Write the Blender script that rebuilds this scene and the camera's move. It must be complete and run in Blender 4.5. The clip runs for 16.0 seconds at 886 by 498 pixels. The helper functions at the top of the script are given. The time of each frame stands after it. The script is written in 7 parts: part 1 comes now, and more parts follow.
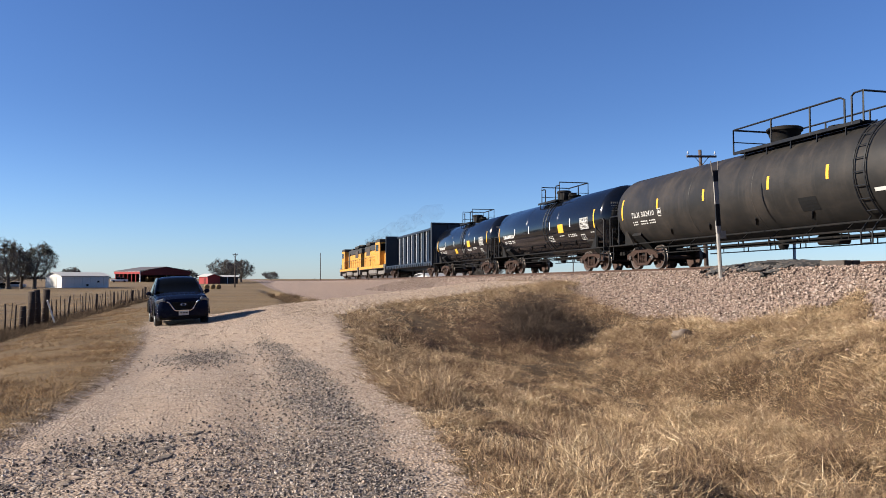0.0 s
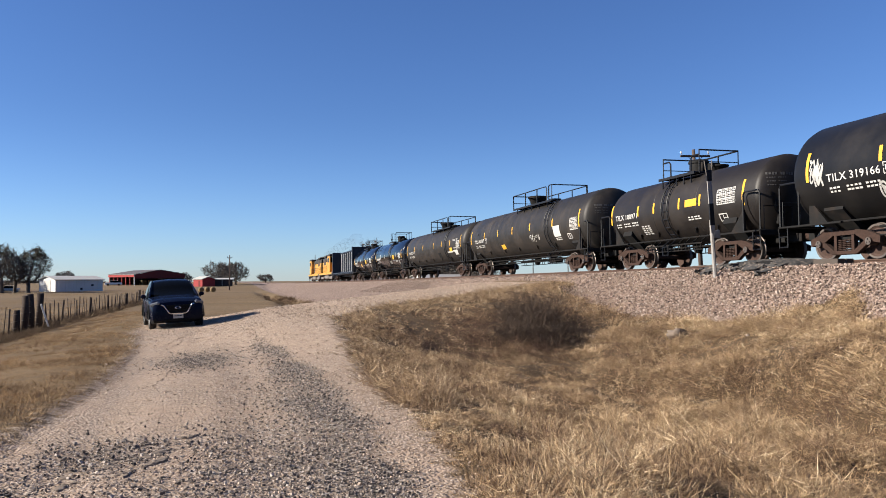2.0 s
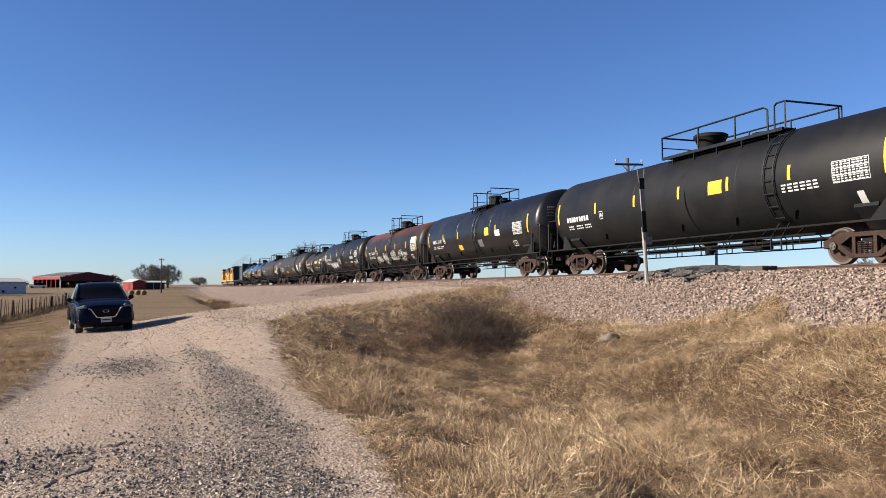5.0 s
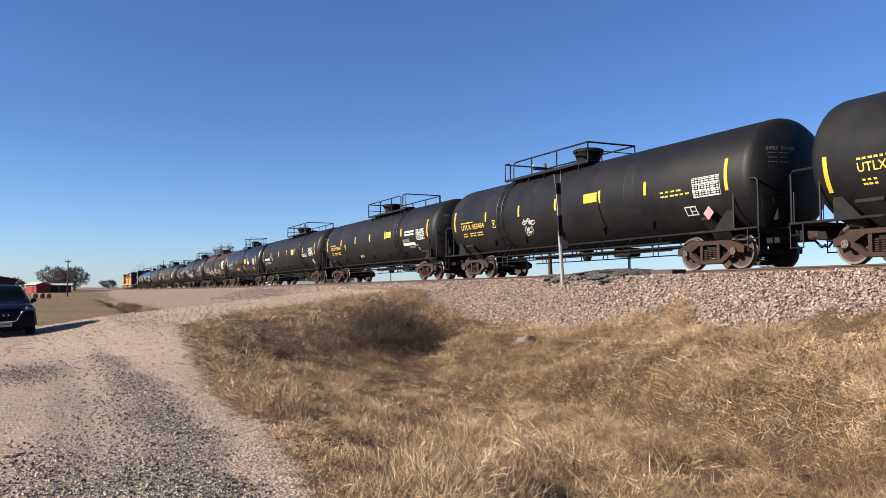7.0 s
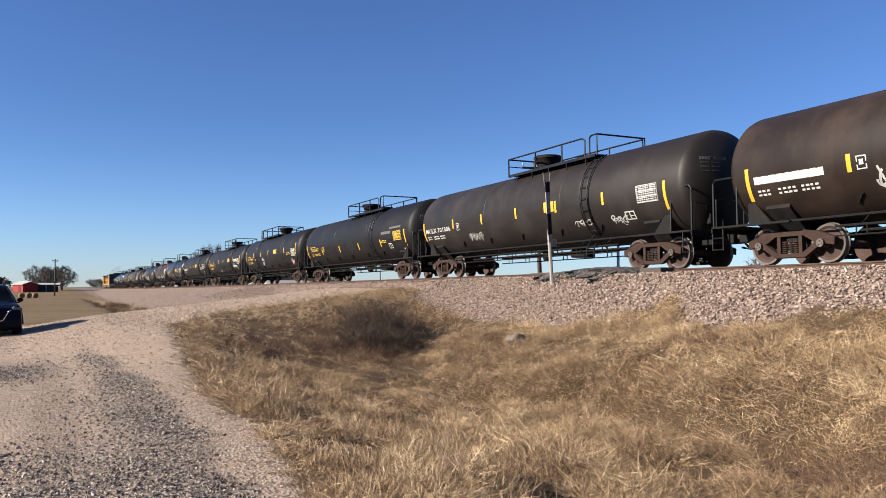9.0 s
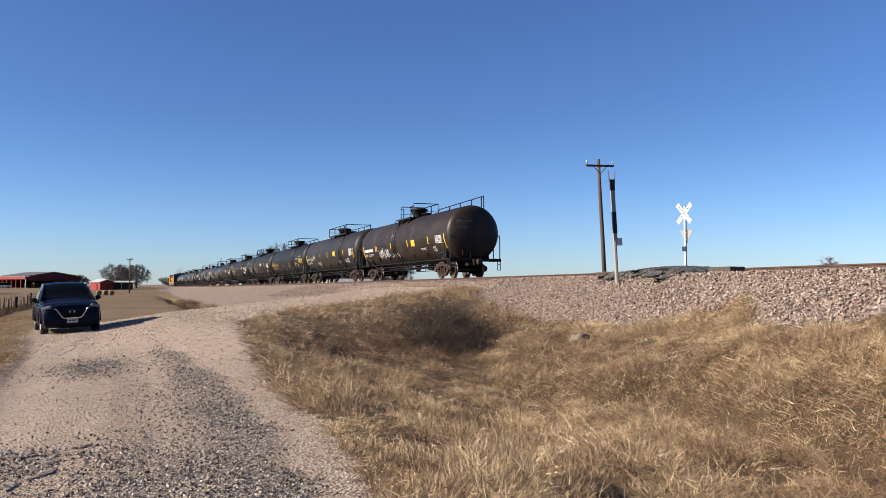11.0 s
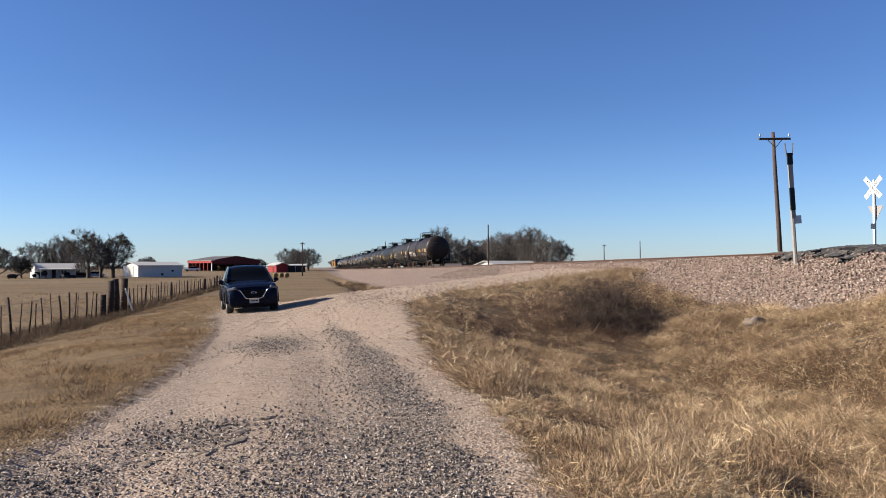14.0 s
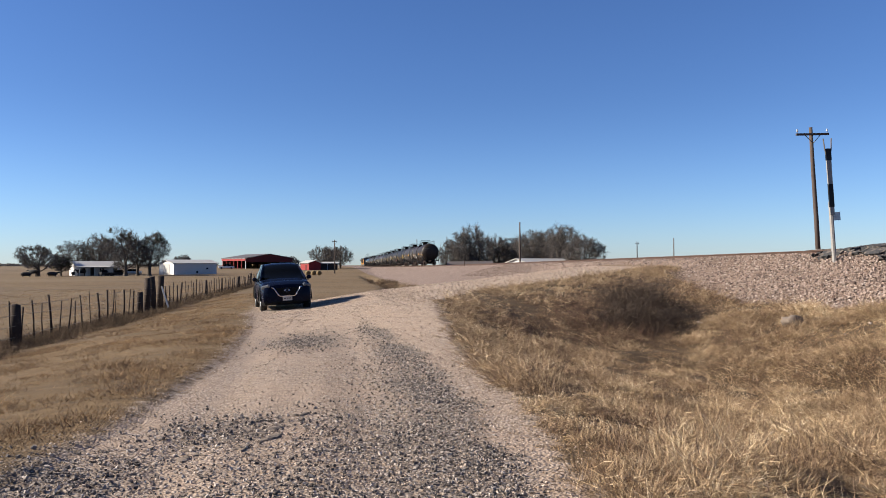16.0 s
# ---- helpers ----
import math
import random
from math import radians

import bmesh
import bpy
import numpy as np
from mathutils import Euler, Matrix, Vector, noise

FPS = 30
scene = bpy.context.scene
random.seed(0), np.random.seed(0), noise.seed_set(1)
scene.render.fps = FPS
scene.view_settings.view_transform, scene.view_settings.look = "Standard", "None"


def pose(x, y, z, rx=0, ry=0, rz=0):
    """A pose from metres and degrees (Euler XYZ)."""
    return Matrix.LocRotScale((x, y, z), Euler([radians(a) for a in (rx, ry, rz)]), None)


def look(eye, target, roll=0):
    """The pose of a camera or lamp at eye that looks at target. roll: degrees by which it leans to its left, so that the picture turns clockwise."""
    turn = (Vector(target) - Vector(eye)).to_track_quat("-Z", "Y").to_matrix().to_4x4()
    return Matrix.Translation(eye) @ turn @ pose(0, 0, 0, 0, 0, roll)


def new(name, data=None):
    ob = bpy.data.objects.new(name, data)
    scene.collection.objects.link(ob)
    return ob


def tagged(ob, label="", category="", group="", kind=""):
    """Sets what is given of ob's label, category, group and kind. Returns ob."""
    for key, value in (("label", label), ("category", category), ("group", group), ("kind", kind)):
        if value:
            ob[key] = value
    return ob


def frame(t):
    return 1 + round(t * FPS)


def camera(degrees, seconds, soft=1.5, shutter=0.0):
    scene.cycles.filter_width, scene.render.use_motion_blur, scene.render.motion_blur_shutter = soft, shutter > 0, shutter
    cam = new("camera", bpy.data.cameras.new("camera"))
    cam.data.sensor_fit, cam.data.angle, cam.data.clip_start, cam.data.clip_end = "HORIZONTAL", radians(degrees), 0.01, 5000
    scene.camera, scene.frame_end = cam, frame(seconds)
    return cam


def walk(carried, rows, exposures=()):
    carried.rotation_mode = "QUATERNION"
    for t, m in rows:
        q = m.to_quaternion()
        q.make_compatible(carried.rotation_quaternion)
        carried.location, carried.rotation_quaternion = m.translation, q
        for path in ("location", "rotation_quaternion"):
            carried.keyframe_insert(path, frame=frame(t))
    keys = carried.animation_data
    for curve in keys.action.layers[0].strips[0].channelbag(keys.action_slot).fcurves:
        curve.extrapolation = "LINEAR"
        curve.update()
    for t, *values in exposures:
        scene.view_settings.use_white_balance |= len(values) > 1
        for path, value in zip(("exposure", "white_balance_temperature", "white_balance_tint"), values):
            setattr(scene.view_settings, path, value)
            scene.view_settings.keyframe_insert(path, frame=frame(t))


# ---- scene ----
cam = camera(58.41, 16.0, soft=0.9)
# seconds, place in metres, yaw, pitch and roll in degrees
PATH = [
    (0, 0.000, 0.000, 1.600, -14.85, 2.15, -0.00),
    (0.5, -0.000, 0.000, 1.600, -14.75, 2.11, 0.10),
    (1, -0.000, 0.000, 1.600, -14.80, 2.12, 0.17),
    (1.5, 0.001, -0.000, 1.600, -14.98, 2.17, 0.29),
    (2, 0.002, -0.000, 1.600, -15.21, 2.23, 0.39),
    (2.5, 0.003, -0.001, 1.601, -15.47, 2.29, 0.45),
    (3, 0.004, -0.001, 1.601, -15.76, 2.30, 0.47),
    (3.5, 0.006, -0.002, 1.601, -16.22, 2.29, 0.42),
    (6, 0.037, -0.013, 1.603, -22.89, 2.72, -0.04),
    (6.5, 0.044, -0.016, 1.603, -24.39, 2.75, 0.00),
    (7, 0.048, -0.018, 1.603, -25.46, 2.73, 0.07),
    (7.5, 0.051, -0.019, 1.602, -26.06, 2.64, 0.14),
    (8, 0.052, -0.020, 1.602, -26.36, 2.60, 0.21),
    (10.5, 0.042, -0.015, 1.603, -24.13, 2.75, 0.05),
    (11, 0.032, -0.011, 1.602, -21.70, 2.55, 0.03),
    (11.5, 0.019, -0.006, 1.601, -19.00, 2.27, 0.02),
    (12, 0.008, -0.002, 1.599, -16.45, 1.98, 0.08),
    (12.5, -0.002, 0.001, 1.598, -14.38, 1.73, 0.12),
    (13, -0.010, 0.003, 1.597, -12.68, 1.55, 0.22),
    (13.5, -0.017, 0.004, 1.596, -11.31, 1.40, 0.28),
    (14, -0.022, 0.005, 1.596, -10.21, 1.28, 0.27),
    (14.5, -0.026, 0.006, 1.595, -9.35, 1.20, 0.29),
    (15, -0.029, 0.006, 1.595, -8.75, 1.15, 0.25),
    (15.5, -0.031, 0.007, 1.595, -8.29, 1.14, 0.25),
    (16, -0.033, 0.007, 1.595, -7.94, 1.13, 0.28),
]
walk(cam, [(t, pose(x, y, z, 90 + pitch, roll, yaw)) for t, x, y, z, yaw, pitch, roll in PATH],
     [(0, 1.33), (3.5, 1.33), (6.5, 1.37), (8, 1.37), (10.5, 1.27), (16, 1.27)])

# ---- light ----
SUN = Vector((-0.89, 0.12, 0.432)).normalized()
world = bpy.data.worlds.new("sky")
scene.world = world
world.use_nodes = True
sky = world.node_tree.nodes.new("ShaderNodeTexSky")
sky.sky_type, sky.sun_disc = "NISHITA", False
sky.sun_elevation = math.asin(SUN.z)
sky.sun_rotation = math.atan2(SUN.x, SUN.y)
sky.air_density, sky.dust_density, sky.ozone_density = 1.0, 0.1, 4.5
world.node_tree.nodes["Background"].inputs["Strength"].default_value = 0.068
tint = world.node_tree.nodes.new("ShaderNodeMix")
tint.data_type, tint.blend_type = "RGBA", "MULTIPLY"
tint.inputs[0].default_value, tint.inputs[7].default_value = 1.0, (0.64, 0.785, 1.10, 1)
world.node_tree.links.new(sky.outputs[0], tint.inputs[6])
# the pale haze that lifts the sky towards the horizon
way, split, lift = (world.node_tree.nodes.new("ShaderNode" + k) for k in ("TexCoord", "SeparateXYZ", "ValToRGB"))
world.node_tree.links.new(way.outputs["Generated"], split.inputs[0])
world.node_tree.links.new(split.outputs[2], lift.inputs[0])
lift.color_ramp.interpolation = "EASE"
lift.color_ramp.elements[0].position, lift.color_ramp.elements[0].color = 0.0, (0.93, 0.91, 0.89, 1)
lift.color_ramp.elements[1].position, lift.color_ramp.elements[1].color = 0.22, (0.70, 0.70, 0.70, 1)
pale = world.node_tree.nodes.new("ShaderNodeMix")
pale.data_type, pale.blend_type = "RGBA", "MULTIPLY"
pale.inputs[0].default_value = 1.0
world.node_tree.links.new(tint.outputs[2], pale.inputs[6])
world.node_tree.links.new(lift.outputs[0], pale.inputs[7])
world.node_tree.links.new(pale.outputs[2], world.node_tree.nodes["Background"].inputs[0])
sun = new("sun", bpy.data.lights.new("sun", "SUN"))
sun.data.energy, sun.data.angle, sun.data.color = 5.0, radians(0.5), (1.0, 0.91, 0.78)
sun.matrix_world = look(SUN * 200, (0, 0, 0))

# ---- materials ----


def nodes_of(name):
    m = bpy.data.materials.new(name)
    m.use_nodes = True
    t = m.node_tree
    return m, t, t.nodes["Principled BSDF"]


def node(t, kind, **values):
    n = t.nodes.new("ShaderNode" + kind)
    for k, v in values.items():
        n.inputs[k.replace("_", " ")].default_value = v
    return n


def ramp(t, fac, stops):
    n = t.nodes.new("ShaderNodeValToRGB")
    while len(n.color_ramp.elements) < len(stops):
        n.color_ramp.elements.new(0.5)
    for e, (p, c) in zip(n.color_ramp.elements, stops):
        e.position, e.color = p, (*c, 1)
    t.links.new(fac, n.inputs[0])
    return n.outputs[0]


def mix(t, fac, a, b, mode="MIX"):
    n = t.nodes.new("ShaderNodeMix")
    n.data_type, n.blend_type = "RGBA", mode
    for v, slot in ((fac, 0), (a, 6), (b, 7)):
        if isinstance(v, bpy.types.NodeSocket):
            t.links.new(v, n.inputs[slot])
        elif slot == 0:
            n.inputs[0].default_value = v
        else:
            n.inputs[slot].default_value = (*v, 1)
    return n.outputs[2]


def span(t, value, a, b, lo=0.0, hi=1.0):
    n = t.nodes.new("ShaderNodeMapRange")
    n.inputs[1].default_value, n.inputs[2].default_value = a, b
    n.inputs[3].default_value, n.inputs[4].default_value = lo, hi
    t.links.new(value, n.inputs[0])
    return n.outputs[0]


def times(t, a, b, op="MULTIPLY"):
    n = t.nodes.new("ShaderNodeMath")
    n.operation = op
    for v, slot in ((a, 0), (b, 1)):
        if isinstance(v, bpy.types.NodeSocket):
            t.links.new(v, n.inputs[slot])
        else:
            n.inputs[slot].default_value = v
    return n.outputs[0]


def coords(t, scale=(1, 1, 1), world_space=False):
    c = t.nodes.new("ShaderNodeTexCoord" if not world_space else "ShaderNodeNewGeometry")
    m = t.nodes.new("ShaderNodeMapping")
    m.inputs["Scale"].default_value = scale
    t.links.new(c.outputs["Object" if not world_space else "Position"], m.inputs[0])
    return m.outputs[0]


def noise_tex(t, vec, scale, detail=4, rough=0.6):
    n = node(t, "TexNoise", Scale=scale, Detail=detail, Roughness=rough)
    t.links.new(vec, n.inputs["Vector"])
    return n.outputs[0]


def bump(t, b, height, strength=0.3, distance=0.01):
    n = node(t, "Bump", Strength=strength, Distance=distance)
    t.links.new(height, n.inputs["Height"])
    t.links.new(n.outputs[0], b.inputs["Normal"])


def plain(name, color, rough=0.6, metal=0.0, vary=0.25, scale=6.0, dirt=None, dirt_amount=0.35, relief=0.15, per_piece=0.0, gloss=0.4):
    """Painted, wooden or metal surface with grain and blotches of dirt."""
    m, t, b = nodes_of(name)
    v = coords(t)
    fine, wide = noise_tex(t, v, scale * 6, 3), noise_tex(t, v, scale * 0.6, 4)
    dark = tuple(c * (1 - vary) for c in color)
    col = mix(t, span(t, fine, 0.3, 0.7), color, dark)
    if dirt:
        col = mix(t, span(t, wide, 0.5, 0.72, 0, dirt_amount), col, dirt)
    if per_piece:
        info = t.nodes.new("ShaderNodeNewGeometry")
        shade = span(t, info.outputs["Random Per Island"], 0, 1, 1 - per_piece, 1 + per_piece)
        grey = t.nodes.new("ShaderNodeCombineColor")
        for k in range(3):
            t.links.new(shade, grey.inputs[k])
        col = mix(t, 1.0, col, grey.outputs[0], "MULTIPLY")
    t.links.new(col, b.inputs["Base Color"])
    t.links.new(span(t, wide, 0.3, 0.7, max(rough - 0.1, 0.02), min(rough + 0.12, 1)), b.inputs["Roughness"])
    b.inputs["Metallic"].default_value = metal
    b.inputs["Specular IOR Level"].default_value = gloss
    if relief:
        bump(t, b, fine, relief, 0.004)
    return m


def tank_paint(name, color, rough, dust=(0.066, 0.055, 0.047), dust_amount=0.3, rust=0.0, gloss=0.22, streaky=0.35):
    """Tank paint with road dust, run-down streaks and, where asked for, a rusted crown."""
    m, t, b = nodes_of(name)
    v = coords(t)
    streak = noise_tex(t, coords(t, (1, 2.2, 0.16)), 1.7, 5, 0.65)
    blotch = noise_tex(t, v, 0.7, 5)
    fine = noise_tex(t, v, 22, 3)
    col = mix(t, span(t, streak, 0.5, 0.8, 0, dust_amount * streaky), color, dust)
    col = mix(t, span(t, blotch, 0.45, 0.75, 0, dust_amount * 0.8), col, dust)
    col = mix(t, span(t, fine, 0.4, 0.75, 0, 0.25), col, tuple(c * 0.6 for c in color))
    if rust:
        sep = t.nodes.new("ShaderNodeSeparateXYZ")
        t.links.new(v, sep.inputs[0])
        crown = times(t, span(t, sep.outputs[2], 2.95, 3.6), span(t, blotch, 0.25, 0.6))
        col = mix(t, times(t, crown, rust), col, (0.16, 0.055, 0.028))
        spots = span(t, noise_tex(t, coords(t, (1, 3, 0.5)), 2.6, 6, 0.7), 0.56, 0.66, 0, rust * 0.7)
        col = mix(t, spots, col, (0.09, 0.035, 0.02))
    t.links.new(col, b.inputs["Base Color"])
    t.links.new(span(t, blotch, 0.3, 0.7, rough * 0.85, min(rough * 1.2, 1)), b.inputs["Roughness"])
    b.inputs["Specular IOR Level"].default_value = gloss
    if rough > 0.3:
        bump(t, b, fine, 0.05, 0.002)
    return m


def speckled(name, colors, rough=0.9, scale=60.0, patches=0.0, gloss=0.3, by_tuft=False):
    """Loose stones, leaves or blades: the tone differs from piece to piece."""
    m, t, b = nodes_of(name)
    info = t.nodes.new("ShaderNodeNewGeometry")
    n = len(colors)
    if by_tuft:
        tone = t.nodes.new("ShaderNodeAttribute")
        tone.attribute_name = "tone"
    col = ramp(t, tone.outputs["Fac"] if by_tuft else info.outputs["Random Per Island"], [(k / (n - 1), c) for k, c in enumerate(colors)])
    grain = noise_tex(t, coords(t), scale, 3)
    dark = mix(t, 1.0, col, (0.62, 0.60, 0.58), "MULTIPLY")
    col = mix(t, span(t, grain, 0.35, 0.7), col, dark)
    if patches:
        wide = noise_tex(t, coords(t, world_space=True), 0.9, 5, 0.65)
        dull = mix(t, 1.0, col, (0.42, 0.36, 0.33), "MULTIPLY")
        col = mix(t, span(t, wide, 0.42, 0.62, 0, patches), col, dull)
        small = noise_tex(t, coords(t, world_space=True), 3.2, 3, 0.6)
        col = mix(t, span(t, small, 0.5, 0.68, 0, patches * 0.7), col, mix(t, 1.0, col, (0.6, 0.5, 0.44), "MULTIPLY"))
    t.links.new(col, b.inputs["Base Color"])
    b.inputs["Specular IOR Level"].default_value = gloss
    b.inputs["Roughness"].default_value = rough
    return m


def ground_material():
    """Dry turf, pale gravel, dark gravel and ballast, told apart by the sheet's zone attributes."""
    m, t, b = nodes_of("dry_ground")
    v = coords(t, world_space=True)

    def zone(name):
        a = t.nodes.new("ShaderNodeAttribute")
        a.attribute_name = name
        return a.outputs["Fac"]

    def ragged(value, n, width=0.22):
        s = times(t, value, times(t, span(t, n, 0.25, 0.75, -0.45, 0.45), 0.0, "ADD"), "ADD")
        return span(t, s, 0.5 - width, 0.5 + width)

    n1, n2 = noise_tex(t, v, 0.55, 5), noise_tex(t, v, 4.5, 4)
    n3, n4 = noise_tex(t, v, 26, 4, 0.7), noise_tex(t, v, 0.05, 4)
    turf = ramp(t, n2, [(0.28, (0.062, 0.038, 0.018)), (0.5, (0.14, 0.088, 0.04)), (0.75, (0.235, 0.152, 0.07))])
    turf = mix(t, span(t, n1, 0.35, 0.7, 0, 0.55), turf, (0.105, 0.068, 0.034))
    turf = mix(t, span(t, n4, 0.42, 0.62, 0, 0.6), turf, (0.135, 0.096, 0.056))
    n5 = noise_tex(t, coords(t, (0.25, 1, 1), True), 0.028, 5, 0.7)
    turf = mix(t, span(t, n5, 0.46, 0.56, 0, 0.5), turf, (0.175, 0.127, 0.074))
    n6 = noise_tex(t, coords(t, (0.3, 1, 1), True), 0.16, 6, 0.7)
    turf = mix(t, span(t, n6, 0.5, 0.68, 0, 0.65), turf, (0.06, 0.042, 0.025))
    turf = mix(t, span(t, n3, 0.45, 0.7, 0, 0.4), turf, (0.075, 0.055, 0.03))
    sand = ramp(t, n2, [(0.25, (0.225, 0.16, 0.114)), (0.55, (0.315, 0.233, 0.17)), (0.8, (0.375, 0.286, 0.215))])
    sand = mix(t, span(t, n1, 0.4, 0.7, 0, 0.5), sand, (0.215, 0.16, 0.116))
    cells = node(t, "TexVoronoi", Scale=34.0)
    t.links.new(v, cells.inputs["Vector"])
    tone = ramp(t, span(t, cells.outputs["Color"], 0.0, 1.0), [(0.1, (0.10, 0.08, 0.066)), (0.5, (0.27, 0.216, 0.175)), (0.9, (0.50, 0.425, 0.36))])
    gravel = mix(t, times(t, span(t, n1, 0.3, 0.62, 0.25, 0.85), span(t, cells.outputs["Distance"], 0.75, 0.3)), sand, tone)
    darktone = ramp(t, span(t, cells.outputs["Color"], 0.0, 1.0), [(0.2, (0.025, 0.023, 0.023)), (0.6, (0.07, 0.064, 0.06)), (0.95, (0.30, 0.28, 0.26))])
    stone = node(t, "TexVoronoi", Scale=11.0)
    t.links.new(v, stone.inputs["Vector"])
    # ballast tones, darkened between cells to paint in the shade of the gaps
    pink = ramp(t, span(t, stone.outputs["Color"], 0.0, 1.0), [(0.1, (0.05, 0.037, 0.031)), (0.45, (0.17, 0.12, 0.098)), (0.9, (0.33, 0.25, 0.205))])
    pink = mix(t, span(t, stone.outputs["Distance"], 0.35, 0.75, 0, 0.7), pink, (0.10, 0.075, 0.065))
    # dark thatch, with the shade between grass tufts put into its colour
    turf = mix(t, times(t, zone("thatch_shade"), 0.95), turf, ramp(t, n3, [(0.3, (0.02, 0.013, 0.008)), (0.75, (0.085, 0.055, 0.03))]))
    col = mix(t, ragged(zone("gravel"), n2), turf, gravel)
    col = mix(t, times(t, ragged(zone("dark"), n2, 0.4), span(t, n1, 0.3, 0.7, 0.45, 0.85)), col, darktone)
    col = mix(t, ragged(zone("ballast"), n2, 0.15), col, pink)
    t.links.new(col, b.inputs["Base Color"])
    b.inputs["Roughness"].default_value = 0.95
    b.inputs["Specular IOR Level"].default_value = 0.2
    tread = t.nodes.new("ShaderNodeTexWave")
    tread.bands_direction = "Y"
    tread.inputs["Scale"].default_value, tread.inputs["Distortion"].default_value, tread.inputs["Detail Scale"].default_value = 1.6, 0.8, 3.0
    t.links.new(v, tread.inputs["Vector"])
    marks = times(t, times(t, zone("tyre"), 0.45), tread.outputs["Fac"])
    b_col = mix(t, times(t, marks, 0.6), col, (0.13, 0.094, 0.066))
    t.links.new(b_col, b.inputs["Base Color"])
    n3 = times(t, n3, times(t, marks, -1.6), "ADD")
    h = times(t, times(t, n3, 0.35), span(t, cells.outputs["Distance"], 0.8, 0.0, 0, 0.6), "ADD")
    bump(t, b, h, 0.7, 0.03)
    return m


def glass(name, tint=(0.003, 0.0035, 0.0045)):
    m, t, b = nodes_of(name)
    b.inputs["Base Color"].default_value = (*tint, 1)
    b.inputs["Roughness"].default_value = 0.04
    b.inputs["Specular IOR Level"].default_value = 0.03
    return m


MAT_GROUND = ground_material()
MAT_STRAW = speckled("dry_grass", [(0.085, 0.046, 0.024), (0.21, 0.128, 0.068), (0.40, 0.272, 0.148), (0.60, 0.445, 0.262), (0.86, 0.72, 0.50)], 0.75, patches=0.5, gloss=0.5, by_tuft=True)
MAT_SHORT = speckled("mown_grass", [(0.11, 0.064, 0.032), (0.30, 0.186, 0.092), (0.48, 0.318, 0.162), (0.64, 0.455, 0.25)], 0.9, patches=0.5, by_tuft=True)
MAT_RANK = speckled("rank_grass", [(0.045, 0.029, 0.018), (0.12, 0.077, 0.044), (0.21, 0.142, 0.08), (0.30, 0.215, 0.128)], 0.9, patches=0.4, by_tuft=True)
MAT_WEED = speckled("dead_weeds", [(0.05, 0.028, 0.02), (0.11, 0.062, 0.041), (0.19, 0.112, 0.072), (0.07, 0.041, 0.028)], 0.9)
MAT_THICKET = speckled("thicket_stems", [(0.025, 0.018, 0.014), (0.055, 0.039, 0.029), (0.13, 0.09, 0.064), (0.037, 0.027, 0.02)], 0.9)
MAT_BALLAST = speckled("ballast_stone", [(0.07, 0.05, 0.043), (0.22, 0.162, 0.131), (0.36, 0.276, 0.228), (0.25, 0.175, 0.143), (0.49, 0.415, 0.355)], 0.9)
MAT_PEBBLE = speckled("road_pebble", [(0.21, 0.158, 0.12), (0.38, 0.295, 0.229), (0.60, 0.49, 0.395), (0.30, 0.225, 0.171)], 0.9)
MAT_DARKPEB = speckled("dark_pebble", [(0.045, 0.038, 0.034), (0.15, 0.125, 0.108), (0.075, 0.062, 0.054), (0.46, 0.40, 0.35), (0.21, 0.175, 0.15)], 0.8)
MAT_ASPHALT = plain("old_asphalt", (0.035, 0.034, 0.034), 0.9, vary=0.4, scale=14, dirt=(0.17, 0.137, 0.113), dirt_amount=0.9, relief=0.9)
MAT_WORNTAR = plain("worn_tar", (0.21, 0.16, 0.12), 0.9, vary=0.5, scale=9, dirt=(0.06, 0.05, 0.043), dirt_amount=0.8, relief=0.9)
MAT_RAIL = plain("rusty_rail", (0.075, 0.042, 0.03), 0.75, 0.3, scale=5, dirt=(0.07, 0.04, 0.03))
MAT_TIE = plain("tie_wood", (0.06, 0.048, 0.04), 0.9, scale=8, relief=0.5)
MAT_ROCK = plain("field_stone", (0.14, 0.108, 0.084), 0.95, scale=9, dirt=(0.09, 0.075, 0.06), relief=0.8)
MAT_POST = plain("weathered_post", (0.045, 0.034, 0.028), 0.95, scale=7, dirt=(0.10, 0.08, 0.068), dirt_amount=0.5, relief=0.8, gloss=0.1)
MAT_POLE = plain("creosoted_pole", (0.075, 0.053, 0.043), 0.9, scale=5, dirt=(0.04, 0.03, 0.026), relief=0.5)
MAT_WIRE = plain("galvanised_wire", (0.16, 0.14, 0.125), 0.6, 0.6, scale=10)
MAT_GREYPOST = plain("weathered_white_paint", (0.25, 0.235, 0.22), 0.7, vary=0.2, scale=5, dirt=(0.2, 0.18, 0.16), dirt_amount=0.6)
MAT_WHITE = plain("white_paint", (0.55, 0.545, 0.53), 0.6, vary=0.08, dirt=(0.42, 0.38, 0.33), dirt_amount=0.3)
MAT_BLACK = plain("black_paint", (0.007, 0.008, 0.011), 0.5, vary=0.2, dirt=(0.02, 0.018, 0.016), dirt_amount=0.2, gloss=0.2)
MAT_ROOFWHITE = plain("pale_metal_roof", (0.38, 0.37, 0.35), 0.6, vary=0.06, scale=1.5, dirt=(0.45, 0.40, 0.34), dirt_amount=0.25)
MAT_ROOFGREY = plain("brown_metal_roof", (0.10, 0.085, 0.08), 0.6, 0.0, scale=1.5, dirt=(0.18, 0.14, 0.11))
# darker copy of barn red, with the gable's shade put into the colour
MAT_SHADED_RED = plain("shaded_barn_metal", (0.11, 0.022, 0.022), 0.7, vary=0.15, scale=2, gloss=0.15)
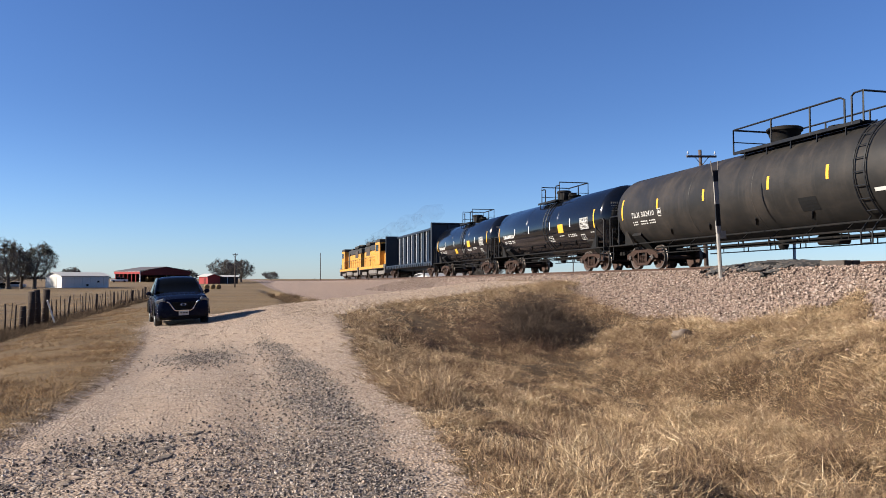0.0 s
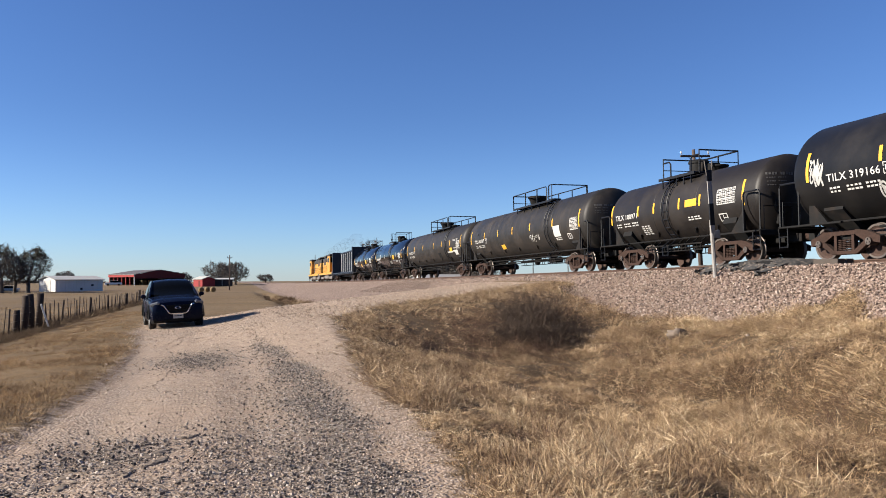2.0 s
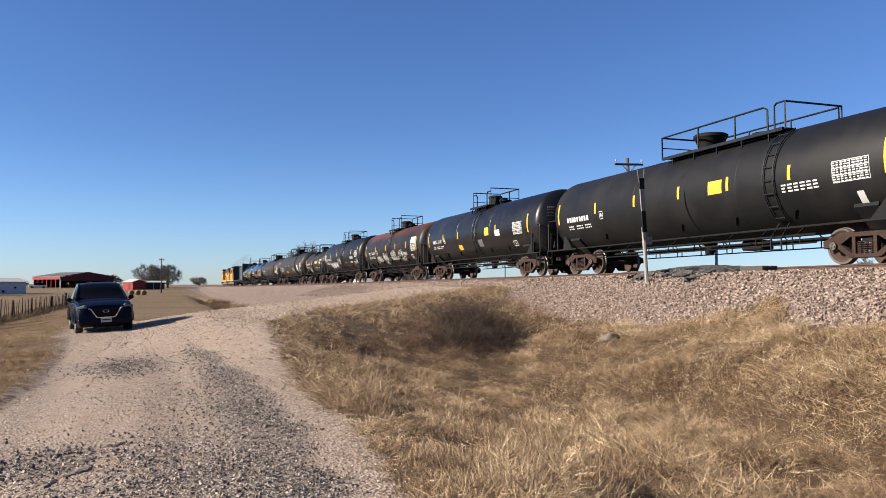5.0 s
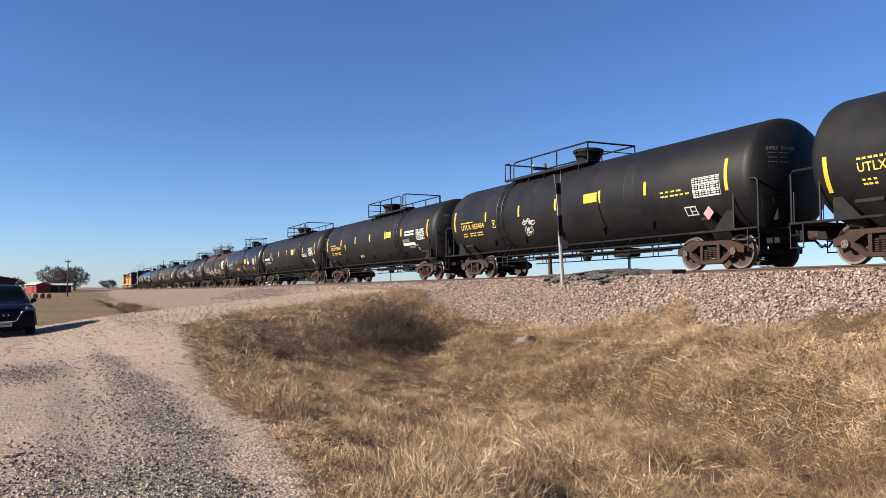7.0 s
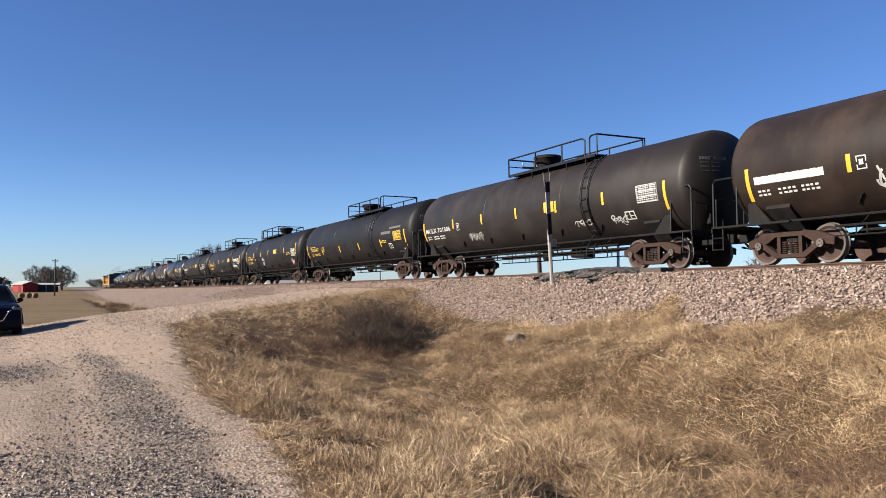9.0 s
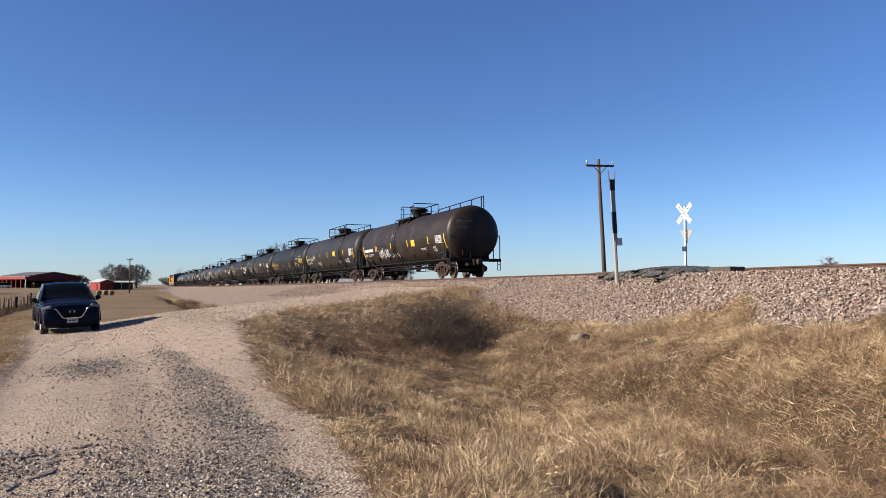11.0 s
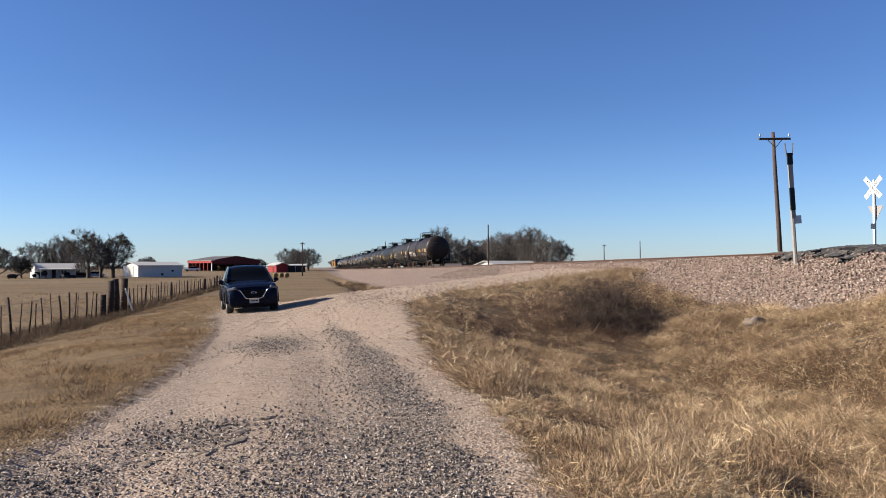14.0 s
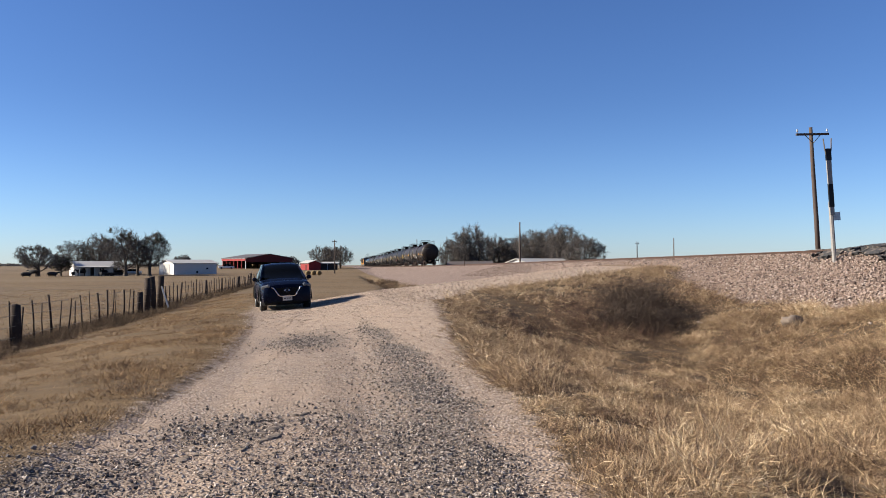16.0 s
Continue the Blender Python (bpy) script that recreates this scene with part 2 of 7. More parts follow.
MAT_RED = plain("barn_red", (0.23, 0.027, 0.027), 0.7, vary=0.15, scale=2, dirt=(0.16, 0.03, 0.025), gloss=0.2)
MAT_INSIDE = plain("barn_inside", (0.045, 0.035, 0.03), 0.95, scale=2)
MAT_BARK = plain("grey_bark", (0.085, 0.068, 0.055), 0.95, scale=6, dirt=(0.045, 0.037, 0.03), relief=0.6)
MAT_TWIG = plain("bare_twigs", (0.105, 0.09, 0.081), 0.95, scale=3)
MAT_LEAF = speckled("dark_leaves", [(0.028, 0.033, 0.016), (0.05, 0.052, 0.026), (0.07, 0.062, 0.032)], 0.7)
MAT_COW = plain("black_hide", (0.015, 0.013, 0.012), 0.7, scale=3)
MAT_HAY = plain("hay", (0.20, 0.135, 0.06), 0.95, scale=12, dirt=(0.10, 0.07, 0.035), relief=0.8)
MAT_GLASS = glass("dark_glass")
MAT_RUBBER = plain("tyre_rubber", (0.018, 0.018, 0.018), 0.85, scale=12, dirt=(0.10, 0.08, 0.065), dirt_amount=0.5)
MAT_CARPAINT = plain("dark_blue_paint", (0.004, 0.006, 0.016), 0.22, 0.0, vary=0.05, dirt=(0.02, 0.018, 0.016), dirt_amount=0.1, relief=0, gloss=0.06)
MAT_CARPAINT.node_tree.nodes["Principled BSDF"].inputs["Coat Weight"].default_value = 0.02
MAT_PLASTIC = plain("black_plastic", (0.006, 0.006, 0.0065), 0.6, scale=14, gloss=0.1)
MAT_CHROME = plain("bright_metal", (0.62, 0.62, 0.63), 0.18, 1.0, vary=0.05, relief=0)
MAT_HEADLIGHT = plain("headlight_lens", (0.10, 0.105, 0.115), 0.12, 0.0, vary=0.3, scale=20, relief=0, gloss=0.5)
MAT_LAMPGLASS = plain("lamp_lens", (0.40, 0.42, 0.45), 0.1, 0.2, vary=0.1, relief=0)
MAT_YELLOWTAPE = plain("yellow_reflector", (0.56, 0.30, 0.025), 0.45, vary=0.1, dirt=(0.35, 0.24, 0.05))
MAT_MARKWHITE = plain("white_lettering", (0.40, 0.395, 0.38), 0.6, vary=0.1, dirt=(0.25, 0.23, 0.21), dirt_amount=0.45)
MAT_MARKYELLOW = plain("yellow_lettering", (0.50, 0.32, 0.045), 0.6, vary=0.1, dirt=(0.2, 0.14, 0.04), dirt_amount=0.4)
MAT_SPRAY = plain("pale_spray_paint", (0.34, 0.335, 0.32), 0.7, vary=0.2, scale=3, dirt=(0.12, 0.11, 0.10), dirt_amount=0.7)
MAT_FADED = plain("faded_lettering", (0.085, 0.082, 0.08), 0.7, vary=0.3)
MAT_PATCH = plain("dull_paint_patch", (0.008, 0.008, 0.0085), 0.7, vary=0.2, gloss=0.15)
MAT_HAZRED = plain("placard_red", (0.5, 0.16, 0.17), 0.5, vary=0.1)
MAT_TRUCK = plain("rusty_cast_iron", (0.042, 0.0235, 0.018), 0.9, 0.0, vary=0.45, scale=4, dirt=(0.022, 0.015, 0.012), dirt_amount=0.7, relief=0.4, gloss=0.2)
MAT_WHEEL = plain("rolled_steel_wheel", (0.05, 0.027, 0.02), 0.8, 0.1, vary=0.3, scale=4, dirt=(0.02, 0.014, 0.012), dirt_amount=0.5)
MAT_TREAD = plain("worn_tread", (0.12, 0.10, 0.088), 0.45, 0.6, vary=0.1)
MAT_FRAME = plain("dirty_black_steel", (0.009, 0.0088, 0.009), 0.75, vary=0.3, scale=3, dirt=(0.028, 0.02, 0.016), dirt_amount=0.5, gloss=0.15)
MAT_LOCO = plain("armour_yellow", (0.50, 0.235, 0.028), 0.5, vary=0.3, scale=1.6, dirt=(0.16, 0.085, 0.03), dirt_amount=0.7)
MAT_LOCOGREY = plain("harbour_grey", (0.13, 0.115, 0.105), 0.6, vary=0.15, scale=1.2, dirt=(0.07, 0.06, 0.055), dirt_amount=0.6)
MAT_BLUECAR = plain("navy_car_paint", (0.005, 0.013, 0.028), 0.5, vary=0.2, scale=1.2, dirt=(0.022, 0.026, 0.034), dirt_amount=0.4)
MAT_LOCOBLACK = plain("sooty_black", (0.02, 0.019, 0.018), 0.7, scale=2, dirt=(0.05, 0.045, 0.04))
MAT_ALU = plain("dull_aluminium", (0.42, 0.43, 0.44), 0.45, 0.8, scale=4, dirt=(0.2, 0.18, 0.16))


def thin_smoke():
    m, t, b = nodes_of("exhaust_haze")
    out = t.nodes["Material Output"]
    clear = t.nodes.new("ShaderNodeBsdfTransparent")
    haze = t.nodes.new("ShaderNodeBsdfDiffuse")
    haze.inputs[0].default_value = (0.06, 0.06, 0.065, 1)
    blend = t.nodes.new("ShaderNodeMixShader")
    puffs = noise_tex(t, coords(t), 0.7, 3)
    t.links.new(span(t, puffs, 0.35, 0.8, 0.0, 0.10), blend.inputs[0])
    t.links.new(clear.outputs[0], blend.inputs[1])
    t.links.new(haze.outputs[0], blend.inputs[2])
    t.links.new(blend.outputs[0], out.inputs[0])
    return m


MAT_SMOKE = thin_smoke()

# ---- mesh helpers ----


def link(name, mesh, parent=None, label="", m=None):
    ob = new(name, mesh)
    if parent:
        ob.parent = parent
    if m is not None:
        ob.matrix_local = m
        ob.matrix_basis = m
    if label:
        ob["label"] = label
    return ob


def part(name, bm, material, parent=None, label="", smooth=None):
    """Links a bmesh as one mesh object under a thing or a part. smooth: the edge angle, in degrees, up to which faces shade as one."""
    me = bpy.data.meshes.new(name)
    if smooth:
        for f in bm.faces:
            f.smooth = True
        for e in bm.edges:
            if len(e.link_faces) == 2 and e.calc_face_angle(0) > radians(smooth):
                e.smooth = False
    bm.to_mesh(me)
    bm.free()
    for m in material if isinstance(material, (list, tuple)) else [material]:
        me.materials.append(m)
    return link(name, me, parent, label)


def thing(name, label, category, group="", m=None):
    ob = new(name)
    ob.empty_display_size = 0.3
    if m is not None:
        ob.matrix_basis = m
    return tagged(ob, label, category, group)


def box(bm, c, s, bevel=0.0, turn=None, taper=1.0):
    """A box at c of size s; taper scales its top; turn: a rotation about c."""
    r = bmesh.ops.create_cube(bm, size=1.0)["verts"]
    for v in r:
        k = taper if v.co.z > 0 else 1.0
        v.co = Vector((v.co.x * s[0] * k, v.co.y * s[1] * k, v.co.z * s[2]))
    if bevel:
        es = list({e for v in r for e in v.link_edges})
        out = bmesh.ops.bevel(bm, geom=es, offset=bevel, segments=1, affect="EDGES")
        r = list({v for f in out["faces"] for v in f.verts} | {v for v in r if v.is_valid})
    for v in r:
        if turn is not None:
            v.co = turn @ v.co
        v.co += Vector(c)
    return r


def tube(bm, pts, r0, r1=None, n=6, caps=True):
    """A round bar along points, from radius r0 to r1."""
    pts = [Vector(p) for p in pts]
    r1 = r0 if r1 is None else r1
    rings, ref = [], None
    for i, p in enumerate(pts):
        d = (pts[min(i + 1, len(pts) - 1)] - pts[max(i - 1, 0)]).normalized()
        if ref is None:
            ref = d.orthogonal().normalized()
        ref = (ref - d * ref.dot(d)).normalized()
        side = d.cross(ref)
        r = r0 + (r1 - r0) * i / (len(pts) - 1)
        rings.append([bm.verts.new(p + (ref * math.cos(2 * math.pi * k / n) + side * math.sin(2 * math.pi * k / n)) * r) for k in range(n)])
    for a, b in zip(rings, rings[1:]):
        for k in range(n):
            bm.faces.new((a[k], a[(k + 1) % n], b[(k + 1) % n], b[k]))
    if caps:
        bm.faces.new(rings[0][::-1])
        bm.faces.new(rings[-1])


def lathe(bm, profile, n=24, m=None, closed=False):
    """Turns a profile of (radius, height) about the z axis, then places it by m."""
    m = m or Matrix()
    rings = []
    for r, h in profile:
        if r < 1e-6:
            rings.append([bm.verts.new(m @ Vector((0, 0, h)))])
        else:
            rings.append([bm.verts.new(m @ Vector((r * math.cos(2 * math.pi * k / n), r * math.sin(2 * math.pi * k / n), h))) for k in range(n)])
    for a, b in zip(rings, rings[1:]):
        for k in range(n):
            q = (k + 1) % n
            if len(a) == 1 and len(b) > 1:
                bm.faces.new((a[0], b[q], b[k]))
            elif len(b) == 1 and len(a) > 1:
                bm.faces.new((a[k], a[q], b[0]))
            elif len(a) > 1:
                bm.faces.new((a[k], a[q], b[q], b[k]))


def extrude_poly(bm, poly, axis, a, b):
    """A prism: the outline poly, in the two axes that are left, from a to b along axis."""
    def at(p, d):
        return Vector({"x": (d, p[0], p[1]), "y": (p[0], d, p[1]), "z": (p[0], p[1], d)}[axis])
    lo, hi = [bm.verts.new(at(p, a)) for p in poly], [bm.verts.new(at(p, b)) for p in poly]
    n = len(poly)
    for k in range(n):
        bm.faces.new((lo[k], lo[(k + 1) % n], hi[(k + 1) % n], hi[k]))
    bm.faces.new(lo[::-1])
    bm.faces.new(hi)
    bmesh.ops.recalc_face_normals(bm, faces=bm.faces)


def mesh_of(name, verts, faces, material, smooth=False):
    """A large mesh from arrays: faces of one size each."""
    me = bpy.data.meshes.new(name)
    verts, faces = np.asarray(verts, np.float32), np.asarray(faces, np.int32)
    n, k = faces.shape
    me.vertices.add(len(verts))
    me.vertices.foreach_set("co", verts.ravel())
    me.loops.add(n * k)
    me.loops.foreach_set("vertex_index", faces.ravel())
    me.polygons.add(n)
    me.polygons.foreach_set("loop_start", np.arange(0, n * k, k, dtype=np.int32))
    me.polygons.foreach_set("use_smooth", np.full(n, smooth))
    me.update(calc_edges=True)
    me.validate()
    me.materials.append(material)
    return me


# ---- the lie of the land ----
TRACK_X = 17.0


def ease(a, b, x):
    k = np.clip((np.asarray(x, float) - a) / (b - a), 0, 1)
    return k * k * (3 - 2 * k)


def rail_z(y):
    """The height of the rail's top along the track."""
    k = np.clip(y, -80, 400)
    return 2.177 - 0.00657 * k + 8.2e-6 * k * k


def ramp_weight(x, y, run_in=9.0, run_out=0.5):
    south = np.interp(x, [-3, -0.8, 2.4, 5, 9, 13], [25, 24, 21.5, 26.0, 28.5, 32])
    north = np.interp(x, [-3, 1.5, 6, 13], [34, 33.5, 36, 41])
    return ease(south - run_in, south + run_out, y) * (1 - ease(north, north + 4, y))


def waves(x, y):
    return (np.sin(x * 0.9 + 1.3 * np.sin(y * 0.37)) * np.sin(y * 0.7 + 0.8 * np.sin(x * 0.53)) * 0.5
            + np.sin(x * 2.3 + y * 1.1) * np.sin(y * 2.7 - x * 0.8) * 0.3)


def ground_z(x, y):
    x, y = np.asarray(x, float), np.asarray(y, float)
    field = -0.5 + 1.2 * ease(150, 380, y) + 3.0 * ease(500, 1500, np.hypot(x, y)) * ease(-150, -500, x)
    near = 1 - ease(42, 70, y)
    bank = ease(-8.4, -2.4, x) * near
    z = field * (1 - bank)
    ditch = ease(1.9, 6.6, x) * (1 - ease(7.4, 12.4, x))
    z = z - ditch * 0.62 * (1 - ease(15, 26, y)) * ease(-12, 2, y)
    z = z + (0.45 * ease(8, 12.4, x) * near + 0.32 * ease(9.2, 12.8, x) * (1 - ease(10, 17, y))) * (x < 17)
    w = ramp_weight(x, y) * ease(-6.0, -2.6, x)
    climb = 0.1 * ease(-2.6, -0.85, x) + 0.165 * np.clip(x + 0.85, 0, 2.3) + 0.083 * np.clip(x - 1.45, 0, 12)
    z = z * (1 - w) + climb * w
    rough = ease(1.8, 3.2, x) * (1 - ease(12.6, 13.4, x)) * (1 - w) + ease(-2.2, -4, x) * 0.6
    z = z + (waves(x, y) * 0.09 + waves(x * 2.1 + 3, y * 2.1) * 0.045) * rough * near
    mid = np.interp(y, [4, 6.5, 9.9, 11, 12.2, 13.4, 14.3, 15.6, 16.5], [8.5, 8.6, 8.8, 8.9, 8.8, 8.3, 7.95, 7.65, 7.2]) + 0.25 * np.sin(y * 1.7)
    z = z - 0.66 * ease(mid - 0.7, mid - 0.3, x) * (1 - ease(mid - 0.1, mid + 1.6, x)) * ease(2, 4, y) * (1 - ease(15.5, 18, y))
    verge = np.interp(y, [0, 8, 14, 20, 30, 34], [-3.4, -2.1, -1.85, -2.05, -2.9, -3.2])
    z = z + 0.055 * (1 - ease(verge - 0.12, verge + 0.1, x)) * (1 - ease(24, 30, y)) * ease(-8, -5, x)
    # beyond the ramp: a wide earth bank under the track, and a ragged ditch at its foot
    bank = rail_z(y) - 0.4 - np.maximum(0, np.abs(x - TRACK_X) - 2.8) / 3.9
    far = ease(44, 56, y) * (1 - ease(260, 420, y))
    z = z + np.maximum(0, bank - z) * far
    z = z - 0.65 * np.exp(-((x - 5.9 + 0.4 * np.sin(y * 0.21)) / 0.9) ** 2) * ease(46, 54, y) * (1 - ease(120, 170, y)) * (1 + 0.35 * np.sin(y * 0.55))
    # wheel ruts in the road
    z = z - 0.025 * near * (np.exp(-((x + 1.35) / 0.25) ** 2) + np.exp(-((x - 0.35) / 0.3) ** 2)) * (1 - w)
    bed = rail_z(y) - 0.20 - np.maximum(0, np.abs(x - TRACK_X) - 2.35) / 1.7
    k = 0.12
    h = np.clip(0.5 + 0.5 * (bed - z) / k, 0, 1)
    return z * (1 - h) + bed * h + k * h * (1 - h)


# where the ballast gives way to grass, along the track
TOE_Y = [6.0, 9.5, 10.8, 11.3, 11.8, 12.3, 13.3, 13.9, 14.8, 15.6, 16.0, 16.7, 18.4, 20.8, 23.6, 26.4, 30.0]
TOE_X = [13.3, 13.5, 13.18, 12.89, 12.69, 12.42, 12.66, 13.14, 13.57, 13.12, 12.78, 12.31, 12.12, 12.06, 12.28, 12.7, 12.9]


def zones(x, y):
    """How far a spot is pale gravel, dark gravel and ballast, from 0 to 1."""
    left = np.interp(y, [0, 8, 14, 20, 30, 34], [-3.4, -2.1, -1.85, -2.05, -2.9, -3.2])
    right = np.interp(y, [0, 6, 9, 14, 21], [1.5, 1.75, 2.1, 2.2, 2.7])
    road = ease(left - 0.5, left + 0.4, x) * (1 - ease(right - 0.4, right + 0.5, x)) * (1 - ease(31, 36, y))
    w = ramp_weight(x, y, 0.8, 0.8) * ease(-3.4, -2.4, x)
    gravel = np.maximum(road, w * (x < 14))
    inner = np.interp(y, [5.0, 6.5, 8, 10, 12.5, 16.3, 19.3], [-2.2, -1.3, -0.6, -0.1, 0.3, 0.4, 0.3]) + 0.12 * np.sin(y * 1.3 + 1)
    core = np.interp(y, [5.5, 8.5, 12, 14.5, 16.8, 19], [1.2, 1.35, 1.36, 1.33, 1.0, 0.7]) + 0.07 * np.sin(y * 2.3) + 0.05 * np.sin(y * 5.1)
    dark = (0.18 + 0.82 * ease(inner, core, x) ** 1.1) * ease(inner - 0.8, inner + 0.5, x) * (1 - ease(core + 0.0, core + 0.35, x)) * (1 - 0.8 * ease(15, 21, y)) * (1 - ease(20, 23, y)) * (0.85 + 0.15 * np.sin(y * 1.7 + x * 3))
    dark = np.maximum(dark, 0.8 * np.exp(-((x + 0.55) / 0.7) ** 2 - ((y - 16.6) / 1.6) ** 2))
    dark = np.maximum(dark, 0.75 * np.exp(-((x + 1.1) / 0.6) ** 2 - ((y - 8.0) / 0.7) ** 2))
    churned = 0.7 * np.exp(-((x + 2.15) / 0.8) ** 2 - ((y - 6.2) / 0.9) ** 2)
    bed = rail_z(y) - 0.20 - np.maximum(0, np.abs(x - TRACK_X) - 2.35) / 1.7
    ballast = np.maximum(ease(-0.05, 0.12, bed - (ground_z(x, y) - 0.06)) * ease(10, 11.5, x), 0.85 * ease(44, 56, y) * ease(6.6, 8.2, x))
    reach = np.interp(y, [30, 60, 120, 300], [6.0, 9.6, 9.8, 8.0])
    ballast = ballast * (1 - ease(reach - 0.5, reach + 0.5, np.abs(x - TRACK_X)))
    toe = np.interp(y, TOE_Y, TOE_X) + 0.12 * np.sin(y * 3.1) + 0.07 * np.sin(y * 7.3)
    near = ease(6, 8, y) * (1 - ease(27, 31, y))
    ballast = ballast * (1 - near) + near * ease(toe - 0.22, toe + 0.22, x) * (x < 23)
    return gravel, np.maximum(dark * gravel, churned), ballast


def make_ground():
    xs = np.concatenate([-np.geomspace(14, 1800, 26)[::-1], np.arange(-13.6, -3, 0.45), np.arange(-3, 3, 0.1), np.arange(3, 15.2, 0.2),
                         np.arange(15.2, 24, 0.6), np.geomspace(24.5, 1800, 24)])
    ys = np.concatenate([-np.geomspace(4, 1200, 16)[::-1], np.arange(-3.6, 3, 0.6), np.arange(3, 34, 0.22), np.arange(34, 70, 0.7), np.geomspace(71, 3000, 60)])
    gx, gy = np.meshgrid(xs, ys)
    gz = ground_z(gx, gy)
    n, m = gx.shape
    idx = np.arange(n * m).reshape(n, m)
    faces = np.stack([idx[:-1, :-1], idx[:-1, 1:], idx[1:, 1:], idx[1:, :-1]], -1).reshape(-1, 4)
    me = mesh_of("ground", np.stack([gx, gy, gz], -1).reshape(-1, 3), faces, MAT_GROUND, True)
    # where the ground is painted dark for shade beneath the tall grass
    thatch_shade = ease(1.6, 2.6, gx) * (1 - ease(13.5, 14.5, gx)) * (1 - ease(28, 36, gy)) * (0.85 + 0.15 * np.sin(gx * 1.7 + np.sin(gy)) * np.sin(gy * 1.3))
    tyre = np.zeros_like(gx)
    for bend in ([-2.45, -2.15, -1.9, -1.72, -2.2], [-1.35, -1.2, -1.1, -1.0, -1.6], [-0.75, -0.62, -0.5, -0.45, -0.9], [0.1, 0.05, 0.0, 0.0, -0.3]):
        mid = np.interp(gy, [7, 9, 11.5, 15.5, 23], bend)
        tyre = np.maximum(tyre, np.exp(-((gx - mid) / 0.17) ** 4) * ease(5.5, 7.5, gy) * (1 - ease(18, 24, gy)))
    for name, values in zip(("gravel", "dark", "ballast", "thatch_shade", "tyre"), (*zones(gx, gy), thatch_shade, tyre)):
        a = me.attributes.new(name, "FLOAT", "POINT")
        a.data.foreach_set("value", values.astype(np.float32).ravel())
    tagged(link("ground", me), "dry winter pasture with a pale gravel track and railway embankment", "ground", kind="structure")


make_ground()


def make_track():
    """Two rails on a straight line, the timber ties, and the fastenings' row under them."""
    t = tagged(new("railway_track"), "rusty steel rails on dark timber ties in pink ballast", "railway track", kind="structure")
    ys = list(np.arange(-140, 60, 5.0)) + list(np.geomspace(60, 900, 40))
    prof = [(-0.07, -0.17), (0.07, -0.17), (0.07, -0.155), (0.012, -0.13), (0.012, -0.045), (0.037, -0.035), (0.037, 0), (-0.037, 0), (-0.037, -0.035), (-0.012, -0.045), (-0.012, -0.13), (-0.07, -0.155)]
    for x in (TRACK_X - 0.755, TRACK_X + 0.755):
        bm = bmesh.new()
        rings = [[bm.verts.new((x + a, y, rail_z(y) + b)) for a, b in prof] for y in ys]
        for p, q in zip(rings, rings[1:]):
            for k in range(len(prof)):
                bm.faces.new((p[k], q[k], q[(k + 1) % len(prof)], p[(k + 1) % len(prof)]))
        part("rail", bm, MAT_RAIL, t)
    tie = bmesh.new()
    box(tie, (0, 0, -0.09), (2.6, 0.23, 0.18), 0.012)
    me = bpy.data.meshes.new("tie")
    tie.to_mesh(me)
    tie.free()
    me.materials.append(MAT_TIE)
    for k in range(170):
        y = -18 + k * 0.52
        link("tie", me, t, m=pose(TRACK_X + random.uniform(-0.05, 0.05), y, rail_z(y) - 0.172, 0, 0, random.uniform(-1, 1)))


make_track()


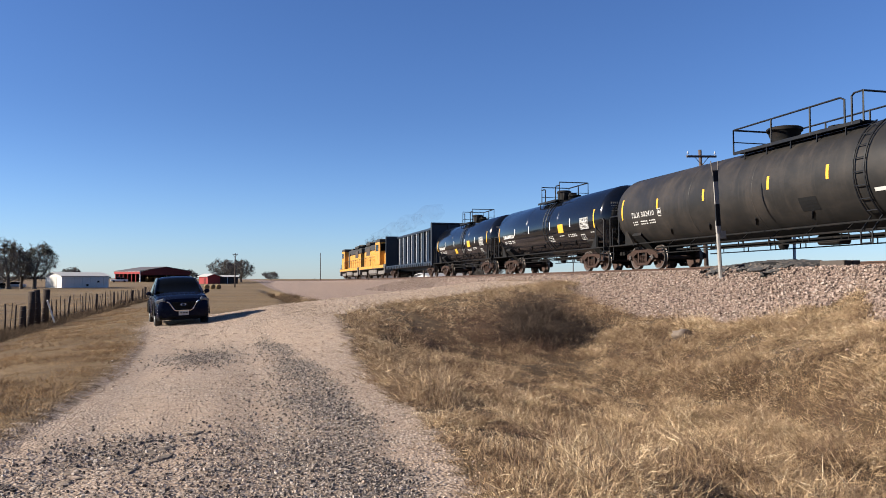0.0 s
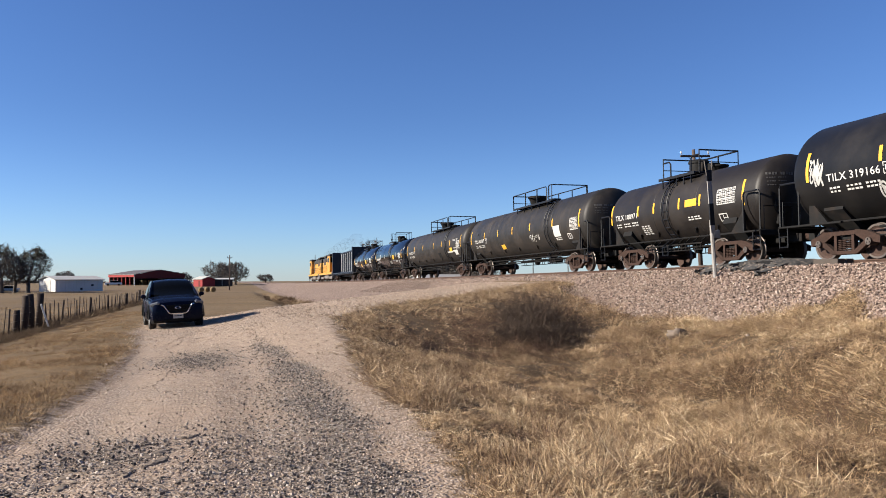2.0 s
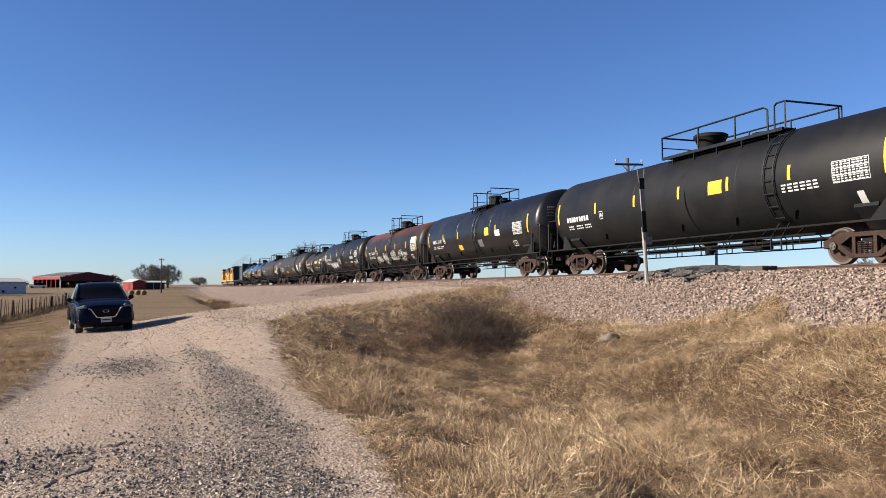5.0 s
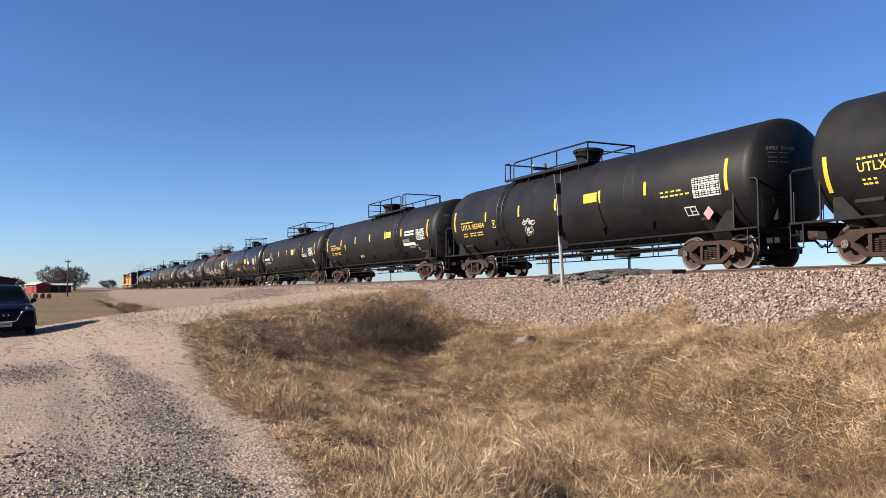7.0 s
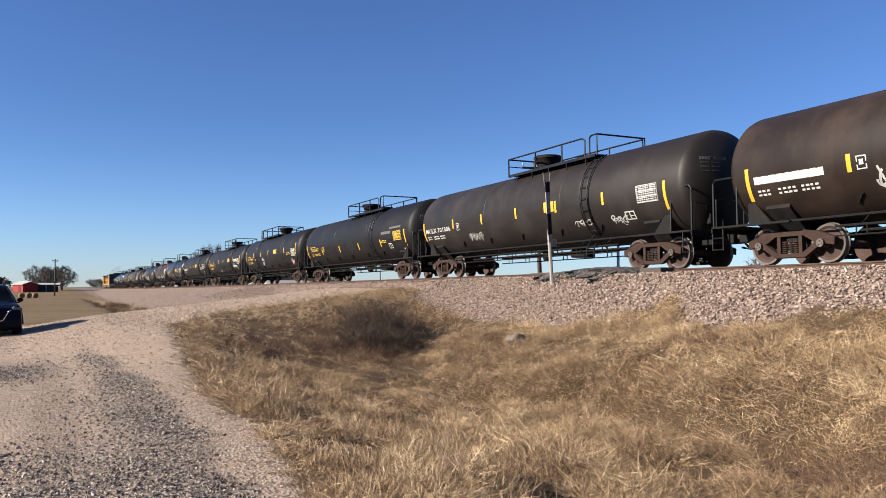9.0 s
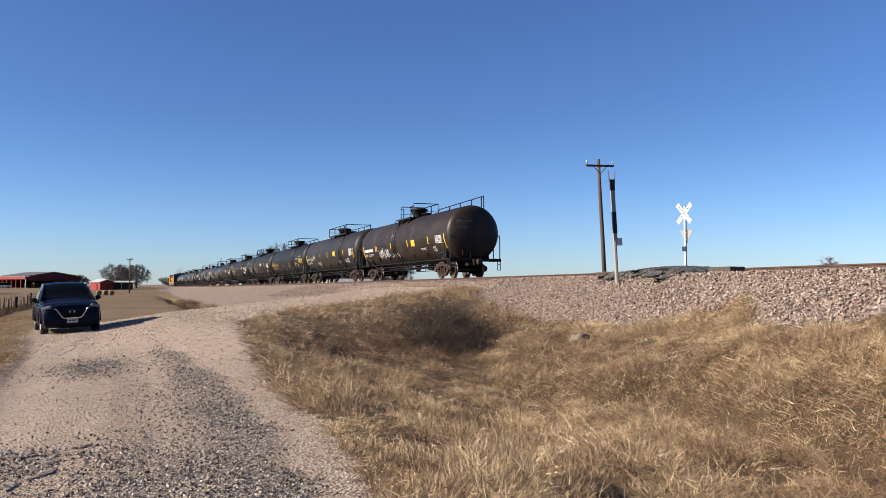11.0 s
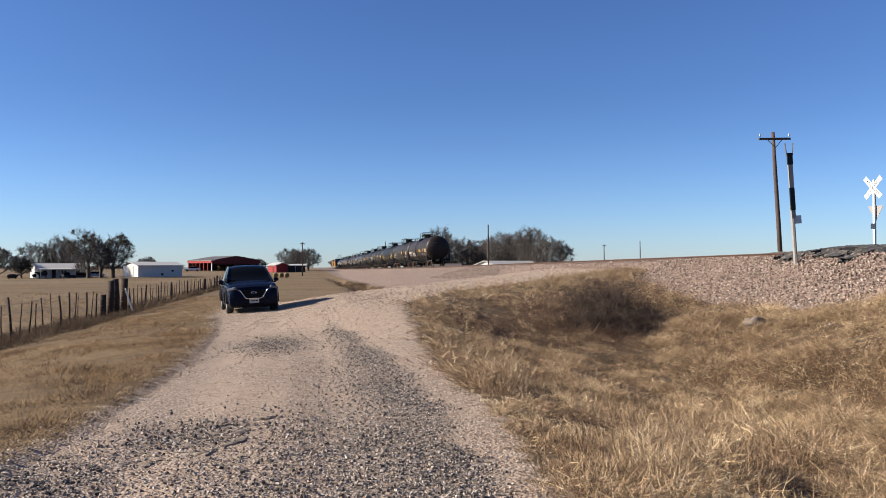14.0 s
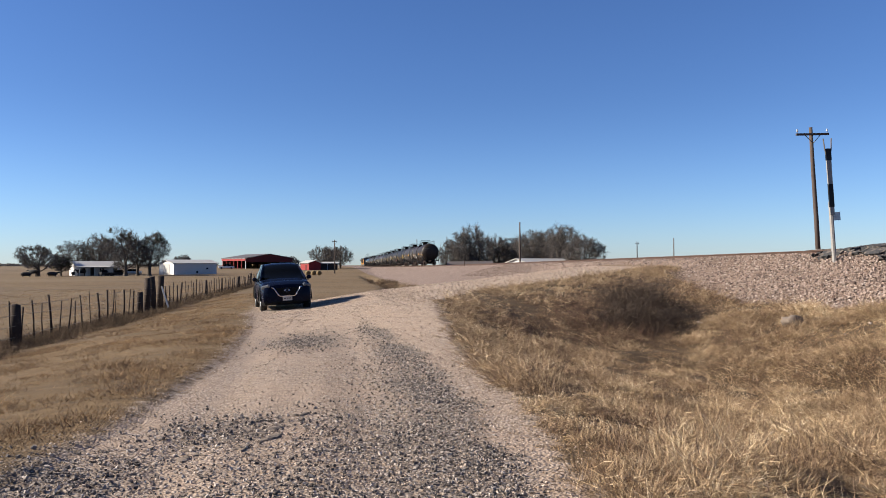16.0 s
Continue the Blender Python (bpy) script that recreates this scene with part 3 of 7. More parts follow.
def make_crossing():
    """What is left of a road crossing: an asphalt hump over the rails, broken off towards the camera, and a timber panel."""
    c = thing("road_crossing", "broken black asphalt crossing hump over the rails", "level crossing")
    rnd = random.Random(5)
    for x0, x1, y0, y1 in ((15.0, 16.12, 18.4, 22.9), (16.36, 17.64, 18.4, 27.9), (17.88, 22.0, 19.2, 27.6)):
        nx, ny = 9, 40
        bm = bmesh.new()
        top, low = [], []
        for i in range(nx):
            a, b = [], []
            for j in range(ny):
                u, v = i / (nx - 1), j / (ny - 1)
                x = x0 + (x1 - x0) * u + (rnd.uniform(-0.2, 0.2) if (i == 0 and x0 < 15.5) else 0)
                y = y0 + (y1 - y0) * v + rnd.uniform(-0.05, 0.05)
                z = rail_z(y) + 0.035 - (0.14 * (1 - u) ** 2 if x0 < 15.5 else 0.03) - 0.22 * (max(0, abs(v - 0.5) - 0.36) / 0.14) ** 2 + (0.09 * math.cos(math.pi * (v - 0.5)) if x0 < 15.5 else 0)
                z += 0.04 * math.sin(y * 1.3 + 1) * (1 - u) + rnd.uniform(-0.014, 0.014)
                a.append(bm.verts.new((x, y, z)))
                b.append(bm.verts.new((x, y, z - 0.34)))
            top.append(a)
            low.append(b)
        for i in range(nx - 1):
            for j in range(ny - 1):
                bm.faces.new((top[i][j], top[i + 1][j], top[i + 1][j + 1], top[i][j + 1]))
        edge = [(i, 0) for i in range(nx)] + [(nx - 1, j) for j in range(1, ny)] + [(i, ny - 1) for i in range(nx - 2, -1, -1)] + [(0, j) for j in range(ny - 2, 0, -1)]
        for (i, j), (k, l) in zip(edge, edge[1:] + edge[:1]):
            bm.faces.new((top[i][j], low[i][j], low[k][l], top[k][l]))
        part("asphalt_slab", bm, MAT_ASPHALT, c)
    for dx in (15.62, 15.9):
        bm = bmesh.new()
        box(bm, (dx, 17.85, rail_z(18) - 0.07), (0.25, 0.9, 0.2), 0.015)
        part("timber_panel", bm, MAT_TIE, c, "dark timber crossing panel")
    # slabs that slid down the ballast
    for x, y, sx, sy, tilt in [(14.6, 21.6, 0.25, 0.7, -30), (14.6, 19.7, 0.3, 0.8, -26)] + [(rnd.uniform(14.3, 15.0), rnd.uniform(18.4, 22.8), rnd.uniform(0.1, 0.24), rnd.uniform(0.12, 0.35), rnd.uniform(-45, 0)) for _ in range(16)]:
        s = thing("asphalt_piece", "broken slab of black asphalt lying on the ballast", "rubble", "slabs by the crossing", pose(x, y, float(ground_z(x, y)) + 0.05, 0, tilt, rnd.uniform(-12, 12)))
        bm = bmesh.new()
        vs = box(bm, (0, 0, 0), (sx, sy, 0.11), 0.02)
        for v in vs:
            v.co += Vector((rnd.uniform(-0.07, 0.07), rnd.uniform(-0.12, 0.12), rnd.uniform(-0.02, 0.02)))
        part("slab", bm, MAT_ASPHALT, s)


make_crossing()


def asphalt_remnant():
    """A ragged sheet of old asphalt worn into the gravel track."""
    xs, ys = np.linspace(-0.46, 0.46, 40), np.linspace(-1.25, 1.25, 100)
    gx, gy = np.meshgrid(xs, ys)
    lump = np.array([[noise.noise(Vector((a * 5.5, b * 3.3, 4.0))) + 0.6 * noise.noise(Vector((a * 17, b * 13, 1.0))) for a in xs] for b in ys])
    a = radians(-24)
    wx, wy = -0.82 + gx * math.cos(a) - gy * math.sin(a), 7.65 + gx * math.sin(a) + gy * math.cos(a)
    edge = 0.4 - (gx / 0.36) ** 2 - (gy / 1.15) ** 2 + 1.8 * lump
    gz = ground_z(wx, wy) - 0.03 + 0.036 * np.clip(edge * 2.5, 0, 1) + 0.016 * lump
    n, m = gx.shape
    idx = np.arange(n * m).reshape(n, m)
    faces = np.stack([idx[:-1, :-1], idx[:-1, 1:], idx[1:, 1:], idx[1:, :-1]], -1).reshape(-1, 4)
    t = thing("asphalt_remnant", "ragged worn sheet of old asphalt in the gravel", "rubble")
    link("sheet", mesh_of("sheet", np.stack([wx, wy, gz], -1).reshape(-1, 3), faces, MAT_WORNTAR, False), t)


asphalt_remnant()

# ---- the train ----
# y of a car's middle at the start; all move alike
SPEED, GAIN = 19.7587, 0.00675


def run(t):
    return SPEED * t + GAIN * t * t


def car_pose(middle, t):
    y = middle + run(t)
    slope = math.degrees(math.atan((rail_z(y + 5) - rail_z(y - 5)) / 10))
    return pose(TRACK_X, y, float(rail_z(y)), slope, 0, 0)


MOVING, TURNING = [], []
WHEEL_R = 0.457


def shared(name, bm, material, smooth=None):
    me_ob = part(name, bm, material, smooth=smooth)
    me = me_ob.data
    bpy.data.objects.remove(me_ob)
    return me


def truck_meshes():
    out = {}
    bm = bmesh.new()
    # cast side frame: a truss with two windows, in the plane x = 0
    extrude_poly(bm, [(-1.24, 0.58), (-1.22, 0.40), (-0.68, 0.50), (-0.40, 0.66), (0.40, 0.66), (0.68, 0.50), (1.22, 0.40), (1.24, 0.58), (0.80, 0.74), (0.40, 0.80), (-0.40, 0.80), (-0.80, 0.74)], "x", -0.07, 0.07)
    for s in (-1, 1):
        extrude_poly(bm, [(s * 0.80, 0.56), (s * 0.92, 0.47), (s * 0.44, 0.15), (s * 0.32, 0.22)], "x", -0.065, 0.065)
        extrude_poly(bm, [(s * 0.26, 0.68), (s * 0.36, 0.68), (s * 0.36, 0.20), (s * 0.26, 0.20)], "x", -0.06, 0.06)
    box(bm, (0, 0, 0.19), (0.15, 0.86, 0.11), 0.02)
    out["side_frame"] = shared("side_frame", bm, MAT_TRUCK)
    bm = bmesh.new()
    for j in range(6):
        lathe(bm, [(0.045, 0.25 + j * 0.05), (0.075, 0.262 + j * 0.05), (0.075, 0.282 + j * 0.05), (0.045, 0.294 + j * 0.05)], 8)
    out["spring"] = shared("spring", bm, MAT_TRUCK)
    bm = bmesh.new()
    box(bm, (0, 0, 0.62), (1.95, 0.34, 0.2), 0.03)
    box(bm, (0, 0, 0.78), (0.7, 0.5, 0.14), 0.03)
    out["bolster"] = shared("bolster", bm, MAT_FRAME)
    # wheels lie along local x, the axle's middle at the origin
    bm = bmesh.new()
    turn = pose(0, 0, 0, 0, 90, 0)
    tube(bm, [(-0.98, 0, 0), (0.98, 0, 0)], 0.08, n=10)
    for s in (-1, 1):
        prof = [(0.09, -0.02), (0.13, 0.075), (0.18, 0.055), (0.34, 0.02), (0.385, 0.045), (0.40, 0.062), (WHEEL_R - 0.004, 0.066), (WHEEL_R, -0.03), (WHEEL_R + 0.027, -0.05), (WHEEL_R + 0.02, -0.075), (0.37, -0.07), (0.16, -0.03), (0.09, -0.06)]
        m = Matrix.Translation((s * 0.765, 0, 0)) @ turn
        lathe(bm, [(r, h * s) for r, h in prof], 28, m)
        tube(bm, [(s * 0.86, 0, 0), (s * 1.13, 0, 0)], 0.115, 0.10, n=12)
        for k in range(3):
            a = 2 * math.pi * k / 3
            box(bm, (s * 1.14, 0.055 * math.cos(a), 0.055 * math.sin(a)), (0.03, 0.03, 0.03))
    bmesh.ops.recalc_face_normals(bm, faces=bm.faces)
    for f in bm.faces:
        c = f.calc_center_median()
        if abs(math.hypot(c.y, c.z) - WHEEL_R) < 0.035 and abs(c.x) < 0.86:
            f.material_index = 1
        if abs(c.x) > 1.12:
            f.material_index = 1
    out["wheelset"] = shared("wheelset", bm, [MAT_WHEEL, MAT_TREAD], 40)
    bm = bmesh.new()
    box(bm, (0, 0, 0.40), (1.9, 0.10, 0.12), 0.02)
    for s in (-1, 1):
        box(bm, (s * 0.76, 0.03, 0.42), (0.1, 0.16, 0.32), 0.02)
    out["brake_beam"] = shared("brake_beam", bm, MAT_FRAME)
    return out


TRUCK = truck_meshes()


def add_truck(car, y, base=0.889):
    tr = link("truck", TRUCK["bolster"], car, "rusty cast two-axle truck", pose(0, y, 0))
    for s in (-1, 1):
        link("side_frame", TRUCK["side_frame"], tr, m=pose(s * 1.0, 0, 0))
        for k in (-0.16, 0, 0.16):
            link("spring", TRUCK["spring"], tr, m=pose(s * 1.0, k, 0))["kind"] = "stuff"
        w = link("wheelset", TRUCK["wheelset"], tr, m=pose(0, s * base, WHEEL_R))
        TURNING.append((w, s * base))
        link("brake_beam", TRUCK["brake_beam"], tr, m=pose(0, s * 0.36, 0))
    return tr


def wrap(me, radius, centre, lift=0.006):
    """Bends a flat mesh (x along the car towards its rear, y up) on to the tank's near flank."""
    for v in me.vertices:
        u, z = v.co.x, v.co.y
        a = (z - centre) / radius
        r = radius + lift + v.co.z
        v.co = (-r * math.cos(a), -u, centre + r * math.sin(a))
    me.update()


def flat(bm, u0, u1, z0, z1, cut=6):
    """A flat strip to be wrapped, cut into rows."""
    rows = [[bm.verts.new((u, z0 + (z1 - z0) * k / cut, 0)) for u in (u0, u1)] for k in range(cut + 1)]
    for a, b in zip(rows, rows[1:]):
        bm.faces.new((a[0], a[1], b[1], b[0]))


def mark(car, name, bm, material, radius, centre, label="", lift=0.006):
    ob = part(name, bm, material, car, label)
    wrap(ob.data, radius, centre, lift)
    return ob


def lettering(car, words, u0, u1, z, height, material, radius, centre, label=""):
    """Words set between u0 and u1, standing on z, of that height."""
    cu = bpy.data.curves.new("lettering", "FONT")
    cu.body, cu.size, cu.resolution_u, cu.offset = words, 1.0, 2, 0.012
    cu.space_character = 1.06
    ob = bpy.data.objects.new("lettering", cu)
    me = bpy.data.meshes.new_from_object(ob)
    bpy.data.objects.remove(ob)
    bpy.data.curves.remove(cu)
    xs, ys = [v.co.x for v in me.vertices], [v.co.y for v in me.vertices]
    kx, ky = (u1 - u0) / (max(xs) - min(xs)), height / (max(ys) - min(ys))
    for v in me.vertices:
        v.co = (u0 + (v.co.x - min(xs)) * kx, z + (v.co.y - min(ys)) * ky, 0)
    wrap(me, radius, centre)
    me.materials.clear()
    me.materials.append(material)
    ob = link("lettering", me, car, label)
    ob["kind"] = "stuff"
    return ob


def bars(bm, u, z, width, rows, gap, height, rnd, pieces=3):
    """Unreadable small print: rows of short bars."""
    for r in range(rows):
        a = u
        for k in range(pieces):
            w = width / pieces * rnd.uniform(0.55, 0.85)
            flat(bm, a, a + w, z - r * gap, z - r * gap + height, 1)
            a += width / pieces


def ribbon(bm, pts, stroke):
    """A flat brush line along points."""
    n = len(pts)
    sides = []
    for k, (a, b) in enumerate(pts):
        c, d = pts[min(k + 1, n - 1)]
        e, f = pts[max(k - 1, 0)]
        l = math.hypot(c - e, d - f) or 1
        nx, ny = -(d - f) / l * stroke / 2, (c - e) / l * stroke / 2
        sides.append((bm.verts.new((a + nx, b + ny, 0)), bm.verts.new((a - nx, b - ny, 0))))
    for p, q in zip(sides, sides[1:]):
        bm.faces.new((p[0], p[1], q[1], q[0]))


def scrawl(bm, u, z, width, height, rnd, stroke=0.035, n=5):
    """A sprayed tag: n looped and hooked signs side by side, slanting, with an underline now and then."""
    step = width / n
    for k in range(n):
        x0 = u + step * (k + 0.5)
        h = height * rnd.uniform(0.75, 1.1)
        z0 = z + height * rnd.uniform(-0.08, 0.08)
        slant = rnd.uniform(0.1, 0.35)
        for _ in range(rnd.choice((2, 2, 3))):
            a0, a1 = rnd.uniform(0, 6.28), rnd.uniform(2.0, 5.2)
            rx, rz = step * rnd.uniform(0.25, 0.62), h * rnd.uniform(0.22, 0.5)
            cx, cz = x0 + rnd.uniform(-0.15, 0.15) * step, z0 + rnd.uniform(-0.2, 0.2) * h
            ribbon(bm, [(cx + rx * math.cos(a0 + a1 * j / 12) + slant * rz * math.sin(a0 + a1 * j / 12), cz + rz * math.sin(a0 + a1 * j / 12)) for j in range(13)], stroke * rnd.uniform(0.7, 1.2))
        if rnd.random() < 0.7:
            tilt = rnd.uniform(-0.4, 0.6)
            ribbon(bm, [(x0 - tilt * h * 0.5, z0 - h * 0.5), (x0, z0 + rnd.uniform(-0.1, 0.1) * h), (x0 + tilt * h * 0.5, z0 + h * 0.52)], stroke)


def railing(bm, pts, r=0.03, n=6):
    tube(bm, pts, r, n=n)


def thing_part(name, parent):
    """A part that only gathers its pieces."""
    ob = new(name)
    ob.empty_display_size = 0.1
    ob.parent = parent
    return ob


def tank_car(spec):
    """A tank car with its front stripe at spec front and rear stripe at spec rear, by the track, at the start."""
    front, rear, R, paint = spec["front"], spec["rear"], spec.get("R", 1.53), spec["paint"]
    zc = spec.get("zc", 2.40)
    mid, half = (front + rear) / 2, (front - rear) / 2
    rnd = random.Random(int(abs(front) * 100))
    car = thing("tank_car", spec["label"], "tank car", "tank cars of the train", car_pose(mid, 0))
    MOVING.append((car, mid))
    cyl, head = half + 0.34, R * 0.36
    # shell with two dished heads, lathed round the y axis
    bm = bmesh.new()
    prof = [(R * math.cos(a), cyl + head * math.sin(a)) for a in [math.pi / 2 * k / 8 for k in range(9)]]
    body = [(0.0 if k == 8 else r, h) for k, (r, h) in enumerate(prof)]
    ring = [(r, -h) for r, h in reversed(body)]
    mids = []
    for f in spec.get("seams", (-0.33, 0.33)):
        y = f * half
        mids += [(R, y - 0.2), (R, y - 0.035), (R + 0.006, y - 0.025), (R + 0.006, y + 0.025), (R, y + 0.035), (R, y + 0.2)]
    lathe(bm, ring + sorted(mids, key=lambda p: p[1]) + body, 64, pose(0, -0.2, zc, -90, 0, 0))
    bmesh.ops.recalc_face_normals(bm, faces=bm.faces)
    part("tank", bm, paint, car, smooth=30)
    # saddles, stub sills, end platforms
    trucks = spec.get("trucks", half - 1.1)
    for s in (-1, 1):
        bm = bmesh.new()
        box(bm, (0, s * (half + 0.1), 0.82), (0.42, 2.3, 0.34), 0.02)
        extrude_poly(bm, [(-1.2, 1.35), (-0.55, 0.72), (0.55, 0.72), (1.25, 1.35), (1.1, 1.7), (-1.1, 1.7)], "y", s * (half - 1.25), s * (half - 0.55))
        part("stub_sill", bm, MAT_FRAME, car)
        bm = bmesh.new()
        box(bm, (0, s * (half + 0.72), 0.99), (2.95, 0.55, 0.05), 0.01)
        box(bm, (0, s * (half + 0.98), 0.93), (2.95, 0.05, 0.16), 0.01)
        for x in (-1, 1):
            box(bm, (x * 1.42, s * (half - 0.35), 0.99), (0.10, 2.2, 0.06), 0.01)
        part("end_platform", bm, MAT_FRAME, car)
        for x in (-1, 1):
            bm = bmesh.new()
            extrude_poly(bm, [(s * (half - 0.05), 1.02), (s * (half - 0.05), 1.78), (s * (half - 0.2), 1.6), (s * (half - 0.75), 1.02)], "x", x * 1.22 - 0.03, x * 1.22 + 0.03)
            part("saddle_plate", bm, MAT_FRAME, car)
        for x in (-1, 1):
            bm = bmesh.new()
            railing(bm, [(x * 1.42, s * (half + 0.15), 1.0), (x * 1.42, s * (half + 0.15), 2.15), (x * 1.42, s * (half + 0.22), 2.24), (x * 1.42, s * (half + 0.88), 2.24), (x * 1.42, s * (half + 0.95), 2.15), (x * 1.42, s * (half + 0.95), 1.0)])
            for z in (0.42, 0.72):
                railing(bm, [(x * 1.44, s * (half + 0.62), z), (x * 1.44, s * (half + 0.98), z)], 0.018)
            for y in (0.62, 0.98):
                railing(bm, [(x * 1.44, s * (half + y), 0.40), (x * 1.44, s * (half + y), 1.0)], 0.018)
            part("hand_rail", bm, MAT_BLACK, car)
        bm = bmesh.new()
        railing(bm, [(-1.3, s * (half + 0.98), 1.0), (-1.3, s * (half + 0.98), 1.75), (-0.3, s * (half + 0.98), 1.75), (-0.3, s * (half + 0.98), 1.0)], 0.018)
        part("end_rail", bm, MAT_BLACK, car)
        bm = bmesh.new()
        tube(bm, [(0, s * (half + 1.2), 0.83), (0, s * (half + 1.5), 0.83)], 0.09, 0.07, 8)
        box(bm, (0.06 * s, s * (half + 1.56), 0.83), (0.26, 0.28, 0.28), 0.05)
        part("coupler", bm, MAT_TRUCK, car)
        bm = bmesh.new()
        tube(bm, [(0.3, s * (half + 1.1), 0.75), (0.32, s * (half + 1.35), 0.5), (0.2, s * (half + 1.55), 0.55)], 0.03, n=6)
        part("brake_hose", bm, MAT_RUBBER, car)
        add_truck(car, s * trucks)
    # running rail and pipe hung below the shell on both sides
    for x in (-1, 1):
        bm = bmesh.new()
        a, b = -(trucks - 1.35), trucks - 1.35
        for z, r in ((1.0, 0.03), (0.80, 0.03), (0.58, 0.02)):
            e = half if z > 0.9 else b
            railing(bm, [(x * (1.36 if z > 0.9 else 1.18), -e, z), (x * (1.36 if z > 0.9 else 1.18), e, z)], r)
        for k in range(8):
            y = a + (b - a) * (k + 0.5) / 8
            for dy in (-0.13, 0.13):
                railing(bm, [(x * 1.18, y + dy, 0.82), (x * 1.18, y + dy, 0.57)], 0.018, 4)
            railing(bm, [(x * 1.18, y, 0.80), (x * 0.8, y, 1.1)], 0.02, 4)
        part("running_rail", bm, MAT_FRAME, car)
    bm = bmesh.new()
    tube(bm, [(-0.3, a, 0.74), (-0.3, b, 0.74)], 0.035)
    lathe(bm, [(0.0, 0.52), (0.12, 0.52), (0.16, 0.6), (0.16, 0.8), (0.24, 0.82), (0.24, 0.95), (0.0, 0.95)], 16, pose(0, 0.2, 0))
    box(bm, (0.35, -1.6, 0.72), (0.5, 0.9, 0.3), 0.05)
    part("bottom_outlet", bm, MAT_FRAME, car)
    # clips on the lower flank
    for k in range(5):
        y = half * (-0.6 + 0.3 * k) + rnd.uniform(-0.1, 0.1)
        bm = bmesh.new()
        lo_a, hi_a = radians(-46), radians(-36)
        tube(bm, [(-(R + 0.01) * math.cos(lo_a), y + 0.13, zc + (R + 0.01) * math.sin(lo_a)), (-(R + 0.03) * math.cos(hi_a), y - 0.10, zc + (R + 0.03) * math.sin(hi_a))], 0.026, n=4)
        part("grab_bracket", bm, MAT_BLACK, car)
    # top works
    kind, top = spec.get("kind", "A"), zc + R
    flip = -1 if kind == "A_turned" else 1
    kind = "A" if kind == "A_turned" else kind
    ya, yb = (1.3 * flip, -4.2 * flip) if kind == "A" else (1.2, -1.2)
    lo, hi = min(ya, yb), max(ya, yb)
    bm = bmesh.new()
    for x in (-1, 1):
        box(bm, (x * 0.78, (lo + hi) / 2, top - 0.08), (0.46, hi - lo, 0.04), 0.005)
        box(bm, (x * 1.0, (lo + hi) / 2, top - 0.10), (0.05, hi - lo, 0.10), 0.005)
        for k in range(5):
            y = lo + (hi - lo) * (k + 0.5) / 5
            tube(bm, [(x * 0.98, y, top - 0.12), (x * 0.98, y, zc + math.sqrt(R * R - 0.96))], 0.025, n=4)
    part("top_platform", bm, MAT_BLACK, car)
    bm = bmesh.new()
    z0 = top - 0.12
    z1 = z0 + 0.68 + (min(0.12, 3.93 - top) if top > 3.5 else 0)
    if kind == "A":
        e = 0.45 * flip
        # near side: from the far end to the ladder, low middle bar
        railing(bm, [(-1.0, ya, z0), (-1.0, ya, z1), (-1.0, yb + e * 1.6, z1), (-1.0, yb + e * 1.25, z1 - 0.08), (-1.0, yb + e * 1.25, z0)])
        railing(bm, [(-1.0, ya - 1.9 * flip, z0), (-1.0, ya - 1.9 * flip, z1)])
        railing(bm, [(-1.0, ya - 3.6 * flip, z0), (-1.0, ya - 3.6 * flip, z1)])
        railing(bm, [(1.0, ya, z0), (1.0, ya, z1), (1.0, yb, z1), (1.0, yb, z0)])
        for k in (1.9, 3.7):
            railing(bm, [(1.0, ya - k * flip, z0), (1.0, ya - k * flip, z1)])
        railing(bm, [(-1.0, ya, z1), (1.0, ya, z1)])
        railing(bm, [(-1.0, ya, z0 + 0.4), (1.0, ya, z0 + 0.4)], 0.018)
        railing(bm, [(-1.0, yb - 0.1 * flip, z0), (-1.0, yb - 0.1 * flip, z1 + 0.02), (1.0, yb - 0.1 * flip, z1 + 0.02), (1.0, yb - 0.1 * flip, z0)])
        railing(bm, [(-1.0, yb + 0.3 * flip, z0), (-1.0, yb + 0.3 * flip, z1 - 0.05), (-1.0, yb + 0.2 * flip, z1 + 0.02), (-1.0, yb - 0.1 * flip, z1 + 0.02)])
    else:
        q = 0.8
        for y in (ya, yb):
            railing(bm, [(-q, y, z0), (-q, y, z1 + 0.16), (q, y, z1 + 0.16), (q, y, z0)])
            railing(bm, [(-q, y, z0 + 0.42), (q, y, z0 + 0.42)], 0.016)
            s = 1 if y > 0 else -1
            railing(bm, [(-q, y, z1), (-q, y - s * 0.42, z1), (-q, y - s * 0.52, z1 - 0.1), (-q, y - s * 0.52, z0)])
        railing(bm, [(q, ya, z1 + 0.16), (q, yb, z1 + 0.16)])
        railing(bm, [(q, 0, z0), (q, 0, z1 + 0.16)])
    if spec.get("catwalk"):
        end, x, lift = -(half + 0.5), 0.7, top + 0.4
        railing(bm, [(x, yb - 0.25, top - 0.15), (x, yb - 0.3, lift - 0.1), (x, yb - 0.5, lift), (x, end, lift + 0.12), (x, end, top - 0.55)])
        railing(bm, [(x, end + 0.3, lift + 0.1), (x, end + 0.3, top - 0.3)])
        for k in range(1, 4):
            y = yb - 0.5 + (end - yb + 0.5) * k / 4
            railing(bm, [(x, y, top - 0.2), (x, y, lift + 0.03 * k)])
        railing(bm, [(-x, ya + 0.1, top), (-x, ya + 1.3, top), (-x, ya + 1.4, top - 0.1), (-x, ya + 1.4, top - 0.3)])
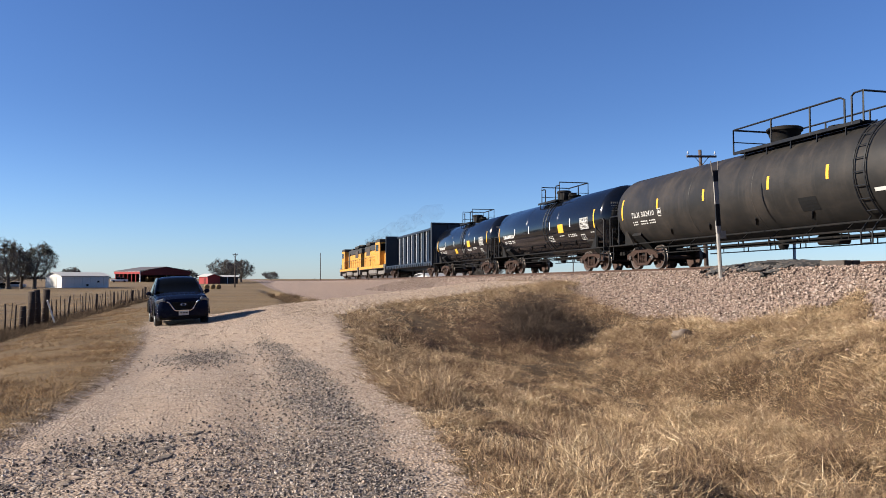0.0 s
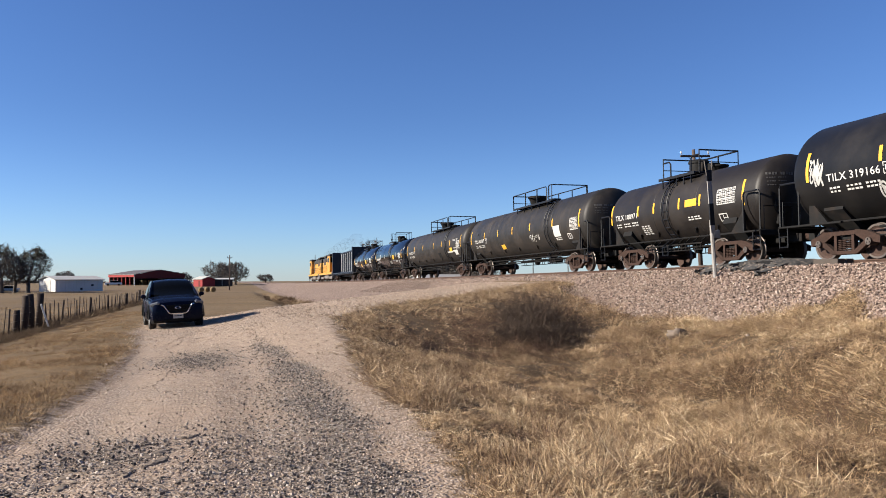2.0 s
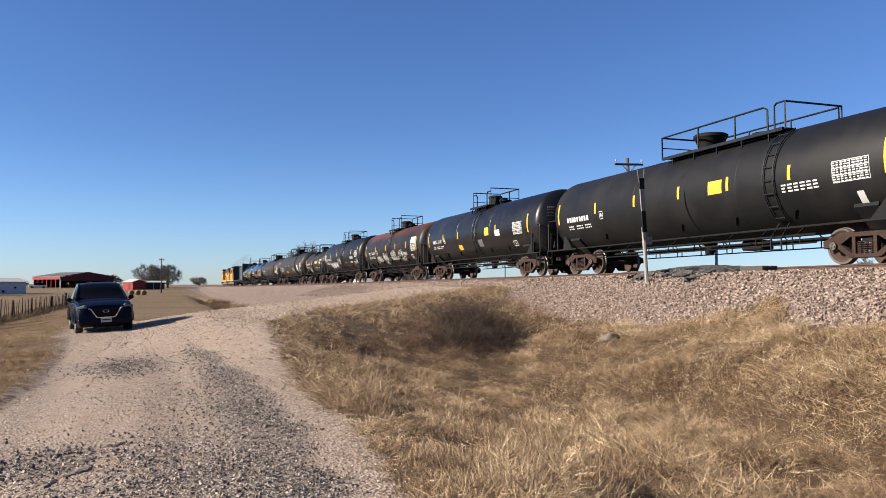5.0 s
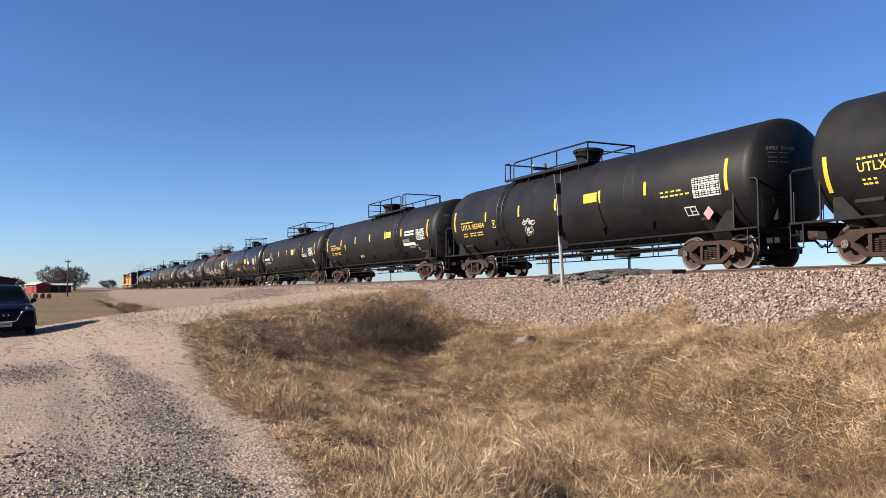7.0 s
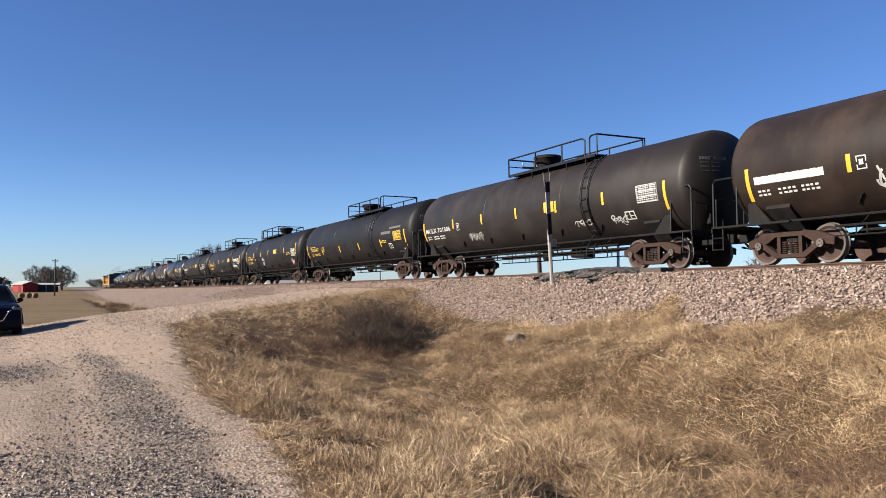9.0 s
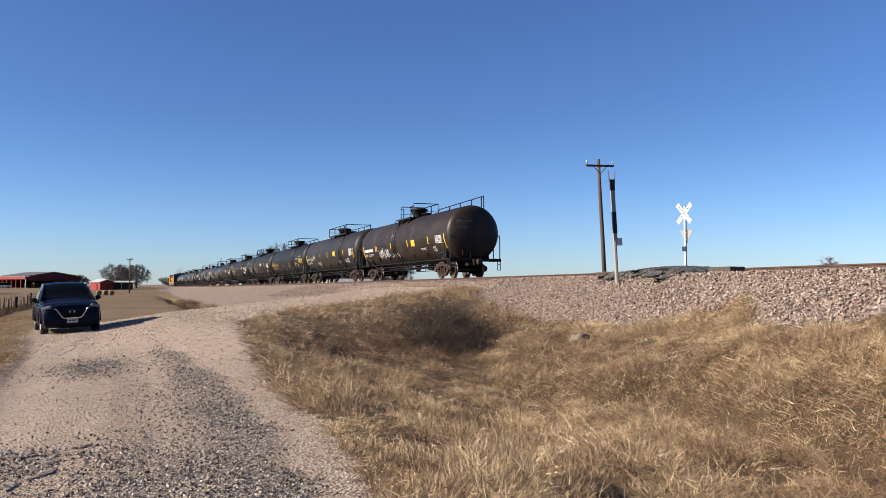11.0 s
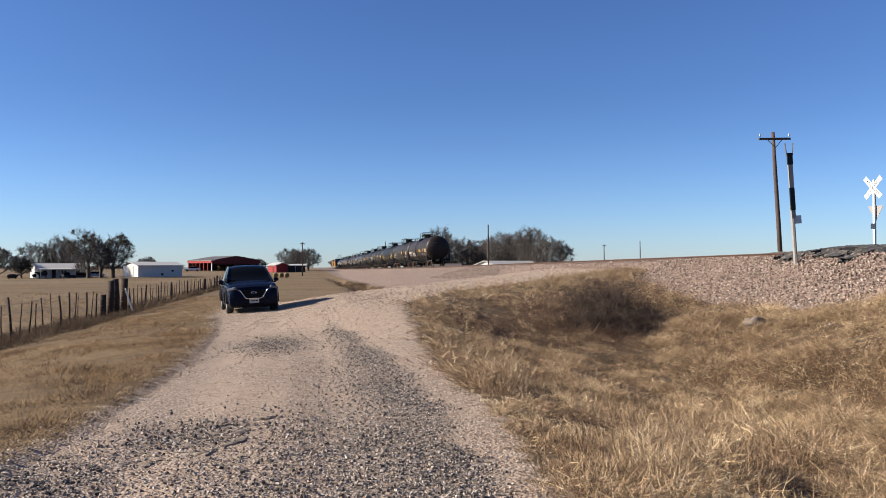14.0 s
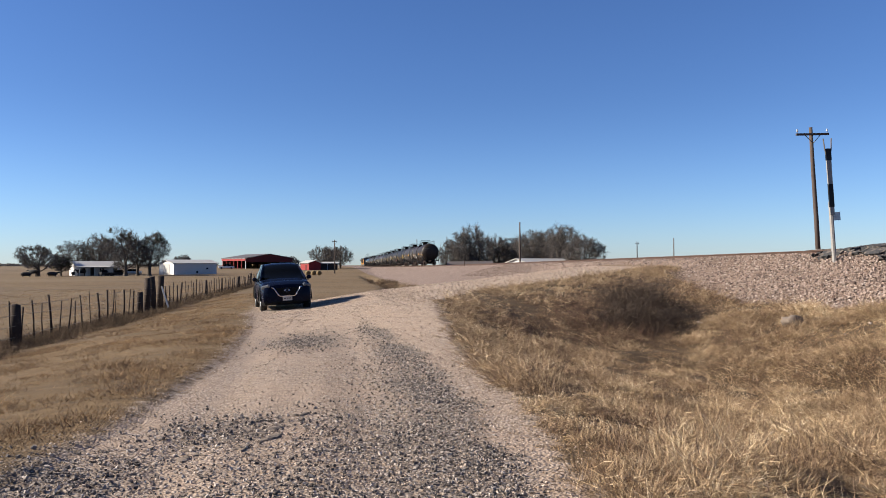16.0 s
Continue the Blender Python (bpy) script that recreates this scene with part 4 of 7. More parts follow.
        for y in (ya - 0.2, 0.1, yb + 0.3):
            extrude_poly(bm, [(-1.02, top - 0.1), (-0.55, top - 0.1), (-1.12, top - 0.62)], "y", y - 0.03, y + 0.03)
    part("top_railing", bm, MAT_BLACK, car)
    # nozzle housing
    bm = bmesh.new()
    if spec.get("dome", "funnel") == "funnel":
        lathe(bm, [(0.0, top - 0.15), (0.36, top - 0.15), (0.38, top + 0.12), (0.42, top + 0.2), (0.50, top + 0.42), (0.55, top + 0.46), (0.55, top + 0.54), (0.48, top + 0.58), (0.0, top + 0.60)], 24, pose(0, 0.05, 0))
        box(bm, (-0.52, 0.05, top + 0.5), (0.1, 0.14, 0.1), 0.01)
    else:
        lathe(bm, [(0.0, top - 0.15), (0.34, top - 0.15), (0.34, top + 0.40), (0.38, top + 0.42), (0.38, top + 0.50), (0.3, top + 0.55), (0.0, top + 0.56)], 20, pose(0, 0.05, 0))
        box(bm, (0.2, -0.6, top + 0.16), (0.35, 0.3, 0.4), 0.03)
        tube(bm, [(-0.3, -0.65, top - 0.05), (-0.3, -0.65, top + 0.42)], 0.06, n=8)
    part("nozzle_housing", bm, spec.get("dome_paint", MAT_FRAME), car, smooth=40)
    bm = bmesh.new()
    lathe(bm, [(0, top - 0.1), (0.28, top - 0.1), (0.28, top + 0.12), (0.33, top + 0.13), (0.33, top + 0.19), (0, top + 0.22)], 18, pose(0.05, -1.15 if kind != "A" else -2.3 * flip, 0))
    part("manway_cover", bm, MAT_FRAME, car, smooth=40)
    # ladder that follows the flank, rung by rung, and its foot below the side rail
    yl = -spec["ladder"]
    ladder = thing_part("ladder", car)
    arc = [(-(R + 0.07) * math.cos(a), zc + (R + 0.07) * math.sin(a)) for a in [radians(62 - 8.6 * k) for k in range(14)]]
    for dy in (-0.19, 0.19):
        bm = bmesh.new()
        tube(bm, [(x, yl + dy, z) for x, z in arc] + [(-1.32, yl + dy, 0.75), (-1.32, yl + dy, 0.42)], 0.024, n=5)
        part("ladder_rail", bm, MAT_BLACK, ladder)
    for x, z in [(-(R + 0.07) * math.cos(a), zc + (R + 0.07) * math.sin(a)) for a in [radians(52 - 13.5 * k) for k in range(8)]] + [(-1.32, 0.75), (-1.32, 0.45)]:
        bm = bmesh.new()
        tube(bm, [(x, yl - 0.19, z), (x, yl + 0.19, z)], 0.017, n=4)
        part("rung", bm, MAT_BLACK, ladder)
    # reflectors: long ones at the ends, short ones between
    at, tz = spec["at"], spec.get("tz", 2.44)
    for k, u in enumerate(at):
        ends = k in (0, len(at) - 1)
        hgt, z = (0.42, spec.get("tz_end", tz)) if ends else (0.2, tz)
        bm = bmesh.new()
        flat(bm, u - 0.055, u + 0.055, z - hgt, z + hgt, 8)
        mark(car, "reflector", bm, MAT_YELLOWTAPE if ends else spec.get("tape", MAT_YELLOWTAPE), R, zc)
        if spec.get("ghost") and not ends:
            bm = bmesh.new()
            flat(bm, u + 0.07, u + 0.16, z - 0.2, z + 0.2, 6)
            mark(car, "worn_tape", bm, MAT_FADED, R, zc)
    ink = spec.get("ink", MAT_MARKWHITE)
    u0, u1, z0 = spec["name_at"]
    if spec.get("words"):
        lettering(car, spec["words"], u0, u1, z0, 0.21, ink, R, zc)
    bm = bmesh.new()
    if not spec.get("words"):
        bars(bm, u0, z0, u1 - u0, 1, 0.2, 0.19, rnd, 9)
    for r in range(2):
        bars(bm, u0 + 0.05, z0 - 0.2 - 0.1 * r, 0.4, 1, 0.1, 0.05, rnd, 3)
        bars(bm, u0 + 0.65, z0 - 0.2 - 0.1 * r, 0.55, 1, 0.1, 0.05, rnd, 4)
        bars(bm, u0 + 1.3, z0 - 0.2 - 0.1 * r, 0.5, 1, 0.1, 0.05, rnd, 4)
    if ink is MAT_MARKYELLOW:
        bars(bm, u0, z0 + 0.27, 1.1, 1, 0.1, 0.05, rnd, 8)
    for u, z, w, rows in spec.get("prints", ()):
        bars(bm, u, z, w, rows, 0.085, 0.045, rnd, max(2, int(w * 5)))
    mark(car, "stencil", bm, ink, R, zc)["kind"] = "stuff"
    # framed square after the name
    if spec.get("square"):
        u, z = spec["square"]
        bm = bmesh.new()
        for a, b, c, d in ((-0.12, 0.12, -0.15, -0.125), (-0.12, 0.12, 0.125, 0.15), (-0.12, -0.095, -0.15, 0.15), (0.095, 0.12, -0.15, 0.15), (-0.05, 0.05, -0.05, 0.07)):
            flat(bm, u + a, u + b, z + c, z + d, 1)
        mark(car, "stencil", bm, ink, R, zc)["kind"] = "stuff"
    # the table of dates near the rear end: a light panel of lines
    u0, u1, z0, z1 = spec["table"]
    ink2 = spec.get("table_ink", MAT_MARKWHITE)
    bm = bmesh.new()
    rows = 9
    gap = (z1 - z0) / rows
    bars(bm, u0 + 0.02, z1 - gap, u1 - u0 - 0.04, rows, gap, gap * 0.55, rnd, 9)
    for k in (0, 3, 6, 9):
        flat(bm, u0, u1, z0 + k * gap - 0.012, z0 + k * gap + 0.006, 1)
    for k in range(5):
        flat(bm, u0 + k * (u1 - u0 - 0.014) / 4, u0 + k * (u1 - u0 - 0.014) / 4 + 0.014, z0, z1, 3)
    mark(car, "data_panel", bm, ink2, R, zc)["kind"] = "stuff"
    # a slanted three-field label
    if spec.get("tag"):
        u, z = spec["tag"]
        bm = bmesh.new()
        for a, b, c, d in ((0, 0.44, 0, 0.035), (0, 0.44, 0.25, 0.285), (0, 0.035, 0, 0.28), (0.405, 0.44, 0, 0.28), (0.2, 0.235, 0.03, 0.26), (0.235, 0.4, 0.12, 0.145)):
            flat(bm, u + a, u + b, z - 0.14 + c, z - 0.14 + d, 2)
        mark(car, "stencil", bm, MAT_MARKWHITE, R, zc)["kind"] = "stuff"
    for u, z, w, hh, material in spec.get("patches", ()):
        bm = bmesh.new()
        flat(bm, u, u + w, z, z + hh, 4)
        mark(car, "patch", bm, material, R, zc, lift=0.008)
    for u, z, w, hh in spec.get("sprayed", ()):
        bm = bmesh.new()
        scrawl(bm, u, z, w, hh, rnd, 0.055 if hh > 0.45 else 0.035, n=max(3, int(w * 4)))
        mark(car, "graffiti", bm, MAT_SPRAY, R, zc, "pale sprayed scrawl", lift=0.01)
    # stencilled mark on the rear head: one line of letters' size, three of small print
    bm = bmesh.new()
    for r in range(4):
        w, n = (0.85, 10) if r == 0 else (0.6, 9)
        for k in range(n):
            if k == 4:
                continue
            x, z = -1.0 + k * w / n, zc + 0.62 - r * 0.12
            yy = -(cyl + 0.2 + head * math.sqrt(max(0, 1 - (x * x + (z - zc) ** 2) / (R * R)))) - 0.004
            turn = Matrix.Rotation(math.atan2(head * head * x / R, -(yy + cyl + 0.2) * R), 3, "Z")
            box(bm, (x, yy, z), (w / n * 0.7, 0.004, 0.09 if r == 0 else 0.028), turn=turn)
    part("head_stencil", bm, MAT_FADED, car)["kind"] = "stuff"
    # hand brake and ladder on the rear end
    if spec.get("handbrake", True):
        bm = bmesh.new()
        lathe(bm, [(0.26, -0.015), (0.29, 0), (0.26, 0.015), (0.24, 0), (0.26, -0.015)], 18, pose(-0.6, -(half + 0.92), 1.75, 90, 0, 0))
        tube(bm, [(-0.6, -(half + 0.92), 1.5), (-0.6, -(half + 0.92), 2.0)], 0.012, n=4)
        tube(bm, [(-0.85, -(half + 0.92), 1.75), (-0.35, -(half + 0.92), 1.75)], 0.012, n=4)
        box(bm, (-0.6, -(half + 0.84), 1.55), (0.22, 0.16, 0.7), 0.02)
        part("hand_brake", bm, MAT_FRAME, car)
    return car


P_GLOSS = tank_paint("glossy_black", (0.0035, 0.0042, 0.0064), 0.13, dust_amount=0.05, gloss=0.5)
P_GREY = tank_paint("dusty_charcoal", (0.0145, 0.0136, 0.0131), 0.5, dust=(0.075, 0.058, 0.047), dust_amount=0.42, gloss=0.22, streaky=0.8)
P_BLACK = tank_paint("satin_black", (0.0048, 0.0048, 0.0053), 0.42, dust_amount=0.16, gloss=0.25)
P_BROWN = tank_paint("brown_black", (0.011, 0.0092, 0.0086), 0.48, dust_amount=0.3, gloss=0.24)
P_RUST = tank_paint("rusted_black", (0.0062, 0.0054, 0.0052), 0.48, dust_amount=0.2, rust=0.7, gloss=0.24)
P_DARK = tank_paint("weathered_black", (0.0052, 0.0052, 0.006), 0.36, dust_amount=0.2, gloss=0.3)
P_FLAT = tank_paint("flat_black", (0.0064, 0.0063, 0.0068), 0.52, dust_amount=0.12, gloss=0.2)
P_MAROON = tank_paint("dusty_brown", (0.014, 0.0115, 0.0105), 0.5, dust_amount=0.3, gloss=0.22)
P_UMBER = tank_paint("umber", (0.0145, 0.0097, 0.0075), 0.5, dust=(0.085, 0.055, 0.04), dust_amount=0.3, gloss=0.22)
W, Y_, K_, T_, F_ = MAT_MARKWHITE, MAT_MARKYELLOW, MAT_PATCH, MAT_YELLOWTAPE, MAT_FADED
# u runs along the flank towards the rear, z up the flank; at: the reflectors
TANKS = [
    dict(front=60.5, R=1.46, zc=2.33, rear=47.95, paint=P_GLOSS, kind="B", dome="pipe", tape=W, ladder=0.9, tz=2.32, at=(-6.0, -3.74, -1.29, 1.41, 3.78, 6.4), name_at=(-5.46, -3.86, 1.98), table=(4.73, 5.62, 1.92, 2.43), tag=(4.7, 1.55), prints=((0.6, 1.75, 0.5, 3), (1.9, 1.72, 0.9, 2), (3.2, 1.78, 0.8, 2)),
         label="glossy black tank car with white markings and top railing", patches=((2.0, 1.92, 0.65, 0.42, T_), (-1.25, 1.56, 0.55, 0.36, T_))),
    dict(front=45.4, R=1.46, zc=2.33, rear=32.4, paint=P_GLOSS, kind="B", dome="pipe", tape=W, ladder=0.92, tz=2.32, at=(-6.47, -3.73, -1.54, 1.43, 3.91, 6.5), name_at=(-5.66, -3.89, 2.02), table=(5.03, 5.92, 1.93, 2.43), tag=(4.85, 1.54), prints=((0.9, 1.75, 0.8, 4), (2.5, 1.72, 0.6, 1), (3.5, 1.72, 1.0, 2), (6.0, 1.7, 0.4, 1)),
         label="glossy blue-black tank car with a yellow label", patches=((2.45, 1.9, 0.62, 0.42, T_),)),
    dict(front=29.9, R=1.465, zc=2.335, rear=13.0, paint=P_GREY, kind="A", words="TILX 302410", ladder=4.65, at=(-8.23, -5.45, -2.4, 1.0, 3.47, 5.73, 8.45), name_at=(-7.48, -5.72, 2.03), square=(-5.33, 2.12), table=(7.37, 8.16, 1.96, 2.49), seams=(0.0, 0.42), prints=((6.5, 2.62, 1.2, 2), (6.6, 2.0, 0.7, 1)),
         label="dusty charcoal tank car with yellow reflectors", patches=((2.2, 1.42, 0.72, 0.42, K_), (5.0, 1.72, 1.4, 0.1, W), (5.6, 1.78, 0.62, 0.3, T_), (6.45, 1.75, 1.05, 0.13, W), (6.75, 1.5, 0.7, 0.32, W))),
    dict(front=10.6, R=1.465, zc=2.335, rear=-6.1, paint=P_GREY, kind="A", words="TILX 302587", ladder=4.65, at=(-8.15, -5.4, -2.83, -0.38, 2.32, 5.36, 8.45), name_at=(-7.3, -5.48, 2.03), square=(-5.08, 2.12), table=(7.41, 8.28, 1.95, 2.5), tag=(6.95, 1.66), seams=(-0.585, 0.385, 0.56), prints=((5.5, 1.62, 0.75, 2),),
         label="charcoal tank car with whitened patches and yellow reflectors", patches=((-2.55, 1.42, 0.62, 0.3, T_), (5.42, 1.72, 0.78, 0.55, W), (-6.75, 2.5, 0.2, 0.16, K_)), sprayed=((2.25, 1.82, 1.3, 0.36),)),
    dict(front=-9.35, rear=-18.0, R=1.30, zc=2.14, paint=P_BROWN, kind="B", dome="pipe", words="TILX 100971", ladder=-0.3, tz=2.27, at=(-4.54, -2.35, -1.15, 0.6, 1.9, 4.3), name_at=(-4.18, -2.44, 2.0), table=(2.9, 3.9, 2.0, 2.5), tag=(2.9, 1.55), prints=((-2.2, 1.6, 0.65, 5), (1.1, 1.7, 0.8, 2)),
         label="short brown-black tank car with a yellow label", patches=((1.0, 2.1, 0.72, 0.26, T_),)),
    dict(front=-20.8, R=1.505, zc=2.375, rear=-34.4, paint=P_BLACK, kind="B", dome="pipe", words="TILX 319166", ladder=0.95, tz=2.58, at=(-6.49, -3.93, -1.26, 1.54, 4.55, 6.8), name_at=(-5.78, -3.96, 2.08), square=(-3.75, 2.2), table=(5.75, 6.6, 2.12, 2.65), tag=(5.45, 1.6), prints=((2.2, 1.75, 0.7, 1), (4.0, 1.72, 0.9, 2)),
         label="black tank car with pale graffiti", sprayed=((-4.1, 1.55, 3.0, 0.62), (-4.0, 1.62, 2.8, 0.5), (-0.85, 1.98, 1.3, 0.42), (4.1, 2.1, 1.2, 0.26), (-6.35, 2.35, 0.4, 0.7), (5.95, 1.72, 0.75, 0.4))),
    dict(front=-37.1, rear=-50.5, R=1.46, zc=2.33, paint=P_RUST, kind="B", dome="pipe", words="TILX 260915", ladder=0.3, tz=2.37, at=(-6.4, -3.42, -0.65, 1.83, 4.4, 6.6), name_at=(-5.5, -3.55, 2.03), square=(-3.06, 2.12), table=(5.42, 6.4, 1.93, 2.35), tag=(5.2, 1.53), prints=((-0.7, 1.6, 3.1, 3), (3.6, 1.85, 0.9, 3), (-1.3, 1.35, 0.6, 4)),
         label="black tank car with a rusted crown and graffiti", patches=((5.42, 2.4, 1.05, 0.42, W),), sprayed=((-3.3, 1.6, 1.35, 0.55), (-1.5, 1.72, 1.1, 0.6), (0.6, 1.9, 1.1, 0.5), (2.45, 1.85, 1.1, 0.42), (2.9, 1.45, 1.1, 0.35))),
    dict(front=-52.9, rear=-67.1, R=1.49, zc=2.36, paint=P_DARK, kind="B", dome="pipe", words="VMSX 5139", ladder=0.6, tz=2.36, at=(-6.87, -4.27, -1.9, 0.6, 3.3, 6.9), name_at=(-6.15, -4.58, 2.06), square=(-4.09, 2.16), table=(5.3, 6.3, 1.95, 2.5), tag=(5.0, 1.5),
         label="weathered black tank car with white streaks", patches=((1.9, 2.1, 0.55, 0.4, T_), (-2.0, 1.5, 0.55, 0.3, T_), (3.2, 2.0, 0.6, 0.3, W), (0.9, 1.55, 0.6, 0.4, F_))),
    dict(front=-69.8, R=1.5, zc=2.37, rear=-85.6, paint=P_FLAT, kind="A", ladder=4.2, at=(-7.8, -4.9, -2.3, 0.2, 2.5, 4.9, 7.85), name_at=(-7.1, -5.4, 2.05), square=(-4.5, 2.15), table=(6.3, 7.4, 1.98, 2.5), prints=((4.6, 2.1, 1.3, 3),),
         label="flat black tank car with small yellow label", patches=((1.65, 2.2, 0.62, 0.4, T_), (6.9, 1.3, 0.2, 0.4, W))),
    dict(front=-88.35, R=1.49, zc=2.36, rear=-104.4, paint=P_FLAT, kind="A", ink=Y_, ghost=True, words="UTLX 954691", ladder=4.2, at=(-7.8, -4.95, -2.3, 0.15, 2.53, 4.8, 8.05), name_at=(-7.05, -5.15, 2.03), square=(-4.2, 2.12), table=(6.73, 7.7, 1.95, 2.45), table_ink=W, tag=(6.25, 1.56), seams=(0.48, 0.56),
         label="flat black tank car with yellow lettering and white patches", patches=((2.7, 2.28, 0.7, 0.3, T_), (5.3, 2.36, 1.15, 0.09, W), (5.3, 2.22, 1.15, 0.09, W), (4.95, 1.72, 1.5, 0.14, W), (4.95, 1.9, 0.9, 0.16, F_), (5.2, 1.42, 1.4, 0.26, K_), (5.6, 1.56, 0.7, 0.12, F_), (-1.2, 1.7, 0.5, 0.25, K_), (-0.45, 1.72, 0.65, 0.22, K_), (0.35, 1.72, 0.5, 0.2, K_)), sprayed=((-2.0, 1.45, 0.6, 0.2),)),
    dict(front=-107.35, rear=-123.35, paint=P_FLAT, kind="A_turned", ink=Y_, words="UTLX 953454", ladder=-3.8, at=(-7.85, -5.03, -2.42, 0.05, 2.6, 4.82, 8.0), name_at=(-7.22, -5.23, 2.03), square=(-4.4, 2.11), table=(6.77, 7.78, 1.95, 2.47), table_ink=W, tag=(6.3, 1.58), seams=(-0.5, -0.45),
         label="flat black tank car with yellow lettering and red placard", patches=((1.75, 2.3, 0.72, 0.3, T_), (3.8, 1.68, 0.75, 0.22, K_)), sprayed=((-2.25, 1.98, 0.9, 0.22), (-2.2, 1.62, 0.6, 0.35)), prints=((5.47, 2.2, 0.9, 1), (5.47, 2.08, 1.2, 1)), placard=True),
    dict(front=-126.25, rear=-142.7, paint=P_FLAT, kind="A", ink=Y_, words="UTLX 951417", ladder=3.78, tz=1.89, tz_end=2.0, at=(-8.15, -5.0, -1.65, 1.66, 5.0, 8.28), name_at=(-7.36, -5.74, 1.96), square=(-4.72, 2.04), table=(6.84, 7.83, 1.95, 2.41), table_ink=Y_, tag=(6.05, 1.68),
         label="flat black tank car with yellow stencils", patches=((5.25, 2.32, 1.3, 0.14, F_), (6.4, 2.55, 1.45, 0.1, F_), (6.0, 1.85, 0.6, 0.2, K_), (6.6, 1.84, 0.8, 0.1, K_), (7.75, 1.35, 0.22, 0.12, W)), prints=((5.1, 1.98, 0.8, 2),)),
    dict(front=-145.2, rear=-161.2, paint=P_MAROON, kind="A", words="MULX 701306", ladder=4.3, tz=2.25, tz_end=2.05, at=(-8.08, -5.14, -2.63, 0.0, 2.6, 5.2, 8.0), name_at=(-7.9, -5.46, 1.98), square=(-4.74, 2.1), table=(6.8, 7.7, 1.95, 2.45), tag=(6.1, 1.6),
         label="dusty brown tank car with white lettering", patches=((1.9, 2.1, 0.6, 0.36, T_),), sprayed=((-4.0, 1.55, 1.2, 0.4), (3.5, 1.55, 0.9, 0.3), (5.4, 1.5, 0.8, 0.3))),
    dict(front=-163.9, R=1.5, zc=2.37, rear=-179.2, paint=P_UMBER, kind="B", catwalk=True, ladder=-0.6, tz=2.12, tz_end=1.95, at=(-7.4, -4.6, -1.3, 1.92, 5.4, 7.85), name_at=(-7.2, -5.14, 1.95), square=(-4.3, 2.1), table=(6.55, 7.5, 1.9, 2.3), tag=(5.9, 1.58), prints=((4.1, 1.68, 0.8, 2), (-1.1, 2.78, 0.3, 2)),
         label="umber tank car at the train's end with a sloping catwalk rail", patches=((2.6, 1.92, 0.6, 0.36, T_), (-7.2, 1.95, 1.9, 0.18, W)), sprayed=((-4.0, 1.7, 2.2, 0.55), (-1.6, 1.5, 1.4, 0.3))),
]
for spec in TANKS:
    c = tank_car(spec)
    if spec.get("placard"):
        bm = bmesh.new()
        box(bm, (-1.40, -7.25, 1.5), (0.02, 0.27, 0.27), 0.004, Matrix.Rotation(radians(45), 3, "X"))
        part("placard", bm, MAT_HAZRED, c, "red diamond placard")


def lumber_car():
    """A centre-beam flat car: two end bulkheads, a deck, a row of uprights along the middle and a top chord."""
    y0, y1 = 62.3, 82.2
    mid, half = (y0 + y1) / 2, (y1 - y0) / 2
    car = thing("centerbeam_car", "empty navy blue centre-beam lumber car", "freight car", m=car_pose(mid, 0))
    MOVING.append((car, mid))
    bm = bmesh.new()
    box(bm, (0, 0, 1.12), (2.7, 2 * half - 0.1, 0.16), 0.02)
    box(bm, (0, 0, 0.85), (0.6, 2 * half, 0.45), 0.03)
    for x in (-1, 1):
        box(bm, (x * 1.38, 0, 1.05), (0.08, 2 * half - 0.1, 0.34), 0.02)
        for k in range(24):
            box(bm, (x * 1.44, -half + 0.7 + k * (2 * half - 1.4) / 23, 1.0), (0.12, 0.14, 0.22), 0.02)
    part("deck", bm, MAT_BLUECAR, car)
    for s in (-1, 1):
        bm = bmesh.new()
        box(bm, (0, s * (half - 0.15), 2.75), (2.95, 0.16, 3.2), 0.03)
        for x in (-1.38, 0, 1.38):
            box(bm, (x, s * (half - 0.03), 2.75), (0.16, 0.14, 3.2), 0.02)
        box(bm, (0, s * (half - 0.03), 4.3), (2.95, 0.16, 0.14), 0.02)
        part("bulkhead", bm, MAT_BLUECAR, car)
        bm = bmesh.new()
        extrude_poly(bm, [(s * (half - 0.25), 4.28), (s * (half - 3.4), 4.28), (s * (half - 0.25), 1.25)][::s], "x", -0.1, 0.1)
        part("gusset", bm, MAT_BLUECAR, car)
        add_truck(car, s * (half - 1.9))
        bm = bmesh.new()
        tube(bm, [(0, s * half, 0.83), (0, s * (half + 0.45), 0.83)], 0.09, n=8)
        part("coupler", bm, MAT_TRUCK, car)
    bm = bmesh.new()
    box(bm, (0, 0, 4.2), (0.5, 2 * half - 0.3, 0.2), 0.03)
    part("top_chord", bm, MAT_BLUECAR, car)
    for k in range(19):
        y = -half + 1.0 + k * (2 * half - 2.0) / 18
        bm = bmesh.new()
        box(bm, (0, y, 2.68), (0.42, 0.14, 2.95), 0.02)
        part("upright", bm, MAT_BLUECAR if k % 2 else MAT_ALU, car)
    return car


lumber_car()


